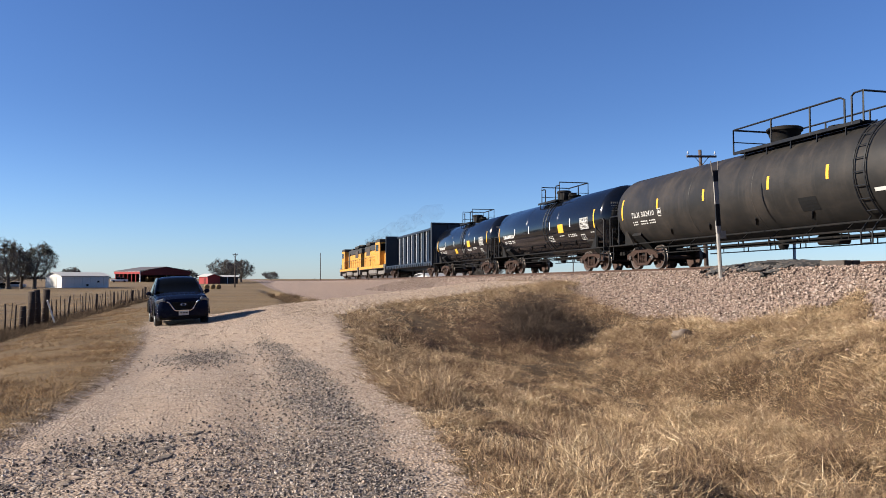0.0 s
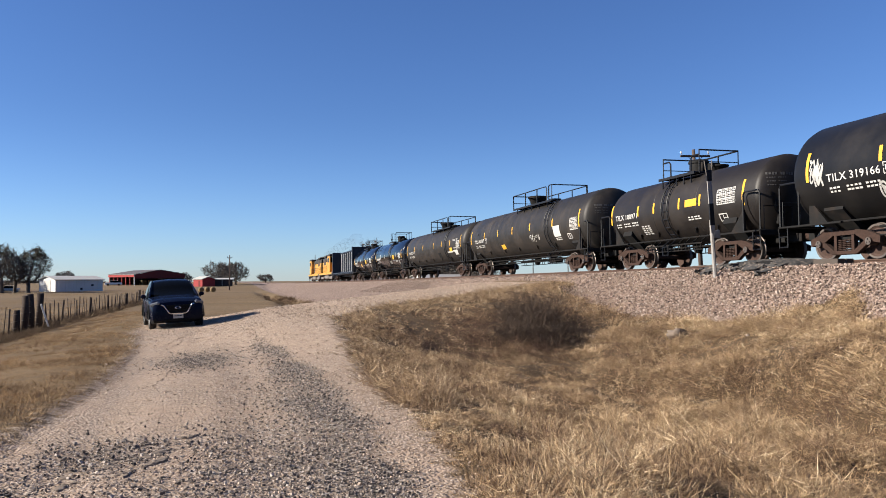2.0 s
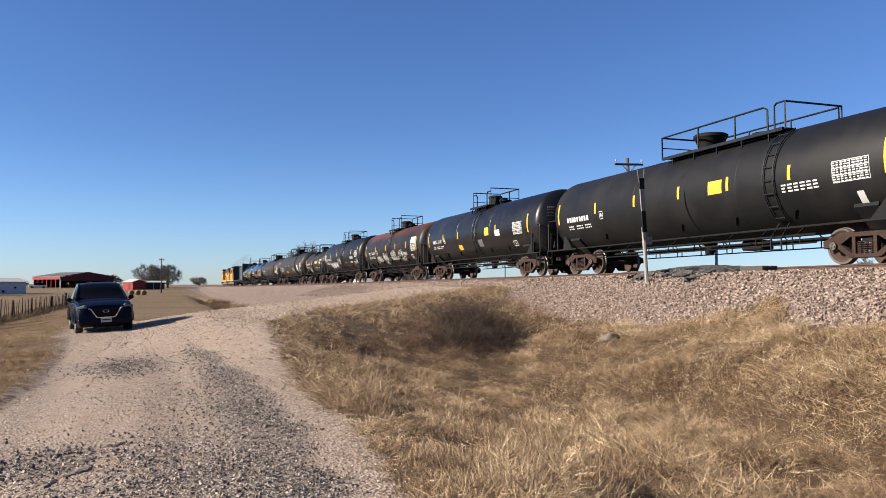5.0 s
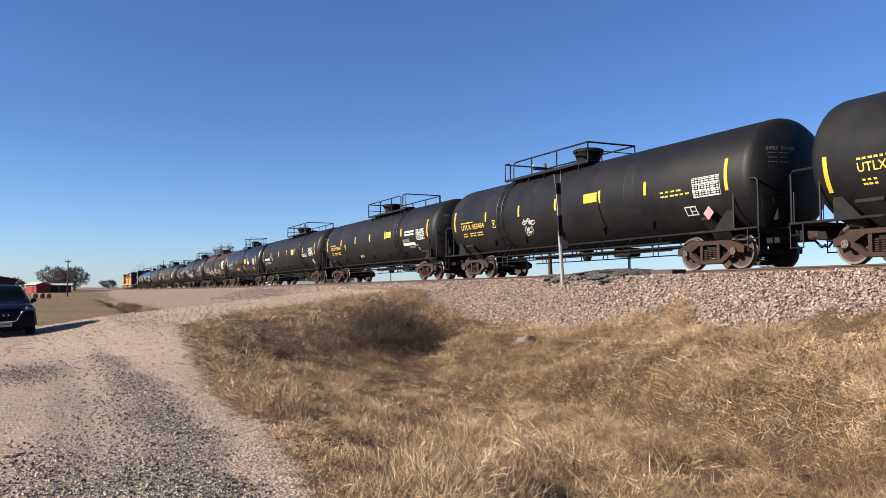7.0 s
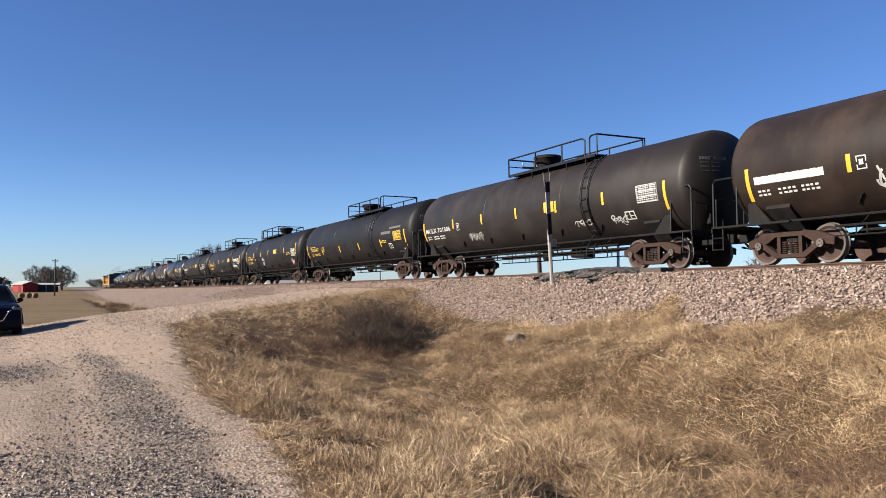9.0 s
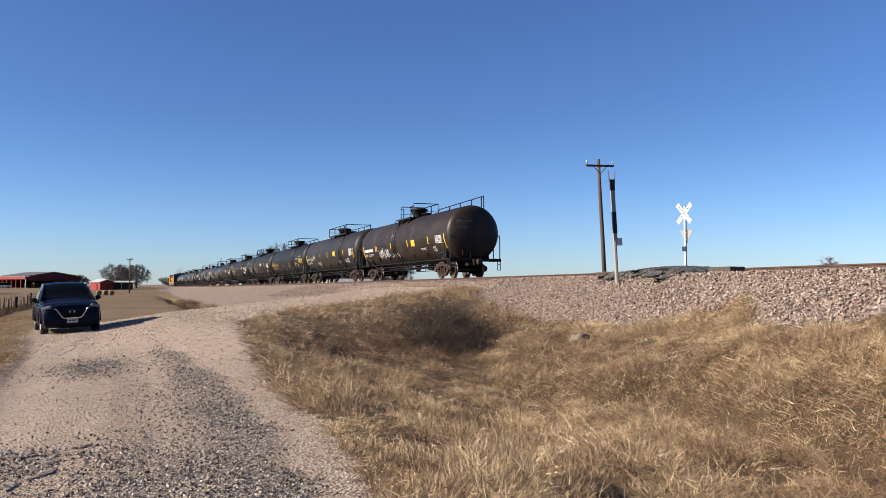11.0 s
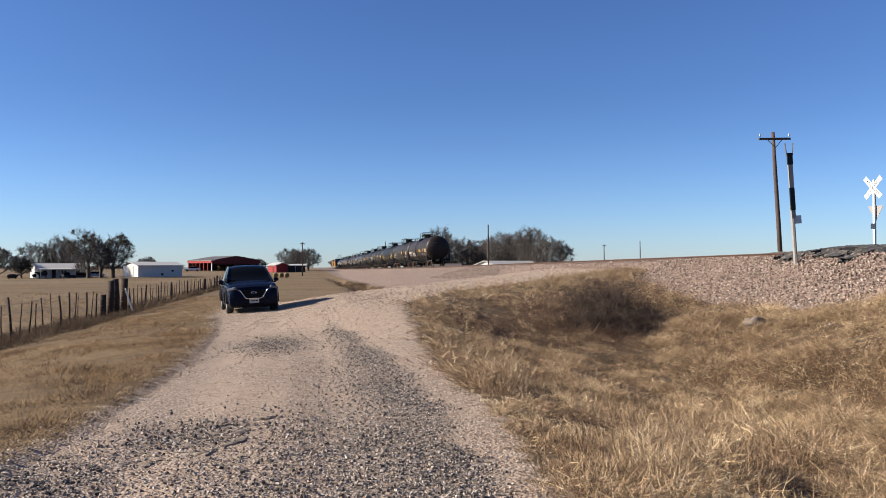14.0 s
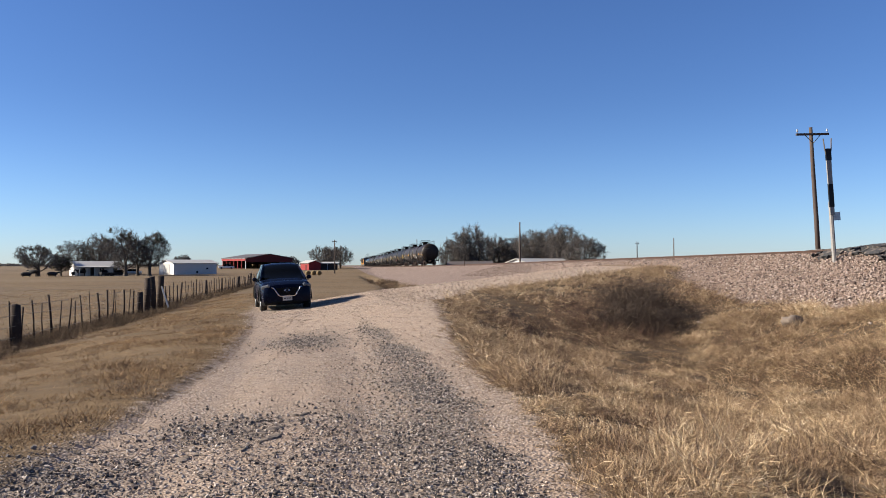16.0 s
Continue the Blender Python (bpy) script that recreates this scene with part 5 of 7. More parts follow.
def locomotive(y0, y1, long_end_first):
    """A four-axle road switcher: frame and walkway, long hood, cab, short hood, tank, trucks, rails."""
    mid, half = (y0 + y1) / 2, (y1 - y0) / 2
    d = 1 if not long_end_first else -1
    car = thing("locomotive", "yellow and grey diesel locomotive at the head of the train", "locomotive", "locomotives", car_pose(mid, 0))
    MOVING.append((car, mid))

    def b(name, items, material, label=""):
        bm = bmesh.new()
        for c, s, bev in items:
            box(bm, (c[0], c[1] * d, c[2]), s, bev)
        return part(name, bm, material, car, label)

    b("frame", [((0, 0, 1.25), (2.9, 2 * half - 0.6, 0.34), 0.03), ((0, half - 0.35, 1.0), (2.8, 0.3, 1.0), 0.05), ((0, -half + 0.35, 1.0), (2.8, 0.3, 1.0), 0.05)], MAT_LOCOGREY)
    b("sill_stripe", [((-1.455, 0, 1.28), (0.02, 2 * half - 0.9, 0.3), 0), ((1.455, 0, 1.28), (0.02, 2 * half - 0.9, 0.3), 0)], MAT_LOCO)
    b("long_hood", [((0, -2.1, 2.35), (1.75, 2 * half - 6.6, 1.9), 0.06)], MAT_LOCO)
    b("hood_roof", [((0, -2.1, 3.66), (1.7, 2 * half - 6.6, 0.72), 0.12), ((0, 1.5, 4.15), (1.3, 1.6, 0.3), 0.05), ((0, -half + 4.2, 4.2), (1.9, 2.6, 0.35), 0.08), ((0, -1.2, 4.25), (0.5, 0.9, 0.4), 0.05)], MAT_LOCOBLACK)
    b("cab", [((0, half - 4.1, 2.75), (2.95, 2.4, 2.7), 0.1)], MAT_LOCO)
    b("cab_roof", [((0, half - 4.1, 4.1), (2.99, 2.5, 0.45), 0.12)], MAT_LOCOBLACK)
    b("cab_window", [((-1.485, half - 4.5, 3.35), (0.03, 0.75, 0.7), 0.01), ((-1.485, half - 3.6, 3.35), (0.03, 0.75, 0.7), 0.01)], MAT_GLASS)
    b("short_hood", [((0, half - 2.0, 2.1), (1.75, 1.9, 1.4), 0.1)], MAT_LOCO)
    for x in (-0.89, 0.89):
        b("radiator_grille", [((x, -half + 4.2, 3.25), (0.05, 2.6, 0.9), 0.01)], MAT_INSIDE)
    b("dark_panel", [((-0.9, 2.2, 2.6), (0.05, 1.3, 1.9), 0.01)], MAT_INSIDE)
    b("windscreen", [((0, half - 2.88, 3.4), (2.5, 0.05, 0.8), 0.01)], MAT_GLASS)
    b("end_door", [((0, -half + 1.17, 2.5), (0.7, 0.05, 1.8), 0.01)], MAT_INSIDE)
    for k in range(12):
        b("hood_door", [((-0.885, -half + 1.9 + k * 0.62, 2.25), (0.03, 0.54, 1.3), 0.008)], MAT_LOCO)
    b("fuel_tank", [((0, 0.2, 0.75), (2.6, 4.6, 0.75), 0.2)], MAT_LOCOGREY)
    bm = bmesh.new()
    for s in (-1, 1):
        lathe(bm, [(0.0, -0.02), (0.62, 0), (0.62, 0.2), (0.0, 0.22)], 18, pose(0, (-half + 3.6 + 0.6 * s) * d, 4.33))
        lathe(bm, [(0, 0), (0.15, 0), (0.2, 0.3), (0, 0.3)], 12, pose(0, (1.0 + s) * d, 4.2))
    part("roof_fan", bm, MAT_LOCOBLACK, car)
    bm = bmesh.new()
    for x in (-1, 1):
        tube(bm, [(x * 1.42, (-half + 0.4) * d, 2.45), (x * 1.42, (half - 5.4) * d, 2.45)], 0.025, n=5)
        for k in range(8):
            y = -half + 0.4 + k * (2 * half - 5.8) / 7
            tube(bm, [(x * 1.42, y * d, 1.4), (x * 1.42, y * d, 2.45)], 0.02, n=4)
    part("hand_rail", bm, MAT_LOCOBLACK, car)
    for s in (-1, 1):
        add_truck(car, s * (half - 3.3), 1.37)
        for x in (-1.16, 1.16):
            b("truck_cover", [((x, s * (half - 3.3), 0.62), (0.1, 3.4, 0.42), 0.05)], MAT_LOCOGREY)
    bm = bmesh.new()
    tube(bm, [(0, -half - 0.3, 0.83), (0, half + 0.3, 0.83)], 0.09, n=8)
    part("coupler", bm, MAT_TRUCK, car)
    return car


def exhaust():
    """A trail of thin haze over the locomotives: rigid puffs that ride with the train."""
    middle = 96.0
    smoke = thing("exhaust_smoke", "thin grey diesel haze trailing over the locomotives", "smoke", m=car_pose(middle, 0))
    MOVING.append((smoke, middle))
    rnd = random.Random(4)
    for k, (y, z, ly, lz) in enumerate(((4.0, 4.9, 3.0, 0.5), (-2.0, 5.2, 4.4, 0.7), (-9.5, 5.4, 5.2, 0.8), (-17.0, 5.6, 5.6, 0.8), (-25.0, 5.8, 5.6, 0.7))):
        bm = bmesh.new()
        bmesh.ops.create_icosphere(bm, subdivisions=4, radius=1.0)
        for v in bm.verts:
            w = 1 + 0.35 * noise.noise(v.co * 1.6 + Vector((k * 3, 0, 0)))
            v.co = Vector((v.co.x * 0.9 + 0.3, v.co.y * ly, v.co.z * lz)) * w + Vector((0, y, z))
        part("puff", bm, MAT_SMOKE, smoke, smooth=80)


exhaust()
locomotive(83.1, 100.9, True)
locomotive(101.7, 119.5, False)

# ---- by the track ----


def on_ground(x, y, dz=0.0, rx=0, ry=0, rz=0):
    return pose(x, y, float(ground_z(x, y)) + dz, rx, ry, rz)


def utility_pole(x, y, top, arm=2.3, lean=0.0, turn=0.0, label="creosoted wooden utility pole with one crossarm"):
    base = float(ground_z(x, y)) - 0.1
    h = top - base
    p = thing("utility_pole", label, "utility pole", "poles along the railway", pose(x, y, base, 0, lean, turn))
    bm = bmesh.new()
    tube(bm, [(0, 0, 0), (0.01, 0, h * 0.4), (0, 0.01, h * 0.75), (0, 0, h)], 0.15, 0.10, 10)
    part("shaft", bm, MAT_POLE, p, smooth=50)
    if arm:
        bm = bmesh.new()
        box(bm, (0, -0.12, h - 0.42), (arm, 0.09, 0.13), 0.012)
        part("crossarm", bm, MAT_POLE, p)
        for s in (-1, 1):
            bm = bmesh.new()
            tube(bm, [(s * 0.55, -0.13, h - 0.46), (0, -0.13, h - 0.95)], 0.022, n=5)
            part("brace", bm, MAT_WIRE, p)
            bm = bmesh.new()
            lathe(bm, [(0.015, 0), (0.015, 0.09), (0.05, 0.10), (0.055, 0.15), (0.035, 0.18), (0.05, 0.21), (0.03, 0.25), (0, 0.26)], 10, pose(s * (arm / 2 - 0.1), -0.12, h - 0.36))
            part("insulator", bm, MAT_LAMPGLASS, p, smooth=50)
    return p


utility_pole(28.25, 42.98, 9.55, 2.3, -3.2, 8)
utility_pole(30.2, 126.0, 8.45, 0, label="bare wooden pole beside the railway")
utility_pole(27.6, 191.0, 8.4, 0, label="bare wooden pole beside the railway")
utility_pole(28.0, 264.0, 10.2, 0, label="bare wooden pole beside the railway")
utility_pole(0.5, 190.0, 7.6, 1.2, label="wooden pole beside a farm track")
utility_pole(78.0, 196.0, 7.3, 0.9, label="far wooden pole on the pasture")
utility_pole(88.0, 196.0, 8.2, 0, label="far wooden pole on the pasture")


def marker_mast():
    """A leaning white board on a post with black bands, a forked top, and a small sign facing away."""
    m = thing("marker_mast", "leaning white trackside mast banded in black with a forked top", "trackside post", m=on_ground(14.25, 20.99, -0.1, 0, -3.4, 0))
    bm = bmesh.new()
    tube(bm, [(0, 0, 0), (0, 0, 1.85)], 0.06, n=8)
    part("post", bm, MAT_GREYPOST, m)
    bm = bmesh.new()
    box(bm, (0, -0.05, 2.42), (0.14, 0.035, 1.9), 0.006, taper=1.15)
    part("board", bm, MAT_GREYPOST, m)
    for z, h, w in ((2.02, 0.66, 0.15), (3.2, 0.34, 0.17)):
        bm = bmesh.new()
        box(bm, (0, -0.052, z), (w, 0.05, h), 0.004)
        part("black_band", bm, MAT_BLACK, m)
    for s in (-1, 1):
        bm = bmesh.new()
        tube(bm, [(s * 0.07, -0.05, 3.2), (s * 0.1, -0.05, 3.35), (s * 0.125, -0.05, 3.66)], 0.018, n=5)
        part("fork", bm, MAT_WIRE, m)
    bm = bmesh.new()
    box(bm, (0.2, 0.08, 1.42), (0.26, 0.03, 0.24), 0.004)
    box(bm, (0.07, 0.06, 1.42), (0.2, 0.03, 0.04), 0.004)
    part("small_sign", bm, MAT_ALU, m, "back of a small metal sign")


marker_mast()


def crossbuck():
    """A railroad crossing sign on a white post, seen from the side."""
    x, y = 21.6, 26.9
    base = 1.35
    c = thing("crossbuck_sign", "white railroad crossing sign on a white post", "crossing sign", m=pose(x, y, base, 0, 0.5, -84))
    bm = bmesh.new()
    box(bm, (0, 0, 1.75), (0.09, 0.09, 3.5), 0.008)
    part("post", bm, MAT_WHITE, c)
    for k, words in ((1, "RAIL ROAD"), (-1, "CROSSING")):
        bm = bmesh.new()
        turn = Matrix.Rotation(radians(45 * k), 3, "Y")
        box(bm, (0, -0.06 - 0.012 * k, 3.2), (1.08, 0.012, 0.2), 0.003, turn)
        blade = part("blade", bm, MAT_WHITE, c)
        cu = bpy.data.curves.new("words", "FONT")
        cu.body, cu.size, cu.align_x, cu.align_y = words, 0.15, "CENTER", "CENTER"
        ob = bpy.data.objects.new("words", cu)
        me = bpy.data.meshes.new_from_object(ob)
        bpy.data.objects.remove(ob)
        bpy.data.curves.remove(cu)
        me.materials.clear()
        me.materials.append(MAT_BLACK)
        link("words", me, blade, m=Matrix.Translation((0, -0.07 - 0.012 * k, 3.2)) @ turn.to_4x4() @ pose(0, 0, 0, 90, 0, 0))
    bm = bmesh.new()
    extrude_poly(bm, [(-0.36, 2.5), (0.36, 2.5), (0.0, 1.9)], "y", 0.055, 0.065)
    part("yield_sign", bm, MAT_GREYPOST, c, "bare back of a triangular sign")
    bm = bmesh.new()
    box(bm, (0, -0.06, 1.72), (0.24, 0.02, 0.2), 0.004)
    part("number_plate", bm, MAT_BLUECAR, c, "small blue plate")


crossbuck()


def small_stakes():
    for x, y, h in ((14.7, 88.0, 0.75), (14.9, 150.0, 0.7)):
        s = thing("track_stake", "short dark stake at the ballast's edge", "stake", "stakes by the ballast", on_ground(x, y, -0.1))
        bm = bmesh.new()
        tube(bm, [(0, 0, 0), (0, 0, h)], 0.05, n=6)
        part("stake", bm, MAT_POLE, s)


small_stakes()


def lone_rock():
    r = thing("field_stone", "grey limestone lump lying in the grass", "rock", m=on_ground(10.7, 17.2, 0.06))
    bm = bmesh.new()
    bmesh.ops.create_icosphere(bm, subdivisions=3, radius=0.27)
    for v in bm.verts:
        k = 1 + 0.7 * noise.noise(v.co * 4) + 0.35 * noise.noise(v.co * 11)
        v.co = Vector((v.co.x * 1.1 * k, v.co.y * k, v.co.z * 0.62 * k))
    part("stone", bm, MAT_ROCK, r, smooth=14)


lone_rock()

# ---- the parked car ----


def make_suv():
    x, y = -1.90, 30.05
    car = thing("suv", "dark blue compact SUV parked on the gravel", "car", m=pose(x, y, 0.03, 0, 2.6, 188.9))
    st = [  # y, underside, belt, top, half width, half roof
        (2.24, 0.30, 0.62, 0.74, 0.76, 0.60), (2.18, 0.24, 0.74, 0.90, 0.86, 0.68), (1.98, 0.21, 0.90, 1.00, 0.905, 0.76),
        (1.65, 0.20, 0.95, 1.04, 0.92, 0.78), (1.25, 0.20, 0.98, 1.07, 0.925, 0.78), (0.95, 0.20, 1.0, 1.10, 0.925, 0.78), (0.55, 0.20, 1.01, 1.38, 0.925, 0.72),
        (0.20, 0.20, 1.02, 1.59, 0.925, 0.66), (-0.3, 0.20, 1.03, 1.65, 0.925, 0.66), (-1.0, 0.20, 1.04, 1.645, 0.925, 0.65), (-1.6, 0.21, 1.06, 1.60, 0.915, 0.62),
        (-2.0, 0.26, 1.08, 1.38, 0.89, 0.60), (-2.17, 0.30, 1.0, 1.1, 0.85, 0.58), (-2.24, 0.38, 0.85, 0.95, 0.78, 0.5)]
    bm = bmesh.new()
    st = [(yy, zb, zm, zt, w * 0.935, wr * 0.95) for yy, zb, zm, zt, w, wr in st]
    rings = []
    for yy, zb, zm, zt, w, wr in st:
        half = [(0, zb), (w * 0.93, zb), (w * 0.985, zb + 0.10), (w, (zb + zm) * 0.52), (w * 0.985, zm - 0.08), (w * 0.95, zm), (wr + (w * 0.95 - wr) * 0.35, zm + (zt - zm) * 0.66), (wr, zt - 0.035), (wr * 0.6, zt), (0, zt + 0.012)]
        rings.append([bm.verts.new((px, yy, pz)) for px, pz in half] + [bm.verts.new((-px, yy, pz)) for px, pz in half[-2:0:-1]])
    n = len(rings[0])
    for i, (a, b) in enumerate(zip(rings, rings[1:])):
        for k in range(n):
            f = bm.faces.new((a[k], a[(k + 1) % n], b[(k + 1) % n], b[k]))
            side = k if k < 9 else n - 1 - k
            if 5 <= i <= 10 and side in (5, 6):
                f.material_index = 1
            if i in (5, 6) and side >= 5:
                f.material_index = 1
            if side in (0, 1):
                f.material_index = 2
    bm.faces.new(rings[0][::-1])
    bm.faces.new(rings[-1])
    bmesh.ops.recalc_face_normals(bm, faces=bm.faces)
    part("body", bm, [MAT_CARPAINT, MAT_GLASS, MAT_PLASTIC], car, smooth=38)

    def piece(name, items, material, label="", parent=car):
        bm = bmesh.new()
        for c, s, bev, rot in items:
            box(bm, c, s, bev, rot)
        return part(name, bm, material, parent, label)

    R3 = Matrix.Rotation
    # front: black hexagon grille in a bright frame
    bm = bmesh.new()
    extrude_poly(bm, [(-0.44, 0.80), (0.44, 0.80), (0.29, 0.56), (0.24, 0.53), (-0.24, 0.53), (-0.29, 0.56)], "y", 2.16, 2.262)
    grille = part("grille", bm, MAT_PLASTIC, car)
    bm = bmesh.new()
    tube(bm, [(-0.52, 2.23, 0.82), (-0.45, 2.26, 0.80), (-0.29, 2.285, 0.55), (-0.23, 2.29, 0.52), (0.23, 2.29, 0.52), (0.29, 2.285, 0.55), (0.45, 2.26, 0.80), (0.52, 2.23, 0.82)], 0.022, n=6)
    part("trim", bm, MAT_CHROME, grille, "bright grille trim")
    for k in range(4):
        piece("grille_bar", [((0, 2.27, 0.57 + k * 0.055), (0.52 + k * 0.07, 0.012, 0.018), 0, None)], MAT_PLASTIC, parent=grille)
    bm = bmesh.new()
    lathe(bm, [(0.075, 0), (0.09, 0.008), (0.075, 0.016), (0.06, 0.008), (0.075, 0)], 20, pose(0, 2.28, 0.715, 90, 0, 0) @ Matrix.Diagonal((1, 0.55, 1, 1)))
    part("emblem", bm, MAT_CHROME, grille, "plain oval emblem")
    plate = piece("licence_plate", [((0, 2.295, 0.44), (0.32, 0.012, 0.16), 0.004, None)], MAT_ROOFWHITE, "white plate with unreadable bars")
    piece("plate_bars", [((-0.06 + 0.09 * k, 2.303, 0.44), (0.07, 0.004, 0.03), 0, None) for k in (-0.3, 0.65, 1.6)], MAT_PLASTIC, parent=plate)
    for s in (-1, 1):
        piece("headlight", [((s * 0.70, 2.09, 0.85), (0.34, 0.14, 0.13), 0.04, R3(radians(-34 * s), 3, "Z") @ R3(radians(12 * s), 3, "Y"))], MAT_HEADLIGHT, "clear headlight")
        piece("fog_lamp", [((s * 0.70, 2.15, 0.55 - 0.09 * k), (0.24, 0.08, 0.03), 0.01, R3(radians(-26 * s), 3, "Z")) for k in range(2)], MAT_LAMPGLASS)
        piece("mirror", [((s * 0.97, 0.66, 1.10), (0.18, 0.10, 0.13), 0.04, None), ((s * 0.89, 0.66, 1.02), (0.14, 0.05, 0.04), 0.01, None)], MAT_CARPAINT)
        bm = bmesh.new()
        tube(bm, [(s * 0.60, 0.0, 1.58), (s * 0.60, -0.1, 1.625), (s * 0.59, -1.4, 1.615), (s * 0.58, -1.5, 1.57)], 0.016, n=6)
        part("roof_rail", bm, MAT_PLASTIC, car)
        bm = bmesh.new()
        tube(bm, [(s * 0.80, 0.97, 1.07), (s * 0.71, 0.55, 1.345), (s * 0.63, 0.18, 1.565)], 0.035, 0.03, 6)
        part("pillar", bm, MAT_CARPAINT, car)
        for yy in (1.335, -1.335):
            bm = bmesh.new()
            m = pose(s * 0.755, yy, 0.355, 0, 90, 0)
            lathe(bm, [(0.24, -0.11), (0.33, -0.115), (0.355, -0.08), (0.355, 0.08), (0.33, 0.115), (0.24, 0.11), (0.24, -0.11)], 28, m)
            w = part("wheel", bm, MAT_RUBBER, car, smooth=50)
            bm = bmesh.new()
            lathe(bm, [(0.24, -0.09), (0.24, 0.09), (0.22, 0.09), (0.21, 0.0), (0.0, 0.0)], 24, m)
            for k in range(10):
                a = 2 * math.pi * k / 10
                box(bm, (s * 0.85, yy + 0.12 * math.cos(a), 0.355 + 0.12 * math.sin(a)), (0.02, 0.2, 0.035), 0.004, R3(a, 3, "X"))
            part("rim", bm, MAT_ALU, w)
            bm = bmesh.new()
            arc = [(s * 0.87, yy + 0.43 * math.cos(radians(a)), 0.35 + 0.43 * math.sin(radians(a))) for a in range(0, 181, 15)]
            tube(bm, arc, 0.04, n=6)
            part("wheel_arch", bm, MAT_PLASTIC, car)
        piece("door_handle", [((s * 0.87, -0.25, 0.90), (0.03, 0.18, 0.03), 0.01, None)], MAT_CARPAINT)
    piece("lower_intake", [((0, 2.2, 0.30), (1.05, 0.12, 0.09), 0.02, None)], MAT_PLASTIC)
    piece("skid_plate", [((0, 2.2, 0.23), (0.8, 0.14, 0.04), 0.01, None)], MAT_PLASTIC)
    for s in (-0.35, 0.25):
        bm = bmesh.new()
        tube(bm, [(s, 0.93, 1.105), (s + 0.5, 0.82, 1.17)], 0.012, n=4)
        part("wiper", bm, MAT_PLASTIC, car)
    piece("rear_view_mirror", [((0, 0.35, 1.40), (0.22, 0.03, 0.06), 0.01, None)], MAT_PLASTIC)


make_suv()

# ---- trees ----


def tree_mesh(seed, height, width, trunk_h, stems=1, skew=0.0, twigs=5):
    """A trunk whose limbs grow out to fill a domed crown, and fine twigs on the thin ends."""
    rng = np.random.default_rng(seed)
    crown_h = height - trunk_h
    pts = []
    while len(pts) < 430:
        p = rng.uniform(-1, 1, 3)
        q = np.hypot(np.hypot(p[0], p[1]), p[2])
        lump = 0.80 + 0.2 * math.sin(3.1 * math.atan2(p[1], p[0]) + seed) * math.cos(2.4 * p[2] + seed)
        if 0.35 < q < lump:
            z = trunk_h + crown_h * (0.42 + 0.62 * p[2] / 0.98)
            if z > trunk_h * 0.75:
                pts.append((p[0] * width / 2 / 0.9 + skew * (z / height), p[1] * width / 2 / 0.9, z))
    aim = np.array(pts)
    step = height * 0.042
    pos, up = [], []
    for k in range(stems):
        a = 2 * math.pi * k / stems + seed
        last = -1
        out = 0.0 if stems == 1 else 0.05 * width
        n = max(2, int(trunk_h / step))
        for i in range(n + 1):
            f = i / n
            pos.append(np.array([math.cos(a) * out * (0.4 + 2.2 * f) + rng.normal(0, 0.02) * step * i, math.sin(a) * out * (0.4 + 2.2 * f), trunk_h * f]))
            up.append(last)
            last = len(pos) - 1
    for _ in range(60):
        P = np.array(pos)
        d = np.linalg.norm(aim[:, None] - P[None], axis=2)
        near = d.argmin(1)
        dist = d[np.arange(len(aim)), near]
        grown = False
        for i in np.unique(near[dist < height * 0.6]):
            pull = aim[(near == i) & (dist < height * 0.6)] - P[i]
            g = (pull / np.linalg.norm(pull, axis=1)[:, None]).sum(0) + rng.normal(0, 0.2, 3)
            g = g / (np.linalg.norm(g) + 1e-6) * step
            if np.linalg.norm(P - (P[i] + g), axis=1).min() > step * 0.35:
                pos.append(P[i] + g)
                up.append(int(i))
                grown = True
        aim = aim[dist > step * 1.3]
        if not grown or not len(aim):
            break
    n = len(pos)
    load = np.zeros(n)
    kids = np.bincount([u for u in up if u >= 0], minlength=n)
    for i in range(n - 1, -1, -1):
        if kids[i] == 0:
            load[i] = 1
        if up[i] >= 0:
            load[up[i]] += load[i]
    r = height * 0.0024 * load ** 0.54 + 0.006
    P, R = np.array(pos), r
    U = np.array(up)
    segs = np.nonzero(U >= 0)[0]
    A, B = P[U[segs]], P[segs]
    ra = np.minimum(R[U[segs]], R[segs] * 1.35)
    foot = U[U[segs]] < 0
    ra[foot] = R[segs][foot] * 1.5
    rb = R[segs]

    def prisms(p, q, w, w2, sides):
        d = q - p
        s = np.cross(d, rng.normal(0, 1, p.shape) if sides == 3 else np.broadcast_to([0.31, 0.95, 0.05], p.shape))
        s = s / (np.linalg.norm(s, axis=1)[:, None] + 1e-9)
        o = np.cross(d, s)
        o = o / (np.linalg.norm(o, axis=1)[:, None] + 1e-9)
        a = 2 * np.pi * np.arange(sides) / sides
        ring = s[:, None] * np.cos(a)[None, :, None] + o[:, None] * np.sin(a)[None, :, None]
        v = np.concatenate([p[:, None] + ring * w[:, None, None], q[:, None] + ring * w2[:, None, None]], 1)
        f = []
        for j in range(sides):
            l = (j + 1) % sides
            f += [(j, l, sides + l), (j, sides + l, sides + j)]
        return v.reshape(-1, 3), (np.arange(len(p))[:, None, None] * 2 * sides + np.array(f)[None]).reshape(-1, 3)

    def joined(pieces):
        n = np.cumsum([0] + [len(v) for v, f in pieces])
        return np.concatenate([v for v, f in pieces]), np.concatenate([f + k for (v, f), k in zip(pieces, n)])

    def slivers(p, q, w):
        side = np.cross(q - p, rng.normal(0, 1, p.shape))
        side = side / (np.linalg.norm(side, axis=1)[:, None] + 1e-9) * w[:, None]
        return np.stack([p - side, p + side, q], 1).reshape(-1, 3), np.arange(len(p) * 3).reshape(-1, 3)

    thick = rb > 0.045
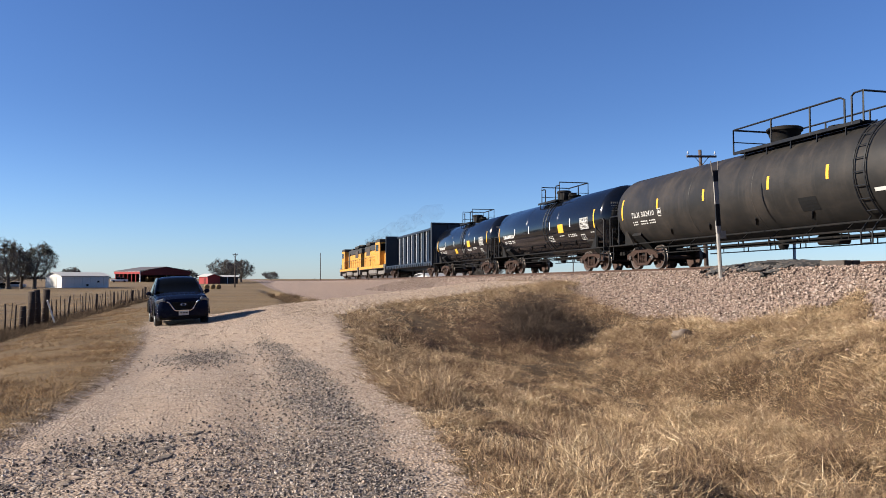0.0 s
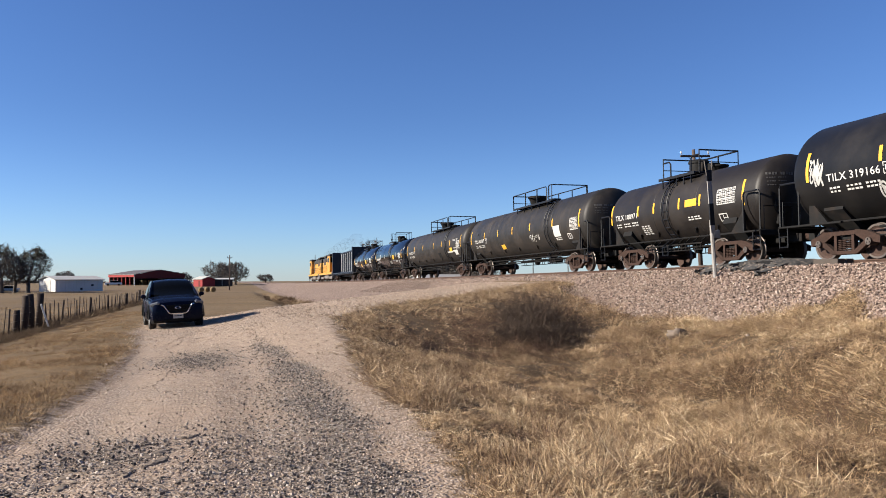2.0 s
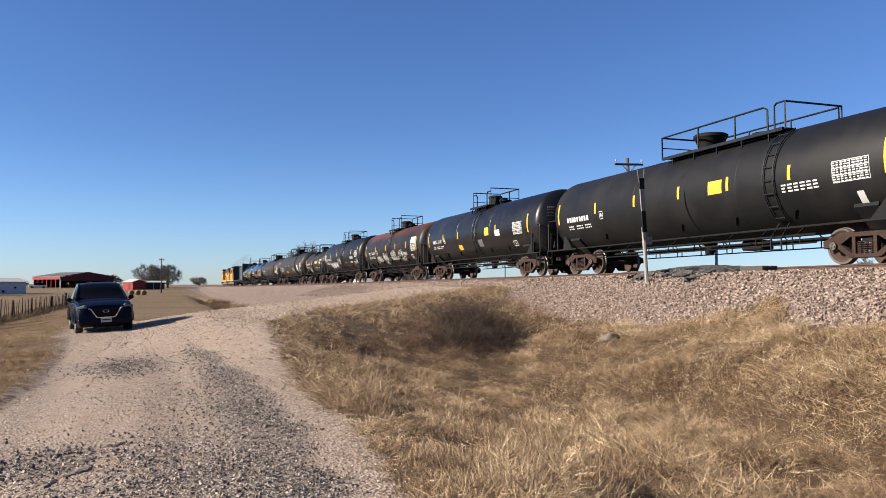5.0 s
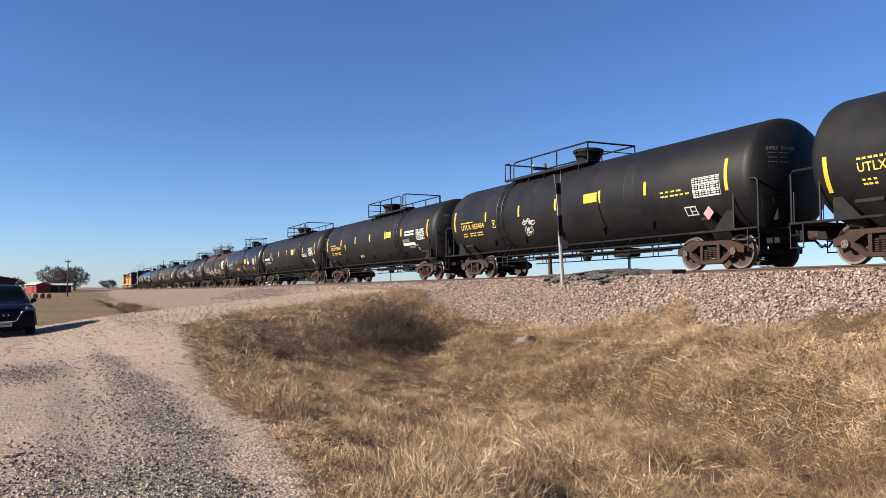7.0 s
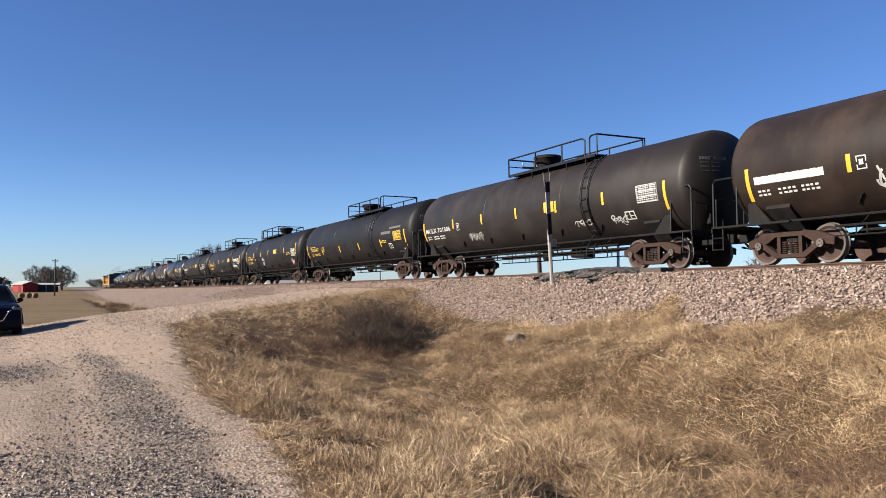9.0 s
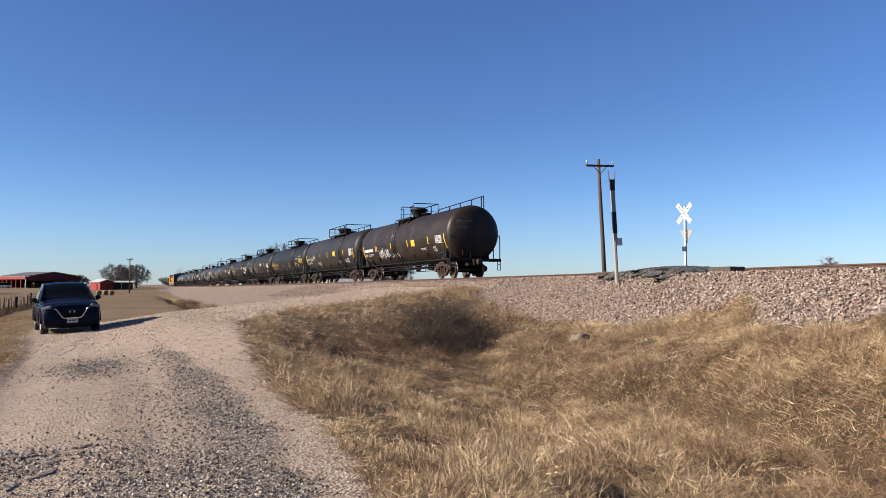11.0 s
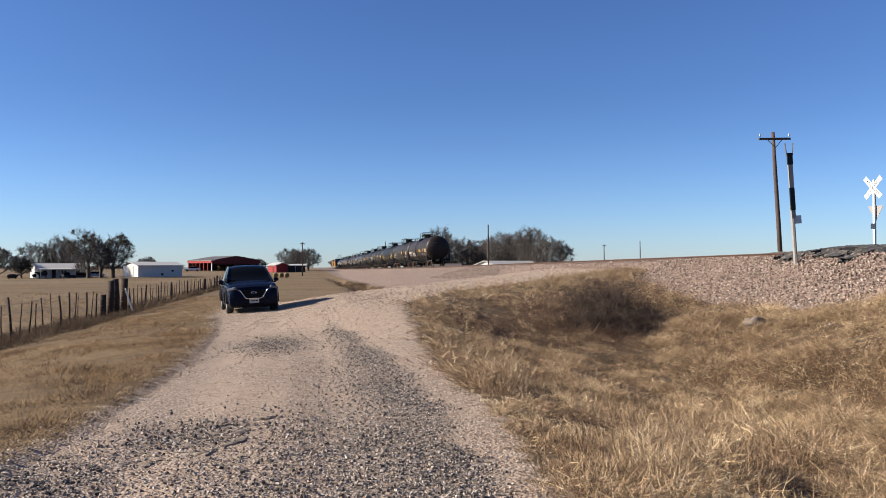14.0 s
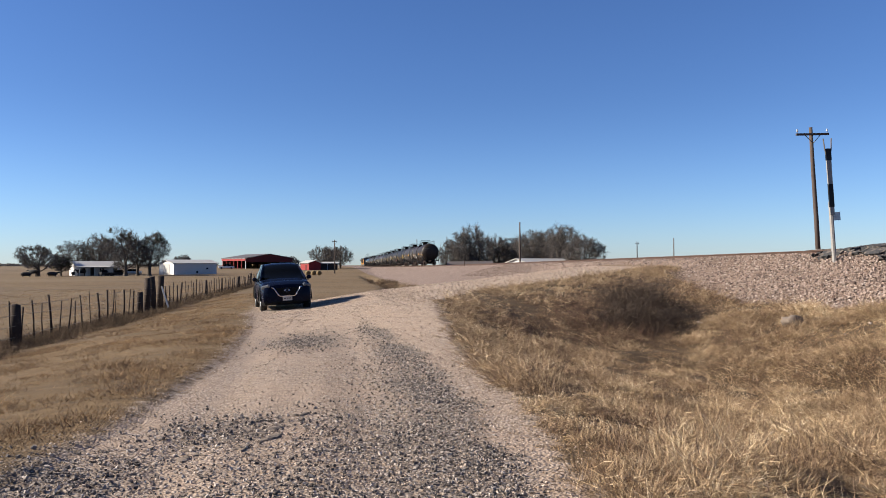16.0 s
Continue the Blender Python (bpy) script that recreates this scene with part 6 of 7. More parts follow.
    wood = prisms(A[thick], (B + (B - A) * 0.08)[thick], ra[thick] * 1.25, rb[thick] * 1.25, 7)
    fine = [prisms(A[~thick], B[~thick], ra[~thick] * 1.2, rb[~thick] * 1.2, 3)]
    ends = np.repeat(np.nonzero(rb < height * 0.0085)[0], twigs)
    m = len(ends)
    d = B[ends] - A[ends]
    b = A[ends] + d * rng.uniform(0, 1, (m, 1))
    g = d / step + rng.normal(0, 0.75, (m, 3)) + [0, 0, 0.15]
    g = g / np.linalg.norm(g, axis=1)[:, None] * step * rng.uniform(0.8, 2.2, (m, 1))
    fine.append(slivers(b, b + g, np.full(m, 0.022)))
    for _ in range(3):
        c = b + g * rng.uniform(0.3, 0.9, (m, 1))
        e = c + (g + rng.normal(0, 0.8, (m, 3)) * np.linalg.norm(g, axis=1)[:, None]) * rng.uniform(0.3, 0.6, (m, 1))
        fine.append(slivers(c, e, np.full(m, 0.019)))
    return wood, joined(fine), P


def bare_tree(x, y, height, width, seed, label, trunk_h=None, leaves=0, group="bare trees", dz=-0.1, stems=1, skew=0.0, twigs=7, high=0.72):
    rnd = random.Random(seed)
    wood, crown, pos = tree_mesh(seed, height, width, trunk_h or height * 0.22, stems, skew, twigs)
    t = thing("bare_tree", label, "tree", group, on_ground(x, y, dz, 0, 0, math.degrees(math.atan2(-x, y))))
    link("trunk", mesh_of("trunk", *wood, MAT_BARK, True), t)
    link("crown", mesh_of("crown", *crown, MAT_TWIG), t)
    if leaves:
        v, f = [], []
        tips = pos[pos[:, 2] > height * high]
        for k in range(leaves):
            c = tips[rnd.randrange(len(tips))]
            s = rnd.uniform(0.12, 0.3)
            for j in range(110):
                p = c + np.array([rnd.gauss(0, s), rnd.gauss(0, s), rnd.gauss(0, s * 0.8)])
                a = np.array([rnd.uniform(-1, 1), rnd.uniform(-1, 1), rnd.uniform(-1, 1)]) * 0.12
                b = np.array([rnd.uniform(-1, 1), rnd.uniform(-1, 1), rnd.uniform(-1, 1)]) * 0.12
                i = len(v)
                v += [p, p + a, p + b]
                f.append((i, i + 1, i + 2))
        link("foliage", mesh_of("foliage", v, f, MAT_LEAF), t, "dark mistletoe-like clumps")
    return t


def polar(azimuth, r):
    """A spot r metres off in a compass-like angle to the left of the track's way."""
    a = radians(azimuth)
    return -r * math.sin(a), r * math.cos(a)


# by the farmhouse: bearing, distance, height, crown width, bare trunk, seed, leaf clumps, stems, skew
for az, r, h, w, th, seed, leaves, stems, skew in (
        (19.1, 186, 6.6, 8.6, 1.7, 11, 8, 1, -0.6), (16.9, 206, 8.6, 9.0, 1.6, 12, 0, 1, 0), (15.6, 204, 10.0, 8.5, 2.0, 13, 0, 1, 0.4),
        (13.9, 180, 10.3, 8.2, 2.1, 14, 40, 1, -0.6), (13.15, 184, 8.6, 6.2, 2.2, 15, 3, 1, 0.0), (12.4, 182, 9.9, 6.8, 2.4, 16, 40, 1, 1.2), (14.9, 200, 8.8, 7.0, 2.0, 19, 0, 1, 0)):
    x, y = polar(az, r)
    bare_tree(x, y, h, w, seed, "spreading leafless oak in a winter pasture", th, leaves, "oaks by the farmhouse", stems=stems, skew=skew)
x, y = polar(17.8, 190)
bare_tree(x, y, 4.6, 4.4, 17, "small dark half-evergreen tree by the farmhouse", 1.4, 50, "oaks by the farmhouse", high=0.3)
# by the red shed and down the track
for az, r, h, w, th, seed, leaves in ((0.62, 290, 8.6, 11.0, 1.7, 21, 10), (-0.55, 300, 9.0, 10.2, 1.5, 22, 6), (0.05, 310, 8.0, 9.6, 1.5, 25, 4), (3.0, 330, 4.8, 9.0, 1.0, 23, 0), (-2.6, 420, 5.0, 9.0, 1.0, 24, 0)):
    x, y = polar(az, r)
    bare_tree(x, y, h, w, seed, "round leafless tree beside a red shed", th, leaves, "trees by the red shed", twigs=8)
# a grove across the railway
for az, r, h, w, th, seed, stems in (
        (-8.5, 178, 8.2, 5.5, 1.2, 31, 2), (-9.3, 174, 9.7, 6.0, 1.2, 32, 2), (-10.15, 176, 10.9, 6.5, 1.4, 33, 3), (-11.0, 184, 9.3, 6.0, 1.2, 34, 2), (-12.0, 188, 8.9, 6.5, 1.0, 35, 1),
        (-12.9, 194, 8.7, 6.5, 1.0, 36, 1), (-13.7, 186, 9.4, 6.0, 1.2, 44, 2), (-14.5, 180, 10.4, 7.0, 1.4, 37, 1), (-15.4, 178, 10.2, 6.0, 1.4, 38, 2), (-16.2, 172, 10.6, 5.2, 1.4, 39, 2), (-16.95, 170, 11.1, 5.4, 1.5, 40, 2),
        (-18.0, 162, 8.1, 9.4, 1.7, 41, 1), (-9.7, 200, 8.0, 6.5, 0.8, 42, 2), (-14.9, 200, 9.0, 7.0, 0.8, 43, 2), (-12.5, 205, 8.0, 7.0, 0.8, 45, 2), (-16.0, 196, 9.5, 7.0, 0.8, 46, 2)):
    x, y = polar(az, r)
    bare_tree(x, y, h, w, seed, "leafless tree in a grove across the railway", th, 0, "grove across the railway", stems=stems, twigs=10)
x, y = polar(-47.7, 150)
bare_tree(x, y, 6.8, 4.0, 51, "small leafless tree far across the railway")
x, y = polar(10.2, 300)
bare_tree(x, y, 5.4, 7.0, 52, "small leafless tree behind a white barn")


def far_woods():
    """A low line of woods on the horizon."""
    rnd = np.random.default_rng(3)
    v, f = [], []
    for az0, az1, r, h in ((8, 60, 1150, 5), (-75, -20, 1300, 5)):
        for k in range(int((az1 - az0) * 60)):
            az = rnd.uniform(az0, az1)
            x, y = polar(az, r * rnd.uniform(0.95, 1.08))
            z = float(ground_z(x, y))
            s = h * rnd.uniform(0.4, 1.0)
            for j in range(7):
                c = np.array([x + rnd.normal(0, s * 0.5), y + rnd.normal(0, 4), z + s * rnd.uniform(0.0, 0.55)])
                i = len(v)
                v += [c + rnd.normal(0, 1, 3) * [1.6, 1.6, 0.8] for _ in range(3)]
                f.append((i, i + 1, i + 2))
    tagged(link("far_woods", mesh_of("far_woods", v, f, MAT_TWIG)), "low grey line of leafless woods on the horizon", "woods", kind="stuff")


far_woods()

# ---- farm buildings ----


def gabled(bm_wall, bm_roof, w, d, eave, peak, over=0.4, thick=0.12):
    """Walls of a w x d house, the ridge along x, and a roof of two slabs with eaves."""
    extrude_poly(bm_wall, [(-d / 2, 0), (d / 2, 0), (d / 2, eave), (0, peak), (-d / 2, eave)], "x", -w / 2, w / 2)
    k = (peak - eave) / (d / 2)
    for s in (-1, 1):
        e = s * (d / 2 + over)
        ze = eave - over * k
        extrude_poly(bm_roof, [(0, peak + 0.03), (e, ze + 0.03), (e, ze + thick + 0.03), (0, peak + thick + 0.03)], "x", -w / 2 - over, w / 2 + over)


def building(name, label, x, y, turn, w, d, eave, peak, wall, roof, dz=0.0):
    b = thing(name, label, "building", m=on_ground(x, y, dz, 0, 0, turn))
    bw, br = bmesh.new(), bmesh.new()
    gabled(bw, br, w, d, eave, peak)
    part("wall", bw, wall, b)
    part("roof", br, roof, b)
    return b


def panel(parent, name, c, s, material, label=""):
    bm = bmesh.new()
    box(bm, c, s, min(s) * 0.1)
    return part(name, bm, material, parent, label)


def farm():
    # white metal barn
    x, y = polar(9.9, 196)
    b = building("white_barn", "long white metal barn with a low roof", x, y, 36, 10.6, 7.6, 2.55, 3.3, MAT_WHITE, MAT_ROOFWHITE)
    panel(b, "door", (0.4, -3.83, 0.55), (0.5, 0.06, 0.5), MAT_INSIDE)
    panel(b, "window", (2.9, -3.83, 1.35), (0.5, 0.06, 0.4), MAT_GLASS)
    panel(b, "big_door", (-5.33, 0.0, 1.25), (0.06, 3.2, 2.5), MAT_ROOFWHITE)
    for k in range(17):
        panel(b, "wall_rib", (-4.9 + 0.6 * k, -3.83, 1.3), (0.05, 0.05, 2.6), MAT_WHITE)
    # farmhouse with porch
    x, y = polar(15.75, 192)
    b = building("farmhouse", "low white farmhouse with a metal roof and porch", x, y, 30, 9.0, 7.4, 1.95, 3.0, MAT_WHITE, MAT_ROOFWHITE)
    bm = bmesh.new()
    box(bm, (-1.6, -4.9, 1.95), (6.6, 2.6, 0.1), 0.02, Matrix.Rotation(radians(5), 3, "X"))
    part("porch_roof", bm, MAT_ROOFWHITE, b)
    for k in range(5):
        panel(b, "porch_post", (-4.7 + 1.5 * k, -6.0, 0.92), (0.14, 0.14, 1.84), MAT_WHITE)
    for k in (-3.4, 0.4, 3.2):
        w = panel(b, "window", (k, -3.73, 1.15), (0.8, 0.06, 0.9), MAT_GLASS)
        panel(w, "sill", (k, -3.76, 0.66), (1.0, 0.1, 0.08), MAT_WHITE)
    panel(b, "door", (-1.5, -3.73, 0.95), (0.9, 0.07, 1.85), MAT_INSIDE)
    panel(b, "end_window", (4.53, 0.4, 1.15), (0.06, 0.8, 0.9), MAT_GLASS)
    # red open barn
    x, y = polar(5.25, 318)
    b = thing("red_barn", "large open hay barn with red fascia and grey roof", "building", m=on_ground(x, y, -0.2, 0, 0, -58))
    bm = bmesh.new()
    w, d, ev, pk = 20.0, 19.5, 4.0, 5.6
    for s in (-1, 1):
        extrude_poly(bm, [(0, pk), (s * (d / 2 + 0.5), ev), (s * (d / 2 + 0.5), ev + 0.2), (0, pk + 0.2)], "x", -w / 2 - 0.5, w / 2 + 0.5)
    part("roof", bm, MAT_ROOFGREY, b)
    panel(b, "back_wall", (0, d / 2 - 0.2, ev / 2), (w, 0.2, ev), MAT_INSIDE)
    panel(b, "side_wall", (-w / 2 + 0.2, 0, ev / 2), (0.2, d, ev), MAT_INSIDE)
    panel(b, "fascia", (0, -d / 2 - 0.3, ev - 0.5), (w + 0.6, 0.12, 0.8), MAT_RED, "red metal fascia")
    panel(b, "eave_trim", (0, -d / 2 - 0.4, ev + 0.06), (w + 0.8, 0.12, 0.14), MAT_ROOFWHITE, "white eave trim")
    # gable painted darker than the fascia to stand for its shaded side
    bm = bmesh.new()
    extrude_poly(bm, [(-d / 2, ev - 1.4), (d / 2, ev - 1.4), (d / 2, ev), (0, pk), (-d / 2, ev)], "x", w / 2 + 0.15, w / 2 + 0.3)
    part("gable_panel", bm, MAT_SHADED_RED, b, "red metal gable coloured dark for shade")
    for k in range(7):
        panel(b, "barn_post", (-w / 2 + 0.2 + k * w / 6.1, -d / 2, ev / 2), (0.3, 0.3, ev), MAT_WHITE if k == 6 else MAT_RED)
    for k in range(5):
        panel(b, "stored_bale", (-7 + 3.4 * k, 2 + (k % 2) * 3, 1.0), (2.4, 2.0, 2.0), MAT_HAY)
    # red shed with white roof
    x, y = polar(1.55, 258)
    b = building("red_shed", "small red shed with a white metal roof", x, y, -60, 5.6, 4.2, 2.3, 3.0, MAT_RED, MAT_ROOFWHITE)
    panel(b, "door", (0.9, -2.13, 0.85), (1.0, 0.06, 1.7), MAT_SHADED_RED)
    x, y = polar(0.35, 262)
    # closed walls coloured dark to stand for the shade inside an open front
    b = building("open_shed", "low shed with a white roof, walls painted dark for its shaded open front", x, y, 0, 6.4, 4.0, 2.1, 2.5, MAT_INSIDE, MAT_ROOFWHITE)
    panel(b, "post", (0, -2.1, 1.05), (0.14, 0.14, 2.1), MAT_WHITE)
    # long white building across the railway
    x, y = polar(-14.9, 162)
    b = building("long_white_house", "long low white building across the railway", x, y, 35, 14.0, 5.0, 2.4, 3.1, MAT_WHITE, MAT_ROOFWHITE)
    for k in (-6, -2, 2, 6):
        panel(b, "window", (k, -2.53, 1.5), (1.0, 0.06, 0.8), MAT_GLASS)
    x, y = polar(-9.9, 170)
    b = building("low_house", "low brown house among the trees", x, y, -10, 9, 6, 2.0, 2.6, MAT_INSIDE, MAT_ROOFGREY)
    panel(b, "window", (2, -3.53, 1.4), (1.0, 0.06, 0.8), MAT_GLASS)
    # round bales
    for az, r in ((1.74, 166), (1.33, 168), (0.96, 166)):
        x, y = polar(az, r)
        t = thing("hay_bale", "round brown hay bale on the pasture", "hay bale", "bales by the red shed", on_ground(x, y, 0.46, 0, 0, 12))
        bm = bmesh.new()
        lathe(bm, [(0, -0.48), (0.38, -0.5), (0.49, -0.4), (0.5, 0), (0.49, 0.4), (0.38, 0.5), (0, 0.48)], 20, pose(0, 0, 0, 90, 0, 0))
        part("bale", bm, MAT_HAY, t, smooth=50)
        for s in (-0.3, 0.3):
            bm = bmesh.new()
            lathe(bm, [(0.502, s - 0.03), (0.51, s), (0.502, s + 0.03)], 20, pose(0, 0, 0, 90, 0, 0))
            part("twine", bm, MAT_HAY, t)


farm()


def cow(az, r, turn, lying):
    x, y = polar(az, r)
    c = thing("cow", "black cow lying in the pasture" if lying else "black cow standing in the pasture", "cow", "cattle", on_ground(x, y, -0.45 if lying else 0, 0, 0, turn))
    bm = bmesh.new()
    lathe(bm, [(0, -0.95), (0.28, -0.9), (0.40, -0.5), (0.42, 0.1), (0.38, 0.6), (0.22, 0.9), (0, 0.98)], 14, pose(0, 0, 1.0, 0, 90, 0))
    part("body", bm, MAT_COW, c, smooth=60)
    bm = bmesh.new()
    tube(bm, [(0.8, 0, 1.15), (1.15, 0, 1.3)], 0.2, 0.15, 8)
    tube(bm, [(1.1, 0, 1.35), (1.5, 0, 1.12)], 0.15, 0.09, 8)
    part("head", bm, MAT_COW, c, smooth=60)
    for px in (-0.65, 0.6):
        for py in (-0.2, 0.2):
            bm = bmesh.new()
            tube(bm, [(px, py, 0.8), (px, py, 0.45 if lying else 0.0)], 0.1, 0.07, 6)
            part("leg", bm, MAT_COW, c)
    bm = bmesh.new()
    tube(bm, [(-0.95, 0, 1.2), (-1.08, 0, 0.7)], 0.03, n=4)
    part("tail", bm, MAT_COW, c)


for args in ((19.8, 183, 20, True), (19.4, 186, 170, False), (18.3, 184, 10, True), (16.6, 186, 200, False), (16.9, 190, 30, True)):
    cow(*args)


def far_car(az, r, turn, paint, label, size=(1.85, 4.8, 1.7)):
    x, y = polar(az, r)
    c = thing("parked_car", label, "car", "cars by the farm", on_ground(x, y, 0, 0, 0, turn))
    w, l, h = size
    bm = bmesh.new()
    box(bm, (0, 0, h * 0.4), (w, l, h * 0.42), 0.12)
    part("body", bm, paint, c)
    bm = bmesh.new()
    box(bm, (0, -l * 0.06, h * 0.8), (w * 0.92, l * 0.55, h * 0.4), 0.1, taper=0.82)
    part("cabin", bm, MAT_GLASS, c)
    bm = bmesh.new()
    box(bm, (0, -l * 0.06, h * 1.0), (w * 0.74, l * 0.42, 0.05), 0.01)
    part("roof", bm, paint, c)
    for sx in (-1, 1):
        for sy in (-1, 1):
            bm = bmesh.new()
            tube(bm, [(sx * w * 0.38, sy * l * 0.31, 0.36), (sx * w * 0.52, sy * l * 0.31, 0.36)], 0.36, n=14)
            part("wheel", bm, MAT_RUBBER, c)


far_car(7.35, 300, 95, MAT_WHITE, "white pickup parked beside the red barn", (1.95, 5.6, 1.8))
far_car(15.25, 183, 25, MAT_BLACK, "dark pickup parked by the farmhouse", (1.5, 4.2, 1.25))
far_car(13.5, 194, 95, MAT_WHITE, "white car parked under the oaks", (1.6, 4.2, 1.35))
far_car(14.35, 182, 95, MAT_BLACK, "dark car parked under the oaks", (1.5, 3.9, 1.2))

# ---- the pasture fence ----


def fence():
    f = thing("pasture_fence", "weathered post and wire pasture fence with thin stays", "fence")
    rnd = random.Random(8)
    FX = -8.45

    def stake(name, x, y, h, r, lean=3.0, n=7):
        bm = bmesh.new()
        tube(bm, [(0, 0, -0.1), (rnd.uniform(-1, 1) * 0.02, 0, h * 0.5), (0, rnd.uniform(-1, 1) * 0.03, h)], r, r * 0.88, n)
        for v in bm.verts:
            v.co += Vector((rnd.uniform(-1, 1), rnd.uniform(-1, 1), rnd.uniform(-1, 1))) * r * 0.2
        ob = part(name, bm, MAT_POST, f, smooth=40)
        ob.matrix_basis = on_ground(x, y, 0, rnd.uniform(-lean, lean), rnd.uniform(-lean, lean), 0)

    stake("post", FX, 22.7, 1.08, 0.15)
    stake("post", FX, 36.6, 0.98, 0.13)
    stake("post", FX, 37.8, 1.53, 0.16)
    stake("post", FX, 39.0, 1.58, 0.16)
    stake("post", FX, 40.5, 1.6, 0.15)
    stake("post", FX, 73.5, 1.1, 0.13)
    stake("post", FX, 84.6, 1.3, 0.13)
    for y in (54, 62, 94, 104, 120):
        stake("post", FX + 0.1, y, 1.15, 0.07)
    y = 9.0
    while y < 128:
        if not (36.2 < y < 41.0):
            stake("stay", FX + rnd.uniform(-0.06, 0.06), y, rnd.uniform(0.95, 1.25), rnd.choice((0.02, 0.025, 0.038)), 4.5, 5)
        y += rnd.uniform(0.7, 1.0) if y < 41 else rnd.uniform(0.75, 1.1)
    for k, z in enumerate((0.22, 0.5, 0.78, 1.05)):
        bm = bmesh.new()
        pts = [(FX + 0.02, yy, float(ground_z(FX, yy)) + z + 0.02 * math.sin(yy * 0.8 + k)) for yy in np.arange(5, 130, 2.5)]
        tube(bm, pts, 0.006, n=4)
        part("wire", bm, MAT_WIRE, f)
    bm = bmesh.new()
    box(bm, (0, 0, 0), (0.05, 0.16, 1.3), 0.01)
    b = part("leaning_board", bm, MAT_WHITE, f, "pale board leaning on a post")
    b.matrix_basis = on_ground(FX + 0.35, 40.2, 0.5, 18, -14, 0)


fence()

# ---- grass, weeds and stones ----
RNG = np.random.default_rng(7)


TABLE = RNG.uniform(0, 1, (97, 97))


def patch_noise(x, y, size, shift=0):
    """Smooth random values from 0 to 1 whose patches are size metres wide."""
    u, v = np.asarray(x, float) / size + 17.3 * shift + 200, np.asarray(y, float) / size + 9.1 * shift + 200
    i, j = np.floor(u).astype(int), np.floor(v).astype(int)
    p, q = u - i, v - j
    p, q = p * p * (3 - 2 * p), q * q * (3 - 2 * q)
    c = [TABLE[(i + di) % 97, (j + dj) % 97] for di in (0, 1) for dj in (0, 1)]
    return (c[0] * (1 - q) + c[1] * q) * (1 - p) + (c[2] * (1 - q) + c[3] * q) * p


def blades(x, y, h, w, lean, heading, bent=True, rise=0.0):
    """Bent blades standing at x, y, or straight slivers."""
    n = len(x)
    z = ground_z(x, y) - 0.02 + rise
    if not bent:
        p = np.stack([x, y, z], -1)
        up = np.sqrt(np.clip(1 - (lean * 0.72) ** 2, 0.12, 1))
        return strands(p, p + np.stack([np.cos(heading) * lean, np.sin(heading) * lean, up], -1) * h[:, None], w * 1.2)
    a = RNG.uniform(0, 2 * np.pi, n)
    sx, sy = np.cos(a) * w, np.sin(a) * w
    lx, ly = np.cos(heading) * lean * h, np.sin(heading) * lean * h
    up = h * np.sqrt(np.clip(1 - (lean * 0.72) ** 2, 0.12, 1))
    v = np.empty((n, 5, 3))
    v[:, 0] = np.stack([x - sx, y - sy, z], -1)
    v[:, 1] = np.stack([x + sx, y + sy, z], -1)
    mx, my, mz = x + lx * 0.35, y + ly * 0.35, z + up * 0.62
    v[:, 2] = np.stack([mx - sx * 0.7, my - sy * 0.7, mz], -1)
    v[:, 3] = np.stack([mx + sx * 0.7, my + sy * 0.7, mz], -1)
    droop = np.clip(lean, 0, 1.3) ** 2 * RNG.uniform(0.25, 0.8, n)
    v[:, 4] = np.stack([x + lx, y + ly, z + up * np.clip(1 - droop, 0.12, 1)], -1)
    k = np.arange(n)[:, None, None] * 5
    f = (k + np.array([[0, 1, 3], [0, 3, 2], [2, 3, 4]])[None]).reshape(-1, 3)
    return v.reshape(-1, 3), f, 5


def lay(name, pieces, material, label, category):
    """Joins pieces (points, faces and, for grass, the points' tone) into one sheet of stuff."""
    vs, fs, tones, k = [], [], [], 0
    for v, f, *tone in pieces:
        vs.append(v)
        fs.append(f + k)
        tones.append(tone[0] if tone else np.zeros(len(v)))
        k += len(v)
    me = mesh_of(name, np.concatenate(vs), np.concatenate(fs), material)
    me.attributes.new("tone", "FLOAT", "POINT").data.foreach_set("value", np.concatenate(tones).astype(np.float32))
    tagged(link(name, me), label, category, kind="stuff")


def clumpy(x, y):
    """How high the grass stands: tussocks half a metre to a metre across, with hollows between."""
    return np.clip(0.62 * patch_noise(x, y, 0.62) + 0.38 * patch_noise(x, y, 1.9, 1) + 0.25 * patch_noise(x, y, 0.28, 2) - 0.13, 0, 1)


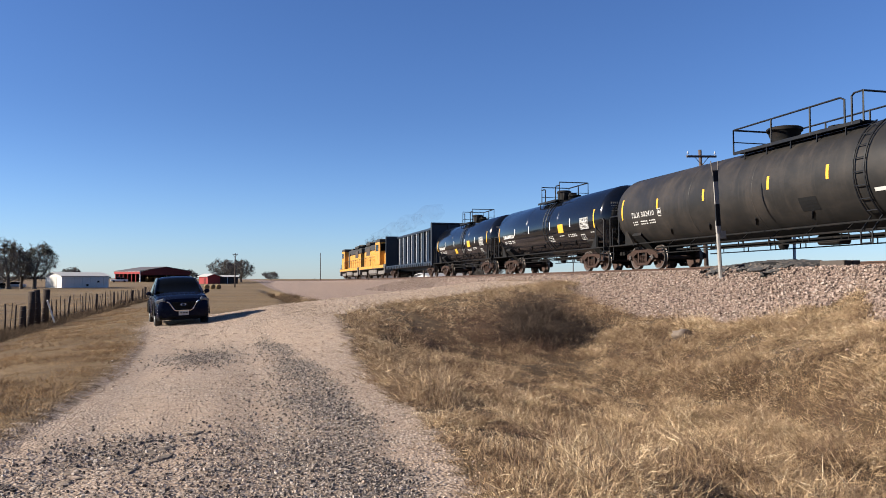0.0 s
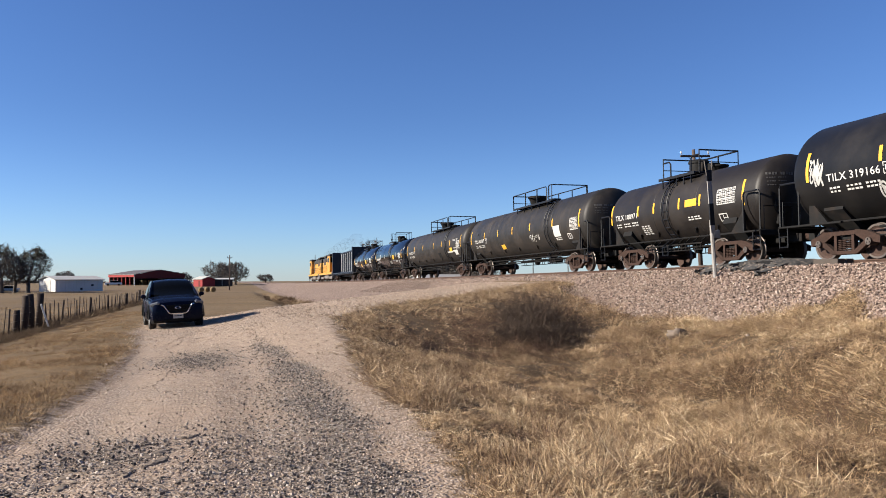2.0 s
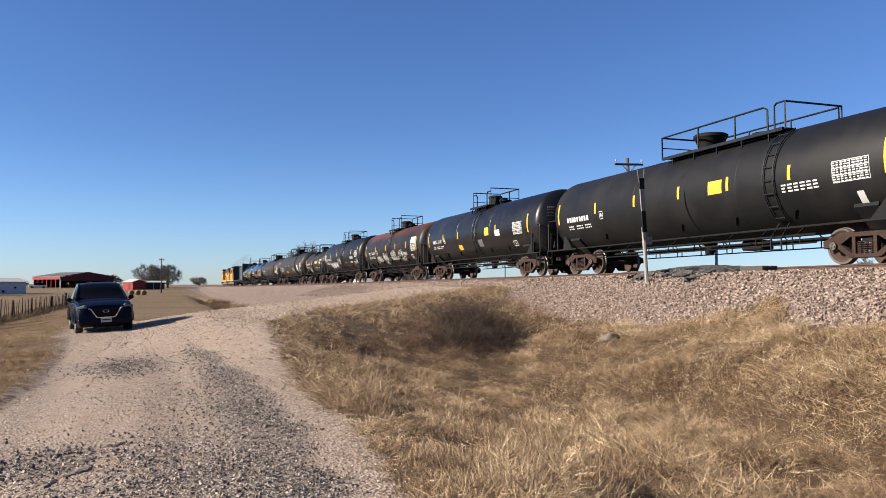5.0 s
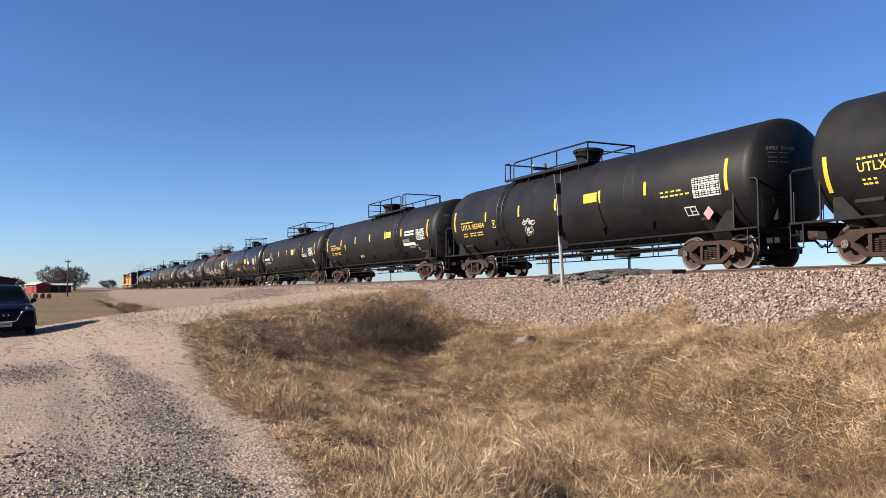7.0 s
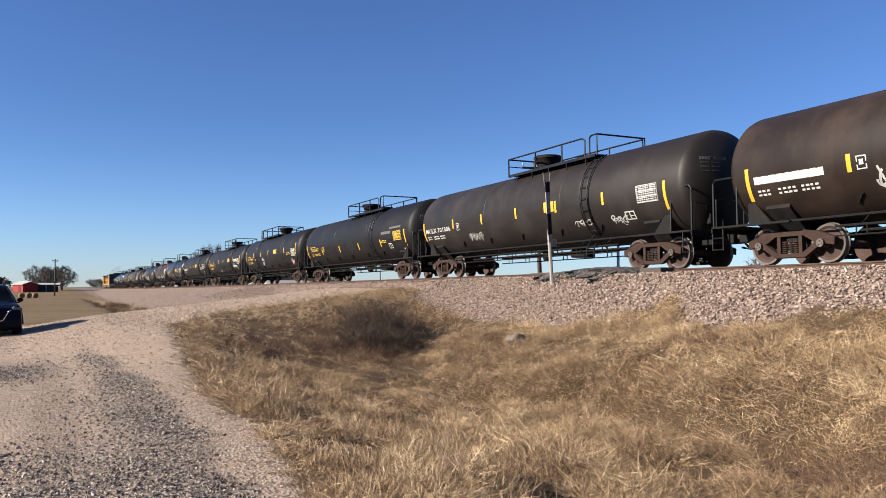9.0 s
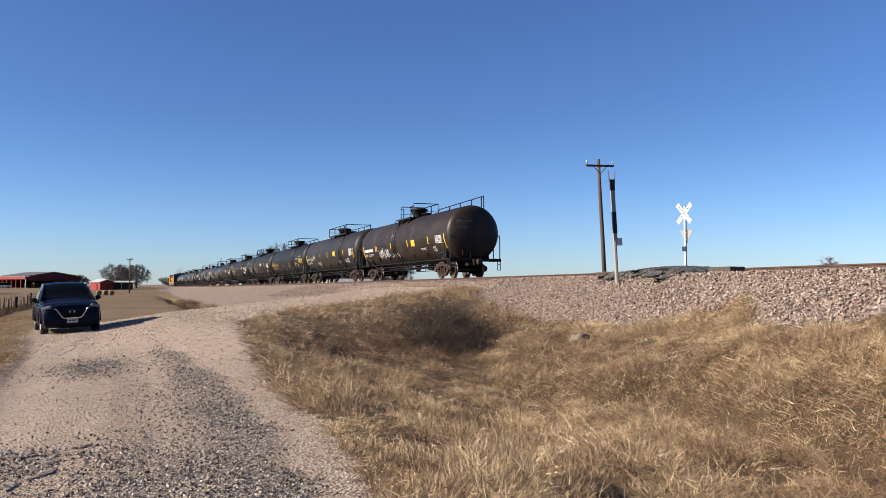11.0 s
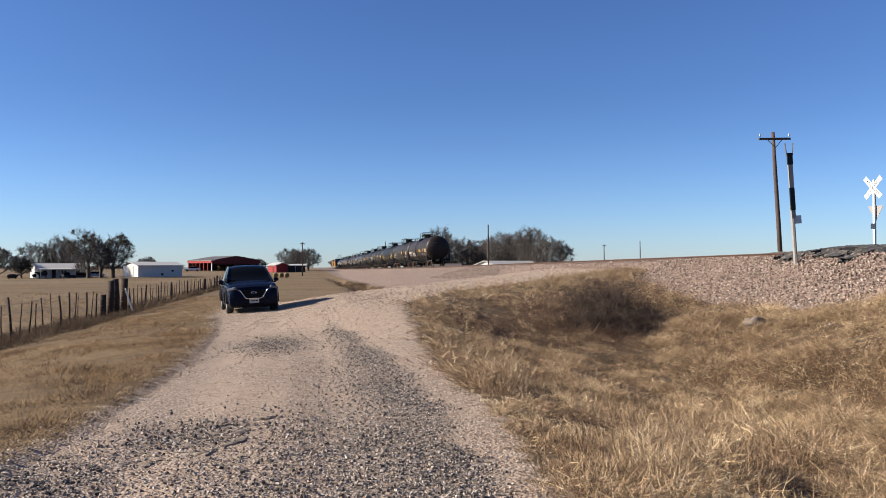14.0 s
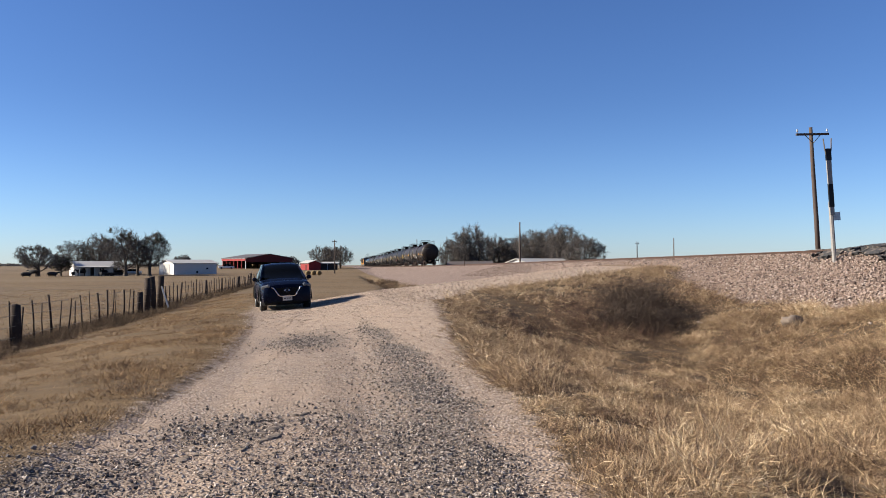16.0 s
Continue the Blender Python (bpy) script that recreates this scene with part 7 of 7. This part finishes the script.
def tufts(n, x0, x1, y0, y1, per, radius, h0, h1, width, keep, bias=1.0, lean=0.75, lumps=0.0, bent=True, mat=0.0):
    """Tufts of blades that fan out from their middles, laid over the same way as their neighbours."""
    cx = RNG.uniform(x0, x1, n)
    cy = y0 + (y1 - y0) * RNG.uniform(0, 1, n) ** bias
    k = keep(cx, cy) > RNG.uniform(0, 1, n)
    cx, cy = cx[k], cy[k]
    size = 0.45 + 1.0 * RNG.uniform(0, 1, len(cx)) ** 1.6
    if lumps:
        size = size * (1 - lumps + lumps * 2.3 * ease(0.28, 0.78, clumpy(cx, cy)))
    lay_way = 34 * patch_noise(cx, cy, 0.9, 3) + 9 * patch_noise(cx, cy, 0.3, 4)
    lay_much = 0.15 + 0.75 * patch_noise(cx, cy, 0.35, 5)
    own = RNG.uniform(0, 1, len(cx))
    cx, cy, size, lay_way, lay_much, own = (np.repeat(q, per) for q in (cx, cy, size, lay_way, lay_much, own))
    m = len(cx)
    a, r = RNG.uniform(0, 2 * np.pi, m), radius * np.sqrt(RNG.uniform(0, 1, m)) * np.clip(size, 0.6, 1.5)
    dx = np.cos(a) * r / radius * lean + np.cos(lay_way) * lay_much + RNG.normal(0, 0.72, m)
    dy = np.sin(a) * r / radius * lean + np.sin(lay_way) * lay_much + RNG.normal(0, 0.72, m)
    made = blades(cx + r * np.cos(a), cy + r * np.sin(a), RNG.uniform(h0, h1, m) * size, width * RNG.uniform(0.6, 1.2, m),
                  np.clip(np.hypot(dx, dy), 0.1, 1.35), np.arctan2(dy, dx), bent,
                  mat * size * np.clip(1.1 - (r / radius) ** 2, 0, 1) * RNG.uniform(0, 1, m) if mat else 0.0)
    tone = np.clip(0.35 * own + 0.65 * RNG.uniform(0, 1, m) ** 1.5 + 0.45 * (patch_noise(cx, cy, 0.45, 6) - 0.5), 0, 1)
    return made[0], made[1], np.repeat(tone, 5 if bent else 3)


def grassy(x, y):
    g, d, b = zones(x, y)
    return np.clip(1 - g * 1.6, 0, 1) * np.clip(1 - b * 2.2, 0, 1)


def scuffed(x, y):
    """Bare patches where the bank has slid."""
    return np.clip(np.exp(-((x - 11.1 - 1.1 * (11.1 - y)) / 0.55) ** 2 - ((y - 11.1) / 0.8) ** 2) + 0.5 * np.exp(-((x - 9.3) / 0.3) ** 2 - ((y - 13.6) / 0.4) ** 2), 0, 1)


def patchy(x, y):
    return grassy(x, y) * np.clip(0.42 + 1.3 * ease(0.2, 0.6, clumpy(x, y)), 0.0, 1) * (1 - 0.92 * scuffed(x, y)) * (1 - 0.95 * in_ditch(x, y))


def in_ditch(x, y):
    """The weedy line along the bottom of the ditch."""
    mid = np.interp(y, [4, 6.5, 9.9, 11, 12.2, 13.4, 14.3, 15.6, 16.5], [8.5, 8.6, 8.8, 8.9, 8.8, 8.3, 7.95, 7.65, 7.2])
    return np.exp(-((x - mid - 0.2) / 0.75) ** 2) * ease(3, 5, y) * (1 - ease(16, 19, y))


def strands(p, q, w):
    """Single tapering slivers from points p to points q."""
    n = len(p)
    a = RNG.normal(0, 1, (n, 3))
    side = np.cross(q - p, a)
    side = side / (np.linalg.norm(side, axis=1)[:, None] + 1e-9) * w[:, None]
    v = np.stack([p - side, p + side, q], 1).reshape(-1, 3)
    return v, np.arange(n * 3).reshape(n, 3)


def brush(spots, thick=0.0024, side=5):
    """Dead stems that fork into fine side twigs."""
    out = []
    for x, y, rx, ry, n, h in spots:
        cx, cy = x + RNG.normal(0, rx, n), y + RNG.normal(0, ry, n)
        k = grassy(cx, cy) > 0.3
        cx, cy = cx[k], cy[k]
        n = len(cx)
        far = np.hypot((cx - x) / rx, (cy - y) / ry)
        hh = h * RNG.uniform(0.35, 1.0, n) * np.clip(1.15 - 0.3 * far, 0.3, 1.1) * (0.55 + 0.9 * patch_noise(cx, cy, 0.35, 7))
        p = np.stack([cx, cy, ground_z(cx, cy) - 0.02], -1)
        d = np.stack([RNG.normal(0, 0.4, n), RNG.normal(0, 0.4, n), np.ones(n)], -1)
        mid = p + d * hh[:, None] * 0.55
        d2 = d + RNG.normal(0, 0.4, (n, 3)) * [1, 1, 0.5]
        tip = mid + d2 * hh[:, None] * 0.5
        w = thick * RNG.uniform(0.6, 1.5, n) * (0.7 + 0.5 * h)
        out += [strands(p, mid + d * hh[:, None] * 0.06, w), strands(mid, tip, w * 0.8)]
        for _ in range(side):
            f = RNG.uniform(0.2, 1.0, n)[:, None]
            b = np.where(f < 0.55, p + (mid - p) * f / 0.55, mid + (tip - mid) * (f - 0.55) / 0.45)
            e = b + (RNG.normal(0, 1, (n, 3)) * [0.8, 0.8, 0.5] + [0, 0, 0.45]) * hh[:, None] * RNG.uniform(0.12, 0.34, n)[:, None]
            out.append(strands(b, e, w * 0.62))
    return out


lay("dry_grass", [
    tufts(6000, 1.7, 9.5, 3.4, 11.5, 78, 0.17, 0.045, 0.11, 0.0023, patchy, lean=1.0, lumps=0.75, bent=False, mat=0.15),
    tufts(1300, 1.8, 9.5, 3.4, 11.5, 24, 0.14, 0.10, 0.2, 0.0017, patchy, lean=1.2, lumps=0.6),
    tufts(8600, 2, 14.2, 9.5, 20, 44, 0.19, 0.055, 0.13, 0.0032, patchy, lean=1.0, lumps=0.75, bent=False, mat=0.14),
    tufts(4600, 2, 14.2, 18, 34, 26, 0.22, 0.07, 0.17, 0.005, patchy, lean=1.0, lumps=0.7, bent=False, mat=0.14),
    tufts(4800, 8.8, 14.2, 7, 20, 38, 0.17, 0.06, 0.16, 0.0034, lambda x, y: grassy(x, y) * (1 - 0.95 * scuffed(x, y)) * (1 - 0.95 * in_ditch(x, y)), lean=1.0, lumps=0.65, bent=False, mat=0.14),
    tufts(2800, 4, 13.0, 1.0, 8, 48, 0.16, 0.06, 0.16, 0.003, patchy, lean=1.0, lumps=0.7, bent=False, mat=0.15),
    tufts(1500, 1.8, 13.5, -7, 2, 14, 0.17, 0.12, 0.26, 0.007, patchy, lumps=0.6, bent=False),
    tufts(110, 2.1, 4.6, 5.6, 10.5, 120, 0.22, 0.10, 0.24, 0.0024, patchy, lean=0.9, lumps=0.4, mat=0.2),
], MAT_STRAW, "tall straw-coloured winter grass in tussocks", "grass")
lay("mown_grass", [
    tufts(14000, -8.4, -1.7, 5, 20, 14, 0.13, 0.035, 0.09, 0.0032, grassy, 1.4, lumps=0.5, bent=False),
    tufts(12000, -8.4, -2.0, 18, 60, 12, 0.2, 0.03, 0.09, 0.0055, grassy, 1.3, lumps=0.5, bent=False),
    tufts(2000, -9, -2.4, -7, 5, 9, 0.15, 0.04, 0.11, 0.006, grassy, lumps=0.5, bent=False),
    tufts(9000, 1.4, 14, 4, 34, 10, 0.14, 0.04, 0.13, 0.0042, lambda x, y: grassy(x, y) * (1 - 0.85 * scuffed(x, y)) * (1 - 0.8 * in_ditch(x, y)), lumps=0.4, bent=False),
    tufts(6000, -30, -8.8, 12, 75, 7, 0.2, 0.04, 0.11, 0.014, grassy, lumps=0.5, bent=False),
], MAT_SHORT, "short brown winter turf", "grass")
lay("fence_grass", [
    tufts(4200, -9.0, -7.3, 9, 46, 14, 0.15, 0.12, 0.3, 0.005, lambda x, y: grassy(x, y) * ease(-7.0, -7.9, x), 1.2, lumps=0.5, bent=False),
    tufts(1500, -9.1, -7.8, 44, 90, 12, 0.2, 0.2, 0.42, 0.012, grassy, bent=False),
    tufts(1100, 4.8, 7.4, 46, 120, 14, 0.3, 0.2, 0.45, 0.014, grassy, lumps=0.6, bent=False),
], MAT_RANK, "tall dead brown grass along the fence and ditch", "grass")
lay("dead_weeds", brush([
    (8.5, 14.4, 0.35, 1.1, 1000, 0.34), (9.3, 12.2, 0.35, 0.9, 1000, 0.34), (9.4, 10.4, 0.4, 0.8, 900, 0.36), (8.9, 8.2, 0.6, 1.0, 1500, 0.42), (8.2, 5.8, 0.7, 0.7, 1200, 0.5),
    (8.6, 15.6, 0.8, 1.3, 900, 0.42), (3.3, 16.4, 0.8, 0.8, 250, 0.3), (4.6, 16.6, 0.9, 1.0, 350, 0.36), (5.2, 15.0, 0.9, 0.9, 300, 0.32), (9.4, 17.6, 0.8, 1.2, 700, 0.4),
    (3.2, 7.7, 0.3, 0.25, 260, 0.34), (4.3, 10.4, 0.6, 0.5, 320, 0.3), (5.5, 8.6, 0.7, 0.5, 360, 0.3), (5.3, 12.5, 0.9, 0.7, 420, 0.32), (10.4, 10.0, 0.8, 0.8, 420, 0.34),
    (6.6, 20.4, 0.7, 0.6, 700, 0.6), (5.4, 19.4, 0.8, 0.6, 350, 0.45), (7.2, 19.2, 0.8, 0.6, 900, 0.5), (4.4, 19.0, 0.6, 0.6, 400, 0.4), (7.0, 22.3, 0.9, 0.6, 700, 0.5), (9.6, 23.2, 0.7, 0.8, 700, 0.55), (6.0, 62, 0.6, 9, 2200, 0.6), (11.8, 24, 0.7, 1.5, 500, 0.5), (10.2, 22.5, 0.9, 1.2, 500, 0.45), (6.0, 84, 0.7, 12, 1200, 0.7), (7.4, 56, 0.8, 5, 600, 0.6), (7.4, 5.4, 0.35, 0.4, 260, 0.8)]),
    MAT_WEED, "reddish-brown dead weeds along the ditch", "weeds")
lay("dead_thicket", brush([
    (8.0, 20.7, 0.35, 0.4, 900, 0.8), (8.7, 21.7, 0.3, 0.4, 800, 1.05), (7.4, 20.4, 0.4, 0.35, 450, 0.7), (8.7, 20.3, 0.4, 0.4, 700, 0.65), (9.3, 22.7, 0.4, 0.5, 500, 0.9), (9.6, 21.2, 0.4, 0.4, 400, 0.55), (8.2, 22.4, 0.4, 0.4, 350, 1.0)],
    0.0042, 7), MAT_THICKET, "dark spiky leafless thicket in the ditch", "bush")


def stones(x, y, r, lift=0.35):
    """Angular stones: squashed, turned boxes with shaken corners."""
    n = len(x)
    z = ground_z(x, y) + r * lift
    c = np.array([[a, b, d] for a in (-1, 1) for b in (-1, 1) for d in (-1, 1)], float)
    v = np.repeat(c[None], n, 0) * RNG.uniform(0.45, 1.0, (n, 1, 3)) + RNG.normal(0, 0.22, (n, 8, 3))
    a, b = RNG.uniform(0, 2 * np.pi, n), RNG.uniform(-0.7, 0.7, n)
    ca, sa, cb, sb = np.cos(a)[:, None], np.sin(a)[:, None], np.cos(b)[:, None], np.sin(b)[:, None]
    X, Y, Z = v[..., 0], v[..., 1], v[..., 2] * 0.75
    X, Z = X * cb - Z * sb, X * sb + Z * cb
    X, Y = X * ca - Y * sa, X * sa + Y * ca
    v = np.stack([X, Y, Z], -1) * r[:, None, None] * 0.8 + np.stack([x, y, z], -1)[:, None]
    q = np.array([[0, 1, 3, 2], [4, 6, 7, 5], [0, 4, 5, 1], [2, 3, 7, 6], [0, 2, 6, 4], [1, 5, 7, 3]])
    t = np.concatenate([q[:, [0, 1, 2]], q[:, [0, 2, 3]]])
    f = (np.arange(n)[:, None, None] * 8 + t[None]).reshape(-1, 3)
    return v.reshape(-1, 3), f


def strewn(n, x0, x1, y0, y1, r0, r1, keep, bias=1.0, lift=(0.3, 0.9)):
    x = RNG.uniform(x0, x1, n)
    y = y0 + (y1 - y0) * RNG.uniform(0, 1, n) ** bias
    k = keep(x, y) > RNG.uniform(0, 1, n)
    x, y = x[k], y[k]
    r = r0 + (r1 - r0) * RNG.uniform(0, 1, len(x)) ** 2
    return stones(x, y, r, RNG.uniform(lift[0], lift[1], len(x)))


lay("ballast_stones", [
    strewn(50000, 11.8, 15.9, 7, 30, 0.018, 0.042, lambda x, y: zones(x, y)[2], lift=(0.0, 1.6)),
    strewn(11000, 11.2, 15.9, 30, 70, 0.022, 0.05, lambda x, y: zones(x, y)[2]),
    strewn(700, 9.5, 13.2, 7, 34, 0.015, 0.04, lambda x, y: 0.5 * grassy(x, y)),
    strewn(60, 10.4, 12.2, 10.2, 12.6, 0.02, 0.06, lambda x, y: scuffed(x, y)),
], MAT_BALLAST, "pink and grey crushed ballast stones", "ballast")
lay("road_gravel", [
    strewn(26000, -3.4, 2.6, 4.2, 14, 0.004, 0.013, lambda x, y: zones(x, y)[0] * np.clip(1.0 - 0.9 * ease(6.5, 9, y) * ease(0.1, -0.5, x) + 0.1, 0.12, 1), 1.3),
    strewn(12000, -3.2, 3, 12, 34, 0.008, 0.024, lambda x, y: zones(x, y)[0] * (0.12 + 0.8 * ease(17, 24, y) + 0.5 * ease(0, 1, x))),
    strewn(9000, 1.5, 13, 23, 44, 0.012, 0.034, lambda x, y: zones(x, y)[0]),
], MAT_PEBBLE, "pale loose limestone gravel", "gravel")
lay("dark_gravel", [
    strewn(64000, -2.2, 2.0, 4.2, 20, 0.005, 0.017, lambda x, y: zones(x, y)[1] ** 1.2, 1.3),
    strewn(6000, -3.2, 0, 5.0, 9.5, 0.006, 0.022, lambda x, y: zones(x, y)[1]),
    strewn(2500, -2.0, 1, 14, 19, 0.008, 0.022, lambda x, y: zones(x, y)[1]),
], MAT_DARKPEB, "dark wet-looking gravel in the wheel track", "gravel")


def motions():
    for car, middle in MOVING:
        walk(car, [(0.5 * k, car_pose(middle, 0.5 * k)) for k in range(33)])
    for wheels, y in TURNING:
        walk(wheels, [(k / 30, pose(0, y, WHEEL_R) @ Matrix.Rotation(-run(k / 30) / WHEEL_R, 4, "X")) for k in range(481)])


motions()
